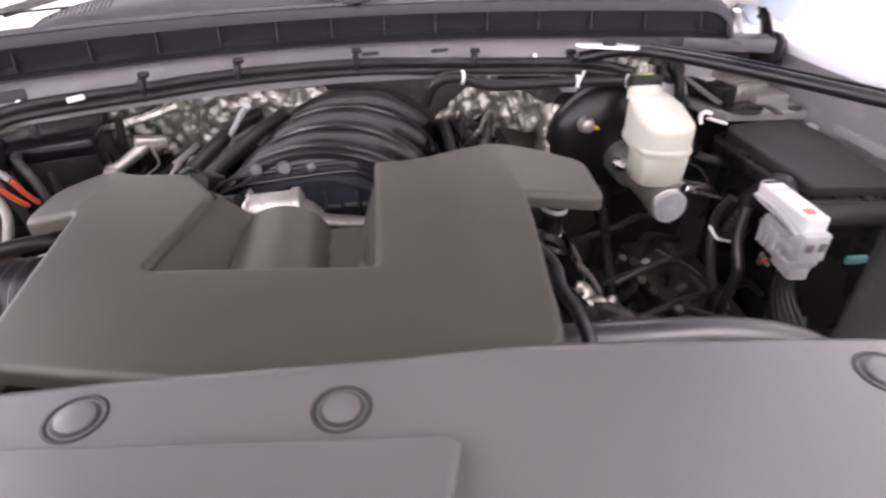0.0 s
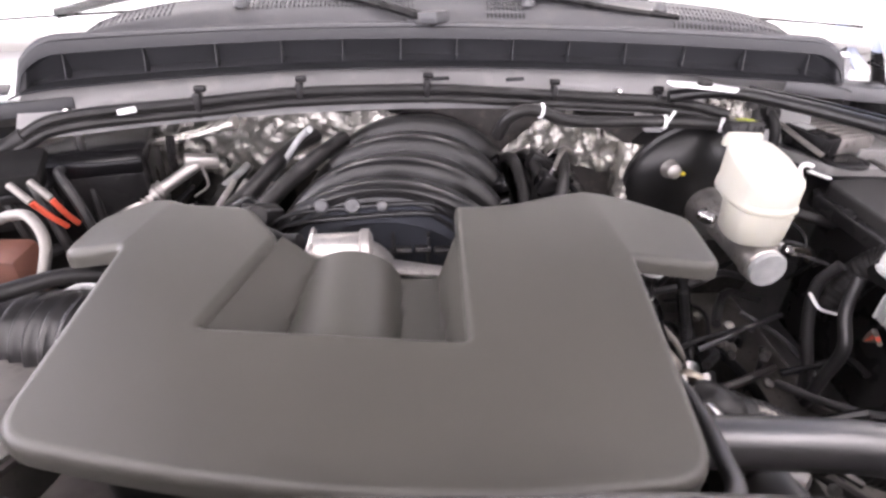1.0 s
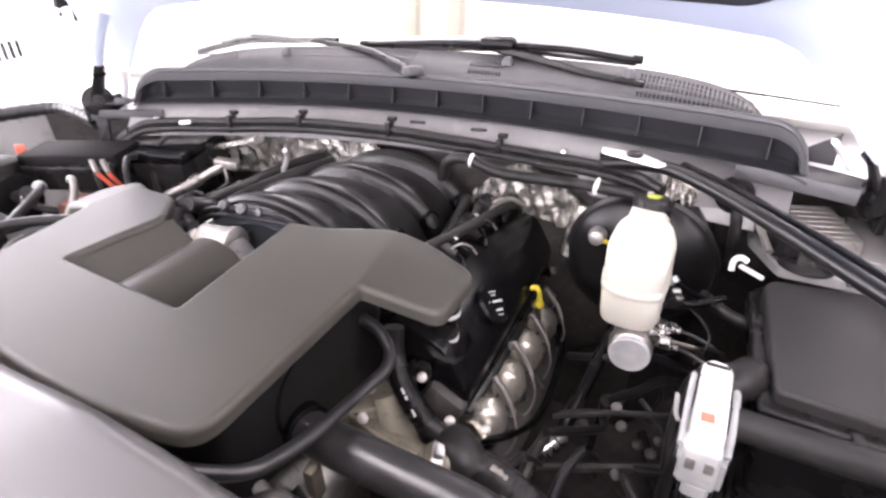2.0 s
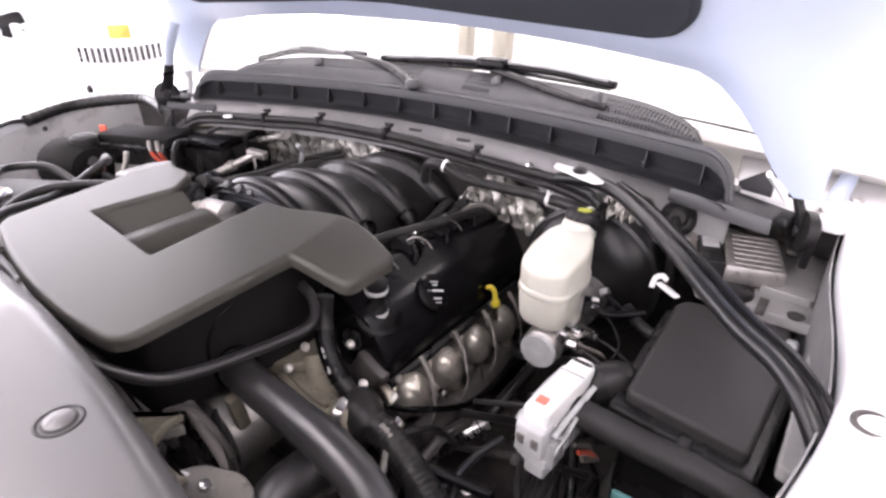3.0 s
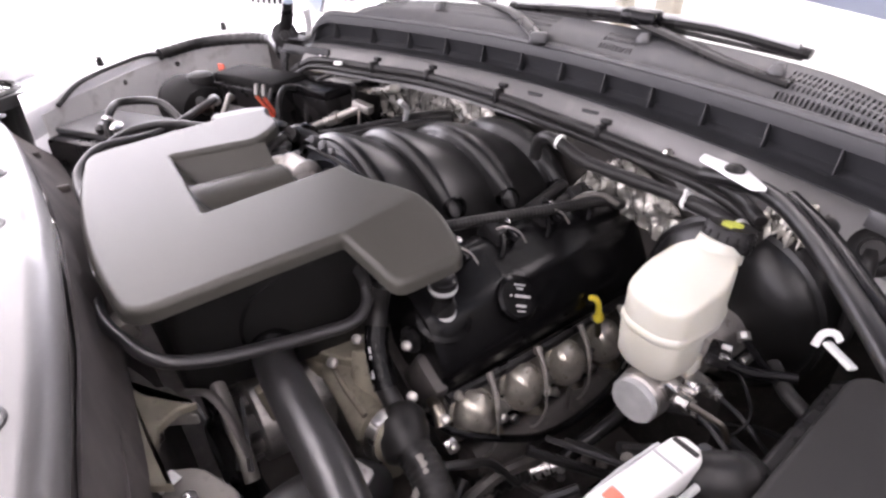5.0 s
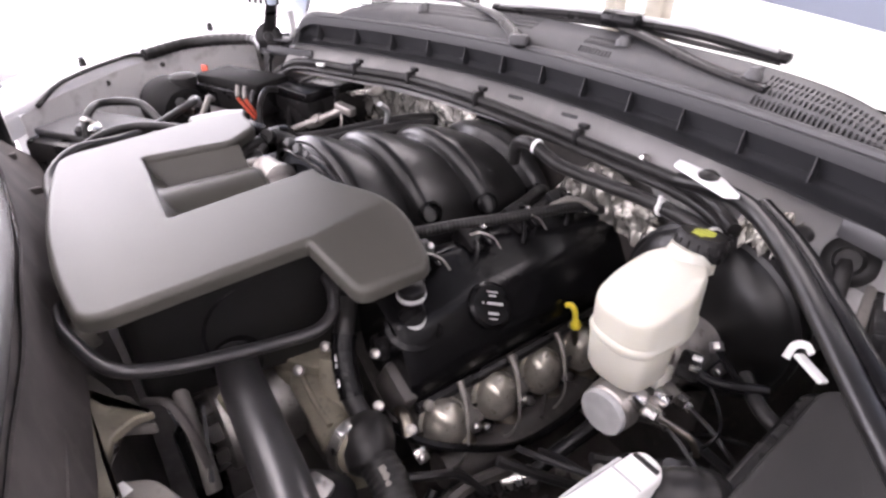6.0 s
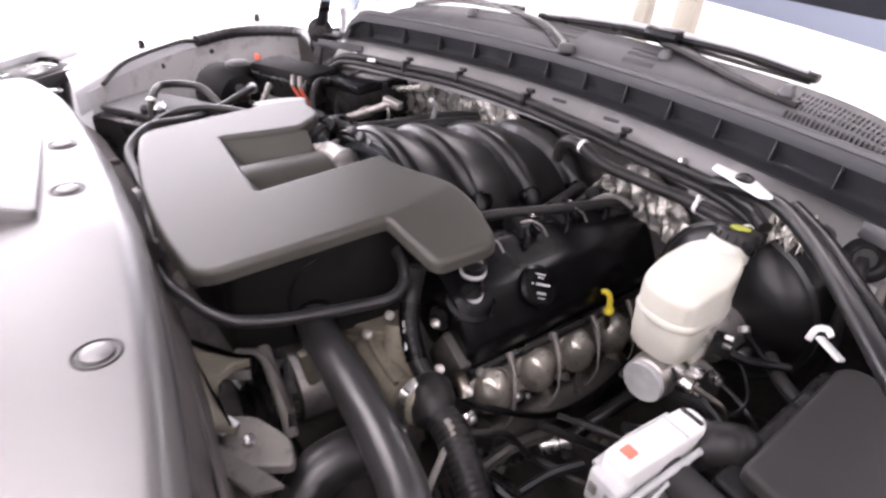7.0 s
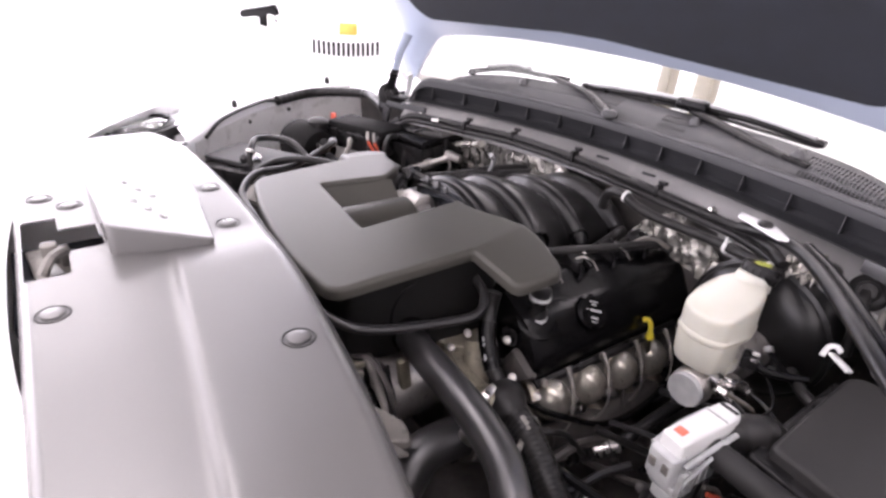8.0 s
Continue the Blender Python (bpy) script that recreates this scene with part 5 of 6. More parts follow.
    T = [(0.40, 0.685, 1.088), (0.45, 0.675, 1.098), (0.50, 0.655, 1.102), (0.565, 0.598, 1.10), (0.635, 0.52, 1.096), (0.69, 0.455, 1.092), (0.735, 0.405, 1.088), (0.775, 0.372, 1.084), (0.802, 0.342, 1.074), (0.83, 0.31, 1.045)]
    part("tube", tube(T, 0.0098, 14, 7), MANIFOLD, tt)
    part("tube", tube([(x + 0.011, y + 0.009, z + 0.003) for x, y, z in T[2:]], 0.0085, 12, 7), BLACK_GLOSS, tt)
    # air conditioning line
    ac = thing("ac_line", (-0.25, 0.56, 0.98), "silver air conditioning line with a ribbed joint", "pipe")
    part("pipe", tube([(-0.406, 0.515, 0.953), (-0.368, 0.543, 0.974), (-0.330, 0.572, 0.995), (-0.291, 0.600, 1.017)], 0.0088, 12, 6), CAST, ac)
    part("joint", tube([(-0.360, 0.549, 0.978), (-0.336, 0.567, 0.992)], 0.0115, 12, 6, 0.002, 0.008), CAST, ac)
    part("fitting", box(0.045, 0.02, 0.018, (-0.291, 0.600, 1.017), 0.004, turn=(0, 10, 20)), CAST, ac)
    part("strip", tube([(-0.287, 0.588, 1.012), (-0.283, 0.584, 0.987), (-0.303, 0.580, 0.972)], 0.0035, 8, 3, flat=0.5), CAST, ac)
    part("hose", tube([(-0.19, 0.40, 1.0), (-0.24, 0.43, 1.0), (-0.29, 0.46, 0.985), (-0.406, 0.515, 0.953)], 0.012, 12, 6), RUBBER, ac)
    part("bracket", box(0.02, 0.02, 0.04, (-0.20, 0.57, 0.98), 0.003, turn=(20, 0, 30)), BRACKET, ac)
    for k in range(5):
        x = -0.265 + 0.016 * k
        part("fin_pipe", tube([(x, 0.48, 0.965), (x + 0.012, 0.53, 0.985), (x + 0.02, 0.58, 0.995)], 0.0042, 7, 4), CAST, ac)
    single("purge_hose", tube([(-0.165, 0.385, 1.045), (-0.20, 0.43, 1.02), (-0.222, 0.478, 1.003), (-0.208, 0.55, 1.002), (-0.18, 0.66, 1.01), (-0.15, 0.72, 1.01)], 0.012, 10, 6), RUBBER, (-0.17, 0.47, 1.0), "black bent hose beside the manifold", "hose")
    single("fuel_hose", tube([(-0.20, 0.42, 0.985), (-0.185, 0.50, 1.0), (-0.14, 0.60, 1.015), (-0.10, 0.68, 1.02)], 0.012, 10, 6), RUBBER, (-0.16, 0.55, 0.97), "black hose along the manifold runners", "hose")
    pv = thing("purge_valve", (-0.165, 0.375, 1.0), "black solenoid valve with a plug behind the cover", "valve")
    part("body", turned([(0.02, 0), (0.026, 0.006), (0.026, 0.035), (0.018, 0.045)], (-0.205, 0.405, 1.015), (0.5, 0.5, 0.2), 20), BLACK_GLOSS, pv)
    part("plug", box(0.045, 0.024, 0.024, (-0.168, 0.415, 1.03), 0.004, turn=(0, 20, 40)), BLACK, pv)
    part("elbow", tube([(-0.19, 0.415, 1.03), (-0.168, 0.37, 1.035), (-0.145, 0.335, 1.03), (-0.132, 0.313, 1.02)], 0.0105, 12, 6), RUBBER, pv)
    part("cap_block", box(0.05, 0.045, 0.04, (-0.235, 0.385, 1.028), 0.012, turn=(0, 10, 30)), BLACK, pv)
    part("ring", turned([(0.012, -0.004), (0.014, -0.002), (0.014, 0.002), (0.012, 0.004)], (-0.172, 0.38, 1.034), (0.5, -1, 0), 16), BLACK_GLOSS, pv)
    part("spout", tube([(-0.155, 0.375, 1.03), (-0.135, 0.36, 1.03), (-0.115, 0.35, 1.035)], 0.008, 10, 5), BLACK, pv)


def brake():
    mc = thing("brake_master_cylinder", (0.49, 0.5, 0.88), "cast aluminium brake master cylinder with cream reservoir", "master cylinder")
    part("cylinder", merged(turned([(0.024, 0), (0.028, 0.004), (0.029, 0.02), (0.026, 0.03), (0.025, 0.12), (0.034, 0.125), (0.036, 0.19)], (0.494, 0.470, 0.913), (-0.03, 1, 0.03), 28), box(0.032, 0.075, 0.03, (0.492, 0.535, 0.937), 0.006)), CAST, mc)
    part("end_cap", turned([(0.0255, 0), (0.027, 0.003), (0.026, 0.008)], (0.4945, 0.463, 0.9128), (-0.03, 1, 0.03), 28), GREY_PLASTIC, mc, "pale grey end cap")
    for dy, dz in ((0.03, 0.005), (0.075, 0.0)):
        part("line_fitting", merged(rod((0.515, 0.47 + dy, 0.918 + dz), (0.545, 0.468 + dy, 0.916 + dz), 0.009, 8), rod((0.54, 0.468 + dy, 0.916 + dz), (0.552, 0.467 + dy, 0.915 + dz), 0.006, 8)), STEEL, mc)
        part("brake_line", tube([(0.55, 0.467 + dy, 0.915 + dz), (0.575, 0.462 + dy, 0.913), (0.60, 0.455 + dy, 0.905), (0.625, 0.47 + dy, 0.87), (0.62, 0.50 + dy, 0.82)], 0.0026, 7, 6), HOSE_SHEEN, mc)
    for x, y, z in ((0.516, 0.492, 0.934), (0.528, 0.515, 0.930)):
        part("port_block", box(0.018, 0.018, 0.018, (x, y, z), 0.003, turn=(0, 20, 12)), STEEL, mc, "bright machined port block")
    part("line_nut", rod((0.526, 0.490, 0.930), (0.541, 0.493, 0.928), 0.007, 6), STEEL, mc)
    part("bent_line", tube([(0.541, 0.493, 0.928), (0.558, 0.498, 0.924), (0.575, 0.503, 0.918), (0.583, 0.507, 0.90)], 0.0036, 8, 5), STEEL_WARM, mc)
    part("switch_lead", tube([(0.54, 0.555, 0.952), (0.556, 0.562, 0.948), (0.572, 0.572, 0.948), (0.598, 0.592, 0.95)], 0.0065, 10, 5), BLACK_GLOSS, mc)
    part("lead_clip", rod((0.527, 0.612, 0.956), (0.534, 0.606, 0.95), 0.008, 8), STEEL, mc)
    part("guide_rod", tube([(0.532, 0.609, 0.952), (0.556, 0.594, 0.948), (0.588, 0.576, 0.946)], 0.0045, 8, 4), BLACK_GLOSS, mc)
    part("thin_wire", tube([(0.548, 0.56, 0.948), (0.572, 0.545, 0.94), (0.588, 0.53, 0.92), (0.575, 0.51, 0.89)], 0.002, 6, 5), BLACK_GLOSS, mc)
    part("rod_bolt", rod((0.455, 0.60, 0.93), (0.47, 0.575, 0.928), 0.012, 10), STEEL, mc)
    # reservoir
    base = [(0.450, 0.478), (0.474, 0.464), (0.516, 0.462), (0.540, 0.476), (0.546, 0.535), (0.534, 0.575), (0.504, 0.598), (0.472, 0.596), (0.450, 0.565), (0.444, 0.52)]
    base = [(0.483 + (x - 0.495) * 0.9, 0.536 + (y - 0.53) * 1.02) for x, y in base]
    cx, cy = 0.481, 0.535

    def ring(k, z, kx=None):
        return [V(cx + (p.x - cx) * k, cy + (p.y - cy) * (kx or k), z) for p in rounded(base, 0.011, 3)]

    def low(k, z):
        return [V(p.x, 0.474 + (p.y - 0.474) * 0.74, p.z) for p in ring(k, z)]

    rs_bm = loft([low(0.62, 0.940), low(0.78, 0.942), low(0.85, 0.949), low(0.90, 0.985), ring(0.88, 0.991), ring(0.95, 0.9925), ring(0.965, 0.995), ring(0.965, 0.999), ring(0.95, 1.0015), ring(0.925, 1.003),
                  ring(0.925, 1.034), ring(0.92, 1.041), ring(0.90, 1.0455), ring(0.86, 1.048), ring(0.6, 1.0515), ring(0.2, 1.0525)])
    for v in rs_bm.verts:
        v.co.z += 0.24 * (v.co.y - cy) * max(0, v.co.z - 1.003) / 0.05
    rs = part("reservoir", rs_bm, CREAM, mc, "cream translucent fluid reservoir")
    part("neck", turned([(0.027, 0), (0.026, 0.012), (0.024, 0.02), (0.02, 0.022)], (0.482, 0.592, 1.045), (0, 0.25, 1), 24), CREAM, rs)
    for x in (0.47, 0.512):
        part("foot", box(0.02, 0.03, 0.02, (x, 0.53, 0.944), 0.004), CREAM, rs)
    cap = part("cap", turned([(0.026, -0.008), (0.027, 0.0), (0.027, 0.012), (0.024, 0.016), (0.001, 0.0165)], (0.484, 0.603, 1.063), (0, 0.25, 1), 32), BLACK, rs, "black screw cap with a lime print")
    for k in range(16):
        a = 2 * math.pi * k / 16
        part("cap_rib", box(0.0025, 0.0025, 0.010, (0.484 + 0.0265 * math.cos(a), 0.605 + 0.027 * math.sin(a), 1.068 - 0.007 * math.sin(a)), 0.001), BLACK, cap)
    part("print", turned([(0.011, 0), (0.011, 0.0008), (0.001, 0.0009)], (0.484, 0.607, 1.0792), (0, 0.25, 1), 24), LIME, cap, "lime green warning print")
    for s in (-1, 1):
        part("print_bar", box(0.013, 0.0025, 0.0008, (0.484, 0.607 + 0.0145 * s, 1.0794 - 0.0036 * s), 0, turn=(-14, 0, 0)), LIME, cap)
    part("level_switch", box(0.024, 0.03, 0.02, (0.532, 0.553, 0.958), 0.004, turn=(0, 0, 20)), BLACK, mc, "black level switch plug")
    part("switch_pin", box(0.010, 0.006, 0.005, (0.541, 0.543, 0.966), 0.001, turn=(0, 0, 20)), STEEL, mc)
    part("switch_pin", box(0.010, 0.006, 0.005, (0.536, 0.556, 0.969), 0.001, turn=(0, 0, 20)), WHITE_PLASTIC, mc)
    bo = thing("brake_booster", (0.47, 0.7, 0.8), "large round black brake booster on the firewall", "brake booster")
    part("drum", turned([(0.03, 0), (0.06, 0.002), (0.085, 0.010), (0.108, 0.022), (0.113, 0.034), (0.119, 0.037), (0.119, 0.045), (0.113, 0.048), (0.110, 0.10), (0.09, 0.115)], (0.472, 0.645, 0.932), (0.02, 1, 0.04), 48), MANIFOLD, bo)
    part("check_valve", merged(turned([(0.013, 0), (0.015, 0.004), (0.011, 0.010), (0.011, 0.022), (0.007, 0.024)], (0.41, 0.648, 0.985), (0, -1, 0.15), 16)), CAST, bo, "bare metal check valve")
    part("valve_tag", box(0.016, 0.006, 0.006, (0.422, 0.632, 0.984), 0.002, turn=(0, 15, 0)), YELLOW, bo, "yellow valve tag")
    part("stud", rod((0.53, 0.655, 0.90), (0.53, 0.63, 0.90), 0.007, 8), STEEL, bo)
    part("vacuum_hose", tube([(0.57, 0.60, 0.945), (0.60, 0.575, 0.94), (0.63, 0.565, 0.935), (0.66, 0.56, 0.93)], 0.0085, 10, 6), RUBBER, bo)


def driver_side():
    cn = thing("wiring_connector", (0.585, 0.33, 0.89), "pale grey locking wiring connector with a red tab", "connector")
    part("body", slab(rounded([(0.568, 0.286), (0.603, 0.283), (0.609, 0.36), (0.574, 0.364)], 0.005), 0.912, 0.955, 0.003), GREY_PLASTIC, cn)
    part("shoulder", slab(rounded([(0.564, 0.288), (0.606, 0.285), (0.612, 0.352), (0.569, 0.356)], 0.004), 0.938, 0.946, 0.002), GREY_PLASTIC, cn)
    part("shoulder", slab(rounded([(0.565, 0.284), (0.603, 0.281), (0.607, 0.325), (0.569, 0.329)], 0.004), 0.918, 0.925, 0.002), GREY_PLASTIC, cn)
    part("lock_cover", slab(rounded([(0.569, 0.284), (0.600, 0.281), (0.606, 0.388), (0.598, 0.398), (0.582, 0.399), (0.575, 0.390)], 0.005), 0.962, 0.990, 0.0045, lift=lambda x, y: -0.03 * (y - 0.33)), WHITE_PLASTIC, cn, "white lock cover")
    part("latch_slot", box(0.024, 0.005, 0.003, (0.590, 0.387, 0.9885), 0.001, turn=(-2, 0, -3)), BOX_GREY, cn)
    part("cover_step", box(0.030, 0.002, 0.0016, (0.5885, 0.362, 0.9895), 0.0005, turn=(-2, 0, -3)), GREY_PLASTIC, cn)
    part("side_rail", tube([(0.564, 0.284, 0.966), (0.566, 0.33, 0.974), (0.569, 0.385, 0.972)], 0.0035, 8, 5), GREY_PLASTIC, cn)
    part("side_rail", tube([(0.606, 0.284, 0.962), (0.610, 0.33, 0.97), (0.612, 0.375, 0.97)], 0.0035, 8, 5), GREY_PLASTIC, cn)
    part("red_tab", box(0.013, 0.013, 0.004, (0.583, 0.300, 0.9905), 0.0015), RED, cn, "faded red secondary lock")
    part("end_block", slab(rounded([(0.566, 0.273), (0.601, 0.270), (0.603, 0.296), (0.567, 0.299)], 0.005), 0.935, 0.972, 0.003), GREY_PLASTIC, cn)
    for x in (0.575, 0.592):
        part("window_slot", box(0.009, 0.003, 0.012, (x, 0.2705, 0.955), 0.001, turn=(0, 0, -4)), BRACKET, cn)
    for k in range(6):
        part("rib", box(0.042, 0.0035, 0.034, (0.588, 0.288 + 0.0135 * k, 0.932), 0.001, turn=(0, 0, -4)), GREY_PLASTIC, cn)
    part("side_lever", tube([(0.606, 0.288, 0.93), (0.612, 0.32, 0.955), (0.613, 0.365, 0.975)], 0.0026, 8, 5), GREY_PLASTIC, cn)
    part("shroud", slab(rounded([(0.574, 0.285), (0.600, 0.282), (0.604, 0.33), (0.579, 0.333)], 0.005), 0.897, 0.913, 0.002), GREY_PLASTIC, cn)
    for k in range(5):
        part("wire", tube([(0.578 + 0.007 * k, 0.31, 0.895), (0.575 + 0.007 * k, 0.30, 0.86), (0.58 + 0.006 * k, 0.26 - 0.01 * k, 0.80), (0.60, 0.22, 0.74)], 0.0035, 6, 5), RUBBER, cn)
    single("connector_hose", tube([(0.595, 0.39, 0.95), (0.62, 0.405, 0.965), (0.628, 0.43, 0.95), (0.615, 0.45, 0.91), (0.60, 0.455, 0.86)], 0.022, 18, 8, 0.0012, 0.009), RUBBER, (0.61, 0.43, 0.86), "thick black bent rubber hose behind the connector", "hose")
    ab = thing("air_box", (0.71, 0.47, 0.7), "black plastic box with a flat ribbed lid", "air box")
    out = rounded([(0.632, 0.365), (0.79, 0.345), (0.80, 0.52), (0.789, 0.628), (0.638, 0.62), (0.624, 0.60)], 0.008)
    part("body", slab(rounded([(0.645, 0.378), (0.78, 0.362), (0.785, 0.61), (0.65, 0.61)], 0.02), 0.72, 0.955, 0.004), BLACK, ab)
    part("rim", slab(out, 0.945, 0.966, 0.005), BLACK, ab)
    part("lid", slab(rounded([(0.646, 0.38), (0.778, 0.362), (0.786, 0.52), (0.777, 0.614), (0.650, 0.606), (0.638, 0.588)], 0.010), 0.964, 0.984, 0.006, 4, lambda x, y: 0.02 * (y - 0.45)), BOX_GREY, ab)
    for x, y in ((0.637, 0.42), (0.637, 0.53), (0.72, 0.352)):
        part("snap", box(0.012, 0.022, 0.026, (x, y, 0.957), 0.003), BLACK_MATTE, ab)
    part("front_bar", tube([(0.60, 0.345, 0.955), (0.68, 0.337, 0.957), (0.76, 0.332, 0.957), (0.82, 0.32, 0.952)], 0.017, 12, 5), BLACK_MATTE, ab, "rounded black front rail")
    part("corner_clip", box(0.014, 0.018, 0.012, (0.782, 0.575, 0.984), 0.003), GREY_PLASTIC, ab, "pale plastic corner clip")
    part("teal_tag", box(0.03, 0.006, 0.012, (0.685, 0.305, 0.905), 0.002), TEAL, ab, "small teal tag")
    wc = thing("white_clip", (0.61, 0.6, 0.975), "white plastic retaining clip at the box corner", "clip")
    part("strap", tube([(0.598, 0.602, 0.99), (0.599, 0.611, 1.002), (0.608, 0.613, 1.007), (0.616, 0.607, 1.005)], 0.004, 8, 5, flat=0.5), WHITE_PLASTIC, wc)
    part("plate", box(0.034, 0.016, 0.005, (0.622, 0.598, 0.996), 0.002, turn=(-20, 14, -18)), WHITE_PLASTIC, wc)
    # bracket plate on the firewall
    bp = thing("mounting_plate", (0.44, 0.668, 1.1), "small white metal plate with a black plug", "plate")
    part("plate", slab(rounded([(0.392, 0.690), (0.396, 0.672), (0.478, 0.640), (0.490, 0.652), (0.455, 0.680)], 0.004), 1.108, 1.112, 0.001), WHITE, bp)
    part("plug", turned([(0.011, 0), (0.012, 0.003), (0.007, 0.007)], (0.443, 0.668, 1.112), n=18), RUBBER, bp)
    fb = thing("foil_scrap", (0.51, 0.70, 1.07), "crinkled silver foil scrap beside a black plug", "heat wrap")
    scrap = sheet(lambda u, v: V(0.478 + 0.06 * u, 0.712 - 0.04 * v + 0.006 * math.sin(19 * u + 5 * v), 1.078 - 0.026 * v + 0.007 * math.sin(23 * u * v + 11 * u) + 0.004 * math.sin(31 * v)), 16, 12, 0.001)
    part("foil", scrap, FOIL, fb)
    part("plug", turned([(0.010, 0), (0.012, 0.004), (0.008, 0.010), (0.002, 0.012)], (0.543, 0.70, 1.07), (0.2, -0.5, 1), 16), RUBBER, fb, "black rubber plug")
    gr = thing("cable_grommet", (0.57, 0.74, 1.0), "black rubber grommet with cable on a grey plate", "grommet")
    part("plate", box(0.10, 0.008, 0.085, (0.596, 0.734, 1.042), 0.004, turn=(-25, 0, -10)), APRON, gr)
    part("boot", turned([(0.027, 0), (0.028, 0.005), (0.024, 0.010), (0.016, 0.012), (0.012, 0.022)], (0.588, 0.727, 1.05), (0.1, -1, 0.5), 26), RUBBER, gr)
    part("cable", tube([(0.588, 0.712, 1.056), (0.592, 0.70, 1.044), (0.597, 0.692, 1.02), (0.60, 0.69, 0.96)], 0.0085, 10, 5), RUBBER, gr)
    # finned module and its fittings on the ledge
    md = thing("control_module", (0.72, 0.70, 1.0), "dusty aluminium control module with shallow fins", "control module")
    part("case", box(0.078, 0.118, 0.03, (0.70, 0.717, 1.018), 0.006, turn=(0, 0, 15)), CAST, md)
    for k in range(7):
        part("fin", box(0.06, 0.005, 0.003, (0.716 - 0.0041 * k, 0.672 + 0.0152 * k, 1.033), 0.0015, turn=(0, 0, 15)), CAST, md)
    part("plug", box(0.036, 0.10, 0.034, (0.648, 0.69, 1.02), 0.005, turn=(0, 0, 18)), BLACK, md)
    part("plug_label", box(0.022, 0.03, 0.002, (0.645, 0.70, 1.038), 0.0005, turn=(0, 0, 18)), PRINT, md, "grey plug label")
    part("bracket", tube([(0.64, 0.63, 1.015), (0.622, 0.70, 1.03), (0.612, 0.745, 1.04)], 0.006, 8, 5, flat=0.6), BRACKET, md)
    cc = thing("cowl_corner", (0.75, 0.85, 1.09), "white painted body corner beside the hood hinge", "body panel", kind="structure")
    part("panel", slab(rounded([(0.648, 0.75), (0.79, 0.715), (0.835, 0.76), (0.84, 1.12), (0.60, 1.10), (0.645, 0.80)], 0.01), 1.085, 1.102, 0.004, lift=lambda x, y: 0.08 * max(0, y - 0.75)), WHITE, cc)
    part("hinge_arm", tube([(0.775, 0.78, 1.105), (0.785, 0.86, 1.14), (0.79, 0.93, 1.2)], 0.012, 8, 4, flat=0.5), HOOD_SHADED, cc, "painted hinge arm")
    for x, y in ((0.765, 0.745), (0.80, 0.80)):
        part("bolt", turned([(0.009, 0), (0.009, 0.006), (0.004, 0.009)], (x, y, 1.105), n=10), STEEL, cc)
    hg = thing("corner_seal", (0.69, 0.66, 1.09), "charcoal rubber corner seal beside the hinge", "seal")
    part("block", box(0.10, 0.04, 0.014, (0.69, 0.712, 1.10), 0.006, turn=(0, 4, -14)), TROUGH_SHADED, hg)
    part("fin", sheet(lambda u, v: V(0.655 + 0.045 * u, 0.752 - 0.012 * u, 1.108 + 0.046 * v * (0.25 + 0.75 * u)), 6, 4, 0.006), COWL, hg, "upright charcoal fin")
    pc = thing("cowl_corner", (-0.68, 0.75, 1.08), "white painted body corner beside the battery hinge", "body panel", kind="structure")
    part("panel", slab(rounded([(-0.875, 0.60), (-0.60, 0.60), (-0.515, 0.665), (-0.50, 0.80), (-0.56, 1.05), (-0.875, 1.08)], 0.012), 1.075, 1.09, 0.004, lift=lambda x, y: 0.12 * max(0, y - 0.66)), WHITE, pc)
    # foil wrap round the steering joint
    def wrap(at, r, ln, axis, seed):
        rr = random.Random(seed)
        q = Vector(axis).normalized().to_track_quat("Z", "Y").to_matrix()
        return loft([[Vector(at) + q @ V((r + rr.uniform(-0.003, 0.003)) * math.cos(2 * math.pi * k / 26), (r + rr.uniform(-0.003, 0.003)) * math.sin(2 * math.pi * k / 26), ln * i / 12) for k in range(26)] for i in range(13)])
    foils = []
    foils += [single("foil_wrap", wrap((0.372, 0.70, 0.91), 0.030, 0.09, (0.1, 0.3, 1), 3), FOIL, (0.34, 0.7, 0.9), "crinkled silver foil wrap behind the engine", "heat wrap")]
    rf = random.Random(11)
    def foil(x0, x1, y, z0, z1, nu, nv):
        waves = [(rf.uniform(-0.7, 0.7), rf.uniform(0.016, 0.05), rf.uniform(0, 1), rf.uniform(0.0015, 0.0045)) for _ in range(7)]

        def fn(u, v):
            x, z = x0 + (x1 - x0) * u, z0 + (z1 - z0 - 0.05 * (2 * u - 1) ** 4 - 0.012 * math.sin(9 * u + 1)) * v
            q = y - 0.12 * (x - 0.1) ** 2 + rf.uniform(-0.001, 0.001)
            for a, ln, ph, amp in waves:
                k = (x * math.cos(a) + z * math.sin(a)) / ln + ph + 0.6 * math.sin(31 * z + 17 * x + 9 * ph)
                q -= amp * (1 - abs(2 * (k - math.floor(k)) - 1)) ** 1.4
            return V(x, q, z + 0.006 * math.sin(40 * x + 3))

        return sheet(fn, nu, nv, 0.001)
    for x0, x1, y, z0, z1, nu in ((-0.46, 0.02, 0.735, 0.95, 1.066, 70), (0.16, 0.37, 0.752, 0.945, 1.035, 46)):
        ff = thing("firewall_foil", ((x0 + x1) / 2, y, z0), "crinkled silver heat insulation on the firewall", "heat shield", "firewall foil")
        foils += [part("sheet", foil(x0, x1, y, z0, z1, nu, 26), FOIL, ff)]
    fold = thing("foil_fold", (-0.33, 0.655, 1.04), "folded silver foil edge under the harness", "heat shield")
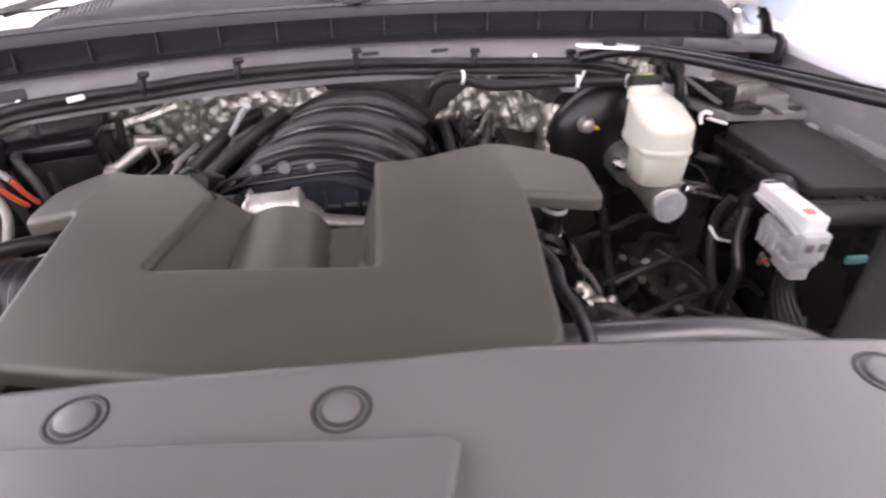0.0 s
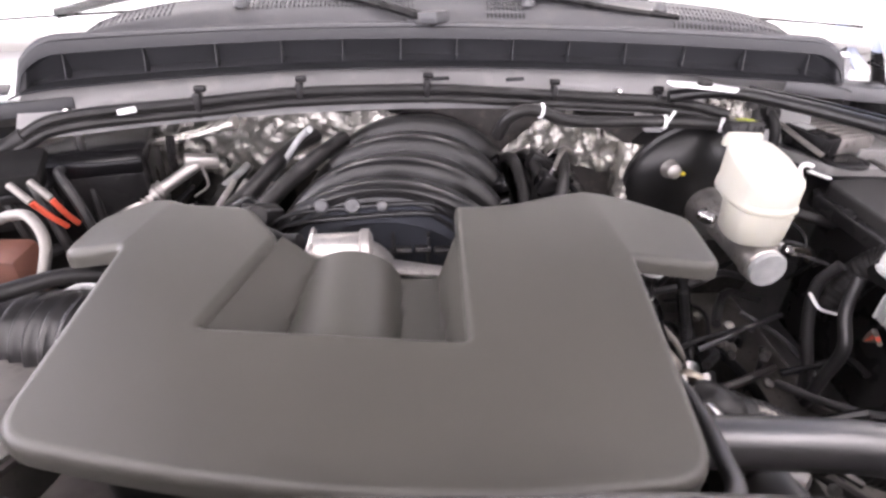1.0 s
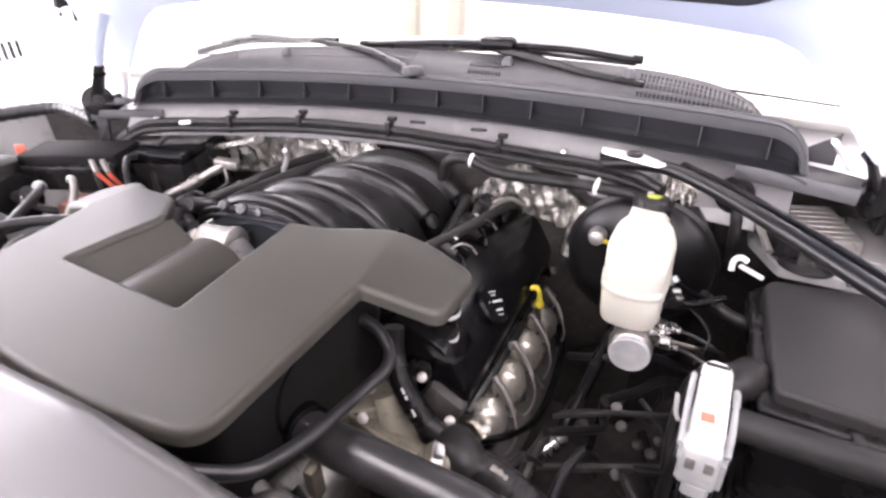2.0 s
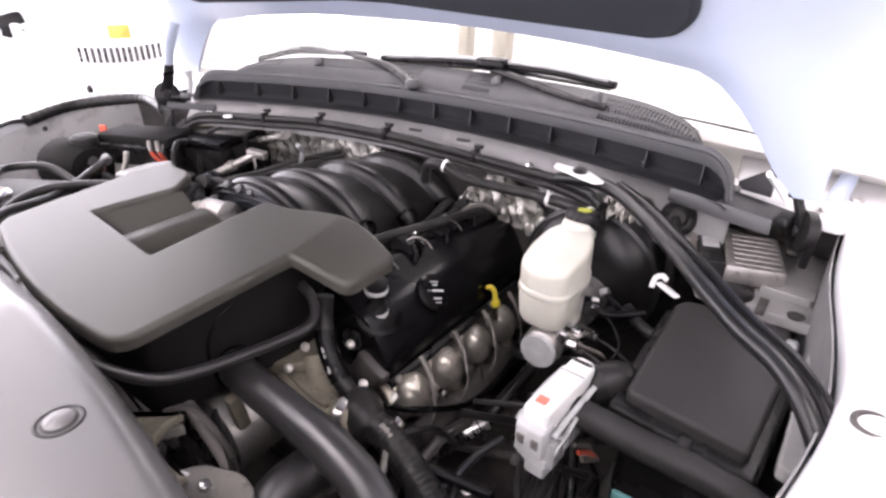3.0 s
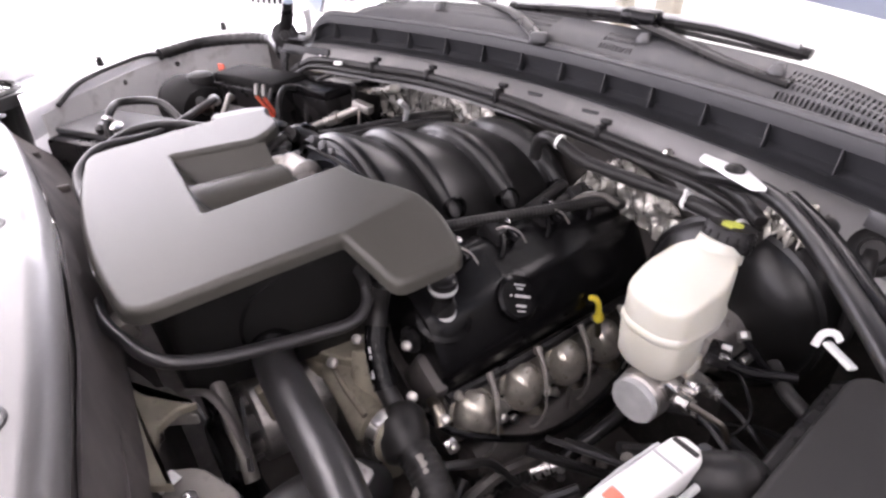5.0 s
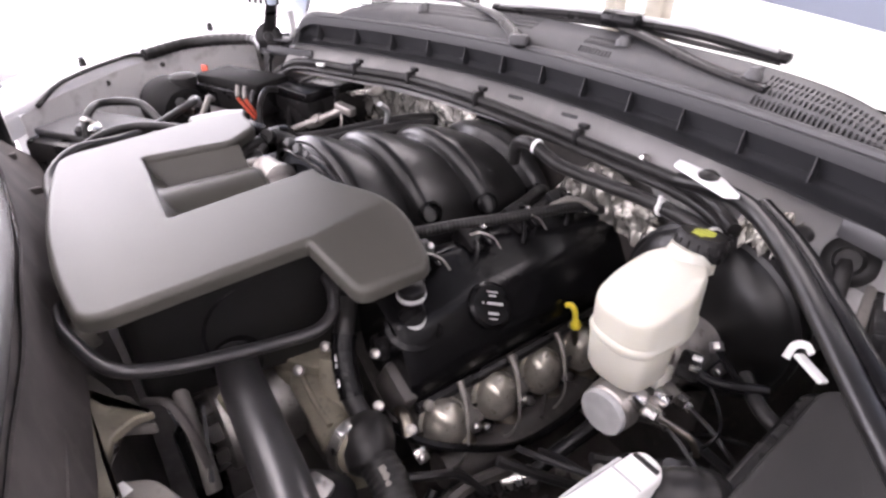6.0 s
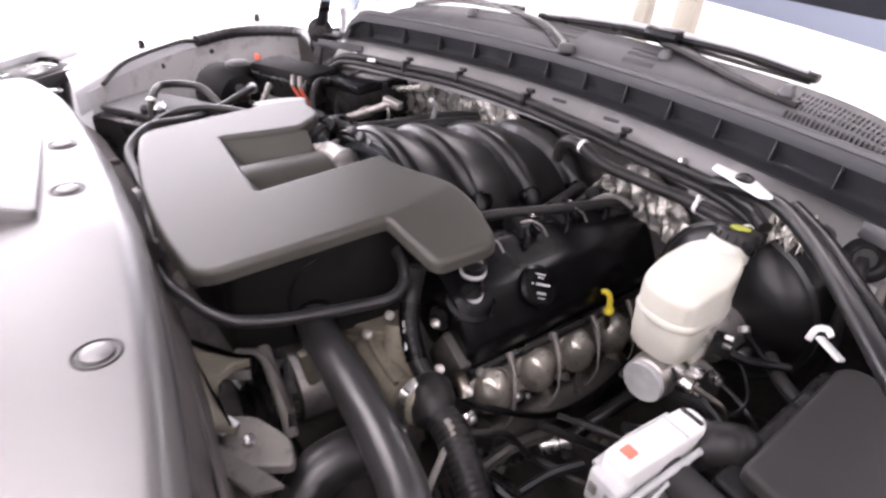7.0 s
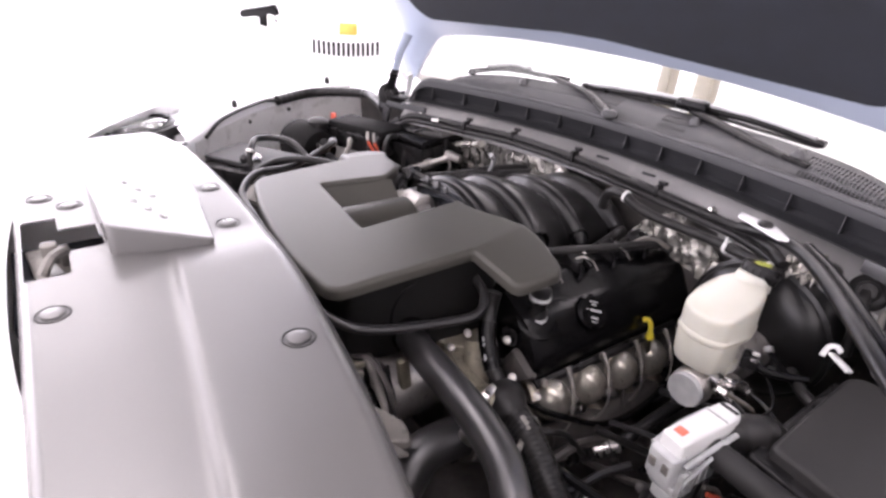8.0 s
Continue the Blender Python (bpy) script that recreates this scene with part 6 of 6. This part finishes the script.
    foils += [part("edge", tube([(-0.407, 0.655, 1.015), (-0.321, 0.655, 1.033), (-0.251, 0.655, 1.055)], (0.008, 0.015), 9, 3, flat=0.6), FOIL, fold)]
    for ob in foils:
        ob.data.set_sharp_from_angle(angle=radians(25))


def passenger_side():
    tk = thing("surge_tank", (-0.58, 0.38, 0.9), "dark translucent coolant tank with a black cap", "coolant tank")
    part("tank", turned([(0.02, 0), (0.05, 0.006), (0.062, 0.03), (0.062, 0.10), (0.05, 0.135), (0.02, 0.142)], (-0.70, 0.345, 0.985), (1, 0.15, 0), 28), LID, tk)
    part("cap", turned([(0.026, 0), (0.028, 0.004), (0.028, 0.018), (0.022, 0.023), (0.002, 0.024)], (-0.605, 0.378, 1.035), (0, 0, 1), 24), BLACK_MATTE, tk)
    part("neck", turned([(0.022, 0), (0.024, 0.03)], (-0.605, 0.378, 1.01), (0, 0, 1), 20), BLACK_MATTE, tk)
    part("elbow", tube([(-0.428, 0.383, 1.044), (-0.408, 0.373, 1.054), (-0.383, 0.363, 1.058), (-0.363, 0.343, 1.039), (-0.363, 0.313, 1.004)], 0.0055, 10, 6), BRACKET, tk, "pale grey elbow hose")
    part("spigot", tube([(-0.56, 0.36, 1.0), (-0.52, 0.36, 1.01), (-0.49, 0.345, 1.01), (-0.46, 0.33, 1.04)], 0.010, 10, 6), RUBBER, tk)
    part("hose_ring", turned([(0.011, -0.004), (0.0135, -0.002), (0.0135, 0.002), (0.011, 0.004)], (-0.50, 0.35, 1.012), (1, -0.4, 0), 14), STEEL, tk)
    part("tag", box(0.018, 0.005, 0.022, (-0.635, 0.436, 1.052), 0.002, turn=(0, 0, 30)), ORANGE, tk, "orange red warning tag")
    fb = thing("fuse_box", (-0.54, 0.49, 0.96), "long black fuse box with a stepped lid", "fuse box")
    part("case", box(0.20, 0.10, 0.05, (-0.54, 0.485, 1.01), 0.008, turn=(0, 0, 22)), BLACK, fb)
    part("lid", box(0.19, 0.095, 0.03, (-0.54, 0.485, 1.04), 0.008, turn=(0, 0, 22)), LID, fb)
    part("lip", box(0.19, 0.012, 0.012, (-0.52, 0.437, 1.03), 0.003, turn=(0, 0, 22)), BLACK, fb)
    for dx, dy in ((0, 0), (0.018, 0.008)):
        part("power_cable", tube([(-0.423 + dx, 0.431 + dy, 1.039), (-0.416 + dx * 0.7, 0.443 + dy, 1.015), (-0.409 + dx * 0.5, 0.455 + dy, 0.995)], 0.0036, 10, 5), ORANGE, fb, "orange red cable sleeve")
        part("cable_end", tube([(-0.448 + dx, 0.443 + dy, 1.055), (-0.423 + dx, 0.431 + dy, 1.039)], 0.0045, 10, 3), BRACKET, fb)
    bt = thing("battery", (-0.50, 0.62, 0.85), "black battery with a yellow and green label", "battery")
    part("case", box(0.21, 0.17, 0.18, (-0.47, 0.60, 0.94), 0.008, turn=(0, 0, 15)), BLACK, bt)
    part("lid", box(0.214, 0.174, 0.022, (-0.47, 0.60, 1.034), 0.006, turn=(0, 0, 15)), BLACK_GLOSS, bt)
    part("label", box(0.05, 0.02, 0.002, (-0.512, 0.626, 1.0462), 0.0005, turn=(0, 0, 15)), YELLOW, bt, "yellow warning label")
    part("label", box(0.03, 0.02, 0.002, (-0.472, 0.636, 1.0462), 0.0005, turn=(0, 0, 15)), LIME, bt, "lime green label")
    part("strap", tube([(-0.40, 0.52, 0.90), (-0.41, 0.53, 1.0), (-0.43, 0.57, 1.04), (-0.47, 0.64, 1.045)], 0.006, 8, 6), RUBBER, bt)
    for k in range(3):
        part("cable", tube([(-0.52 + 0.04 * k, 0.53, 1.035), (-0.50 + 0.04 * k, 0.49, 1.045), (-0.47 + 0.04 * k, 0.46, 1.02), (-0.45 + 0.04 * k, 0.45, 0.95)], 0.006, 8, 6), RUBBER, bt)
    dr = thing("hood_rod_bracket", (-0.53, 0.56, 1.02), "black plastic tongue hanging from the cowl corner", "bracket")
    part("tongue", sheet(lambda u, v: V(-0.545 + 0.035 * (u - 0.5) * (1 - 0.5 * v), 0.555 - 0.01 * v, 1.09 - 0.10 * v), 6, 8, 0.005), BLACK, dr)
    part("loop", tube([(-0.555, 0.553, 1.05), (-0.552, 0.548, 1.0), (-0.545, 0.546, 0.985), (-0.538, 0.548, 1.0), (-0.535, 0.553, 1.05)], 0.004, 8, 5), STEEL, dr)
    wr = thing("side_weatherstrip", (-0.86, 0.45, 1.04), "black ribbed weatherstrip along the fender top", "weatherstrip")
    E = smooth_path(L_EDGE[4:7], 6)
    part("thick", tube([E[1] + V(0.01, 0, 0.005), E[5] + V(0.01, 0, 0.005), V(-0.78, 0.60, 1.075), V(-0.66, 0.585, 1.08), V(-0.58, 0.565, 1.075)], 0.0135, 12, 6, 0.0015, 0.022), RUBBER, wr)
    part("thin", tube([V(*L_EDGE[2]) + V(0.012, 0, -0.01), V(*L_EDGE[3]) + V(0.012, 0, 0.012), V(*L_EDGE[4]) + V(0.012, -0.02, 0.01), E[1] + V(0.01, 0, 0.005)], 0.005, 8, 6), RUBBER, wr)
    wb = thing("side_box", (-0.56, 0.18, 0.85), "black plastic box with a lid behind the headlight", "box")
    part("case", box(0.22, 0.15, 0.10, (-0.56, 0.18, 0.93), 0.012, turn=(0, 0, 32)), BLACK, wb)
    part("lid", box(0.20, 0.13, 0.016, (-0.57, 0.19, 0.988), 0.006, turn=(0, 0, 32)), COWL, wb)
    part("socket", turned([(0.022, 0), (0.022, 0.012), (0.014, 0.02)], (-0.53, 0.165, 0.992), n=18), BLACK, wb)
    part("pump_cap", turned([(0.016, 0), (0.016, 0.01), (0.008, 0.014)], (-0.515, 0.175, 1.0), (0.3, 0, 1), 16), STEEL, wb)
    part("loop_pipe", tube([(-0.50, 0.16, 0.99), (-0.515, 0.165, 1.012), (-0.545, 0.18, 1.028), (-0.583, 0.205, 1.03), (-0.578, 0.246, 1.028), (-0.536, 0.276, 1.025), (-0.46, 0.29, 1.0)], 0.008, 10, 7), RUBBER, wb)
    part("pipe_clip", turned([(0.0095, -0.004), (0.011, -0.002), (0.011, 0.002), (0.0095, 0.004)], (-0.522, 0.168, 1.018), (-0.4, 0.3, 0.5), 14), STEEL, wb)
    single("cooler_hose", tube([(-0.28, 0.33, 1.01), (-0.34, 0.31, 1.02), (-0.40, 0.25, 1.025), (-0.42, 0.19, 1.02), (-0.40, 0.13, 1.0), (-0.36, 0.08, 0.96)], 0.0085, 10, 7), RUBBER, (-0.38, 0.2, 0.95), "thin black hose beside the engine cover", "hose")
    dk = thing("air_filter_housing", (-0.42, 0.22, 0.8), "dull grey round filter housing below the hoses", "filter housing")
    part("drum", turned([(0.06, 0), (0.08, 0.01), (0.08, 0.07), (0.06, 0.08)], (-0.39, 0.19, 0.89), (0, 0, 1), 30), BRACKET, dk)
    part("lid_band", turned([(0.081, 0), (0.083, 0.002), (0.083, 0.008), (0.081, 0.01)], (-0.39, 0.19, 0.945), (0, 0, 1), 30), DUSTY, dk)
    part("knob", turned([(0.014, 0), (0.014, 0.008), (0.008, 0.012)], (-0.39, 0.19, 0.969), (0, 0, 1), 16), BOX_GREY, dk)
    single("fluid_bottle", box(0.07, 0.06, 0.12, (-0.47, 0.415, 0.93), 0.014), BROWN, (-0.47, 0.415, 0.87), "reddish brown plastic fluid bottle", "bottle")
    # pads between the sight shield and the cover
    for y0, x in ((0.055, -0.02), (0.055, 0.07), (0.07, -0.2)):
        single("radiator_pad", box(0.06, 0.03, 0.03, (x, y0 - 0.005, 0.955), 0.006, turn=(14, 0, 0)), BRACKET, (x, y0, 0.94), "dusty grey rubber radiator mounting pad", "pad", "radiator pads")


def radiator_side():
    rs = thing("radiator_support", (0.15, 0.03, 0.8), "dusty black radiator support and fan shroud", "radiator support", kind="structure")
    part("shroud", sheet(lambda u, v: V(-0.58 + 1.24 * u, 0.03 - 0.12 * (1.24 * u - 0.5) ** 2 + 0.05 * v, 0.985 - 0.28 * v ** 0.8), 30, 8, 0.004), DUSTY, rs)
    rear = lambda x: 0.030 - 0.17 * (x + 0.1) ** 2
    part("shroud_top", sheet(lambda u, v: V(-0.64 + 1.1 * u, rear(-0.64 + 1.1 * u) + (0.054 + 0.1 * max(0, 0.3 - u)) * (1 if u < 0.64 else 0.35) * v, 1.055 - 0.12 * v ** 0.7 + 0.004 * math.sin(30 * u)), 60, 6, 0.003), DUSTY, rs)
    for k in range(3):
        x = -0.5 + 0.19 * k
        part("shroud_rib", box(0.008, 0.034, 0.012, (x, rear(x) + 0.024, 0.985), 0.003), DUSTY, rs)
    part("tank", box(1.1, 0.05, 0.42, (0.05, -0.02, 0.75), 0.012), BLACK, rs)
    bk = thing("fan_bracket", (0.22, 0.06, 0.88), "dusty grey pressed steel bracket with cut-outs", "bracket")
    part("rail", sheet(lambda u, v: V(0.10 + 0.30 * u, 0.012 + 0.028 * v + 0.02 * math.sin(7 * u), 0.925 - 0.012 * math.sin(5 * u) - 0.01 * v), 24, 4, 0.004), BRACKET, bk)
    part("lobe", slab(rounded([(0.15, 0.03), (0.20, 0.035), (0.232, 0.085), (0.19, 0.075), (0.165, 0.07)], 0.01), 0.905, 0.918, 0.003), BRACKET, bk)
    part("lobe", slab(rounded([(0.27, 0.03), (0.34, 0.02), (0.375, 0.075), (0.34, 0.085), (0.29, 0.065)], 0.012), 0.90, 0.912, 0.003), BRACKET, bk)
    part("web_plate", slab(rounded([(0.146, 0.030), (0.185, 0.047), (0.229, 0.086), (0.227, 0.065), (0.238, 0.045), (0.264, 0.035), (0.317, 0.037), (0.302, 0.017), (0.229, 0.022)], 0.004), 0.925, 0.935, 0.003), CAST_TAN, bk)
    part("arm", tube([(0.19, 0.08, 0.92), (0.215, 0.10, 0.925), (0.24, 0.11, 0.90), (0.262, 0.115, 0.86)], 0.0055, 8, 5, flat=0.5), DARK, bk)
    part("label", box(0.016, 0.022, 0.0012, (0.295, 0.033, 0.919), 0, turn=(0, 0, 20)), WHITE_PLASTIC, bk, "small white paper label")
    for x, y in ((0.13, 0.03), (0.24, 0.04), (0.33, 0.045)):
        part("bolt", turned([(0.007, 0), (0.007, 0.006), (0.003, 0.008)], (x, y, 0.92), n=10), STEEL, bk)
    fan = thing("cooling_fan", (0.1, 0.1, 0.6), "black plastic cooling fan behind the radiator", "fan")
    part("hub", turned([(0.05, 0), (0.06, 0.01), (0.055, 0.04)], (0.12, 0.10, 0.72), (0, 1, 0), 26), BLACK, fan)
    for k in range(7):
        a = 2 * math.pi * k / 7
        bm = sheet(lambda u, v: V(0.055 + 0.14 * u, 0.02 * (v - 0.5), (0.05 + 0.03 * u) * (v - 0.5)), 5, 3, 0.004)
        bmesh.ops.transform(bm, matrix=Matrix.Translation((0.12, 0.12, 0.72)) @ Matrix.Rotation(a, 4, "Y"), verts=bm.verts)
        part("blade", bm, BLACK, fan)
    bays = single("undertray", box(1.96, 1.3, 0.02, (0.0, 0.35, 0.50)), DUSTY, (0, 0.35, 0.49), "dark undertray at the bottom of the engine bay", "undertray", kind="structure")
    fr = thing("frame_rail", (0.6, 0.3, 0.5), "dark steel frame rail under the driver's side", "frame rail", kind="structure")
    part("rail", box(0.1, 1.0, 0.12, (0.64, 0.3, 0.57), 0.01), BRACKET, fr)
    st = thing("steering_shaft", (0.45, 0.5, 0.7), "ribbed black steering shaft with a bright joint", "steering shaft")
    part("bellows", tube([(0.36, 0.36, 0.70), (0.42, 0.45, 0.745)], 0.011, 12, 6, 0.004, 0.012), RUBBER, st)
    part("joint", rod((0.40, 0.42, 0.733), (0.425, 0.455, 0.748), 0.013, 12), STEEL, st)
    part("shaft", rod((0.42, 0.45, 0.745), (0.47, 0.68, 0.86), 0.011, 12), BLACK, st)
    pr = thing("tensioner_link", (0.42, 0.27, 0.8), "thin black steel link with bolts below the connector", "link")
    part("link", tube([(0.37, 0.27, 0.80), (0.45, 0.275, 0.815), (0.54, 0.28, 0.83)], 0.0075, 8, 5), BLACK_GLOSS, pr)
    for k in range(3):
        part("bolt", turned([(0.008, 0), (0.008, 0.01), (0.004, 0.012)], (0.38 + 0.06 * k, 0.285, 0.785 + 0.01 * k), (0.2, -0.5, 1), 10), STEEL, pr)
    br = thing("connector_loom", (0.57, 0.4, 0.8), "black looms tied with a pale strap beside the connector", "wiring loom")
    part("loom", tube([(0.585, 0.45, 0.93), (0.572, 0.46, 0.89), (0.566, 0.44, 0.835), (0.568, 0.412, 0.78), (0.57, 0.40, 0.73)], 0.0085, 10, 6), HOSE_SHEEN, br)
    part("loom", tube([(0.59, 0.42, 0.93), (0.578, 0.405, 0.885), (0.572, 0.376, 0.847), (0.568, 0.38, 0.79), (0.57, 0.39, 0.73)], 0.0085, 10, 6), HOSE_SHEEN, br)
    part("strap", tube([(0.562, 0.455, 0.88), (0.563, 0.43, 0.872), (0.566, 0.405, 0.882)], 0.0032, 8, 5, flat=0.6), WHITE_PLASTIC, br, "pale cable strap")
    for k in range(3):
        part("wire", tube([(0.60 + 0.006 * k, 0.37, 0.875 - 0.008 * k), (0.61 + 0.006 * k, 0.385, 0.868 - 0.008 * k), (0.622, 0.40, 0.84)], 0.0035, 6, 4), ORANGE if k == 1 else BRACKET, br)
    cs = thing("radiator_clips", (0.33, 0.06, 0.84), "silver spring clips on the radiator support", "clip")
    part("clip", box(0.03, 0.022, 0.018, (0.363, 0.194, 0.870), 0.006, turn=(10, 20, 30)), CAST, cs)
    part("clip", box(0.03, 0.022, 0.018, (0.371, 0.167, 0.870), 0.006, turn=(-10, 20, 40)), CAST, cs)
    part("bar", box(0.008, 0.09, 0.006, (0.426, 0.208, 0.850), 0.002, turn=(0, 0, 35)), BRACKET, cs)
    # loose wiring low in the bay
    rr = random.Random(21)
    for k in range(44):
        x, y, z = rr.uniform(0.36, 0.62), rr.uniform(0.05, 0.62), rr.uniform(0.66, 0.80)
        p = [V(x, y, z)]
        d = V(rr.uniform(-1, 1), rr.uniform(-1, 1), rr.uniform(-0.5, 0.3)).normalized()
        for i in range(3):
            p.append(p[-1] + d * rr.uniform(0.04, 0.08))
            d = (d + V(rr.uniform(-0.7, 0.7), rr.uniform(-0.7, 0.7), rr.uniform(-0.6, 0.3))).normalized()
        for q in p:
            q.z = min(q.z, 0.83)
            q.x = min(q.x, 0.62)
        single("wiring_loom", tube(p, rr.uniform(0.003, 0.009), 8, 5), rr.choice((RUBBER, BLACK, HOSE_SHEEN, DARK, BRACKET)), tuple(p[0]), "black wiring loom low in the engine bay", "wiring", "loose wiring")
    for k in range(26):
        x, y, z = rr.uniform(0.37, 0.6), rr.uniform(0.1, 0.6), rr.uniform(0.68, 0.79)
        single("fastener", turned([(0.008, 0), (0.008, 0.006), (0.004, 0.009)], (x, y, z), (rr.uniform(-0.5, 0.8), -0.5, 1), 10), rr.choice((BRACKET, DARK, BRACKET)), (x, y, z), "small dull fastener low in the engine bay", "fastener", "loose fasteners")
    rr = random.Random(5)
    for k in range(16):
        x, y, z = rr.uniform(-0.5, -0.22), rr.uniform(0.38, 0.66), rr.uniform(0.88, 0.96)
        p = [V(x, y, z)]
        d = V(rr.uniform(-1, 1), rr.uniform(-1, 1), rr.uniform(-0.4, 0.4)).normalized()
        for i in range(3):
            p.append(p[-1] + d * rr.uniform(0.03, 0.07))
            d = (d + V(rr.uniform(-0.7, 0.7), rr.uniform(-0.7, 0.7), rr.uniform(-0.6, 0.4))).normalized()
        single("wiring_loom", tube(p, rr.uniform(0.004, 0.01), 8, 5), rr.choice((RUBBER, BLACK, BLACK, GREY_PLASTIC)), tuple(p[0]), "black wiring beside the battery", "wiring", "loose wiring")


room()
other_car()
shell()
hood()
cowl()
wipers()
front_panel()
cover()
manifold()
valve_side()
block()
hoses()
brake()
driver_side()
passenger_side()
radiator_side()
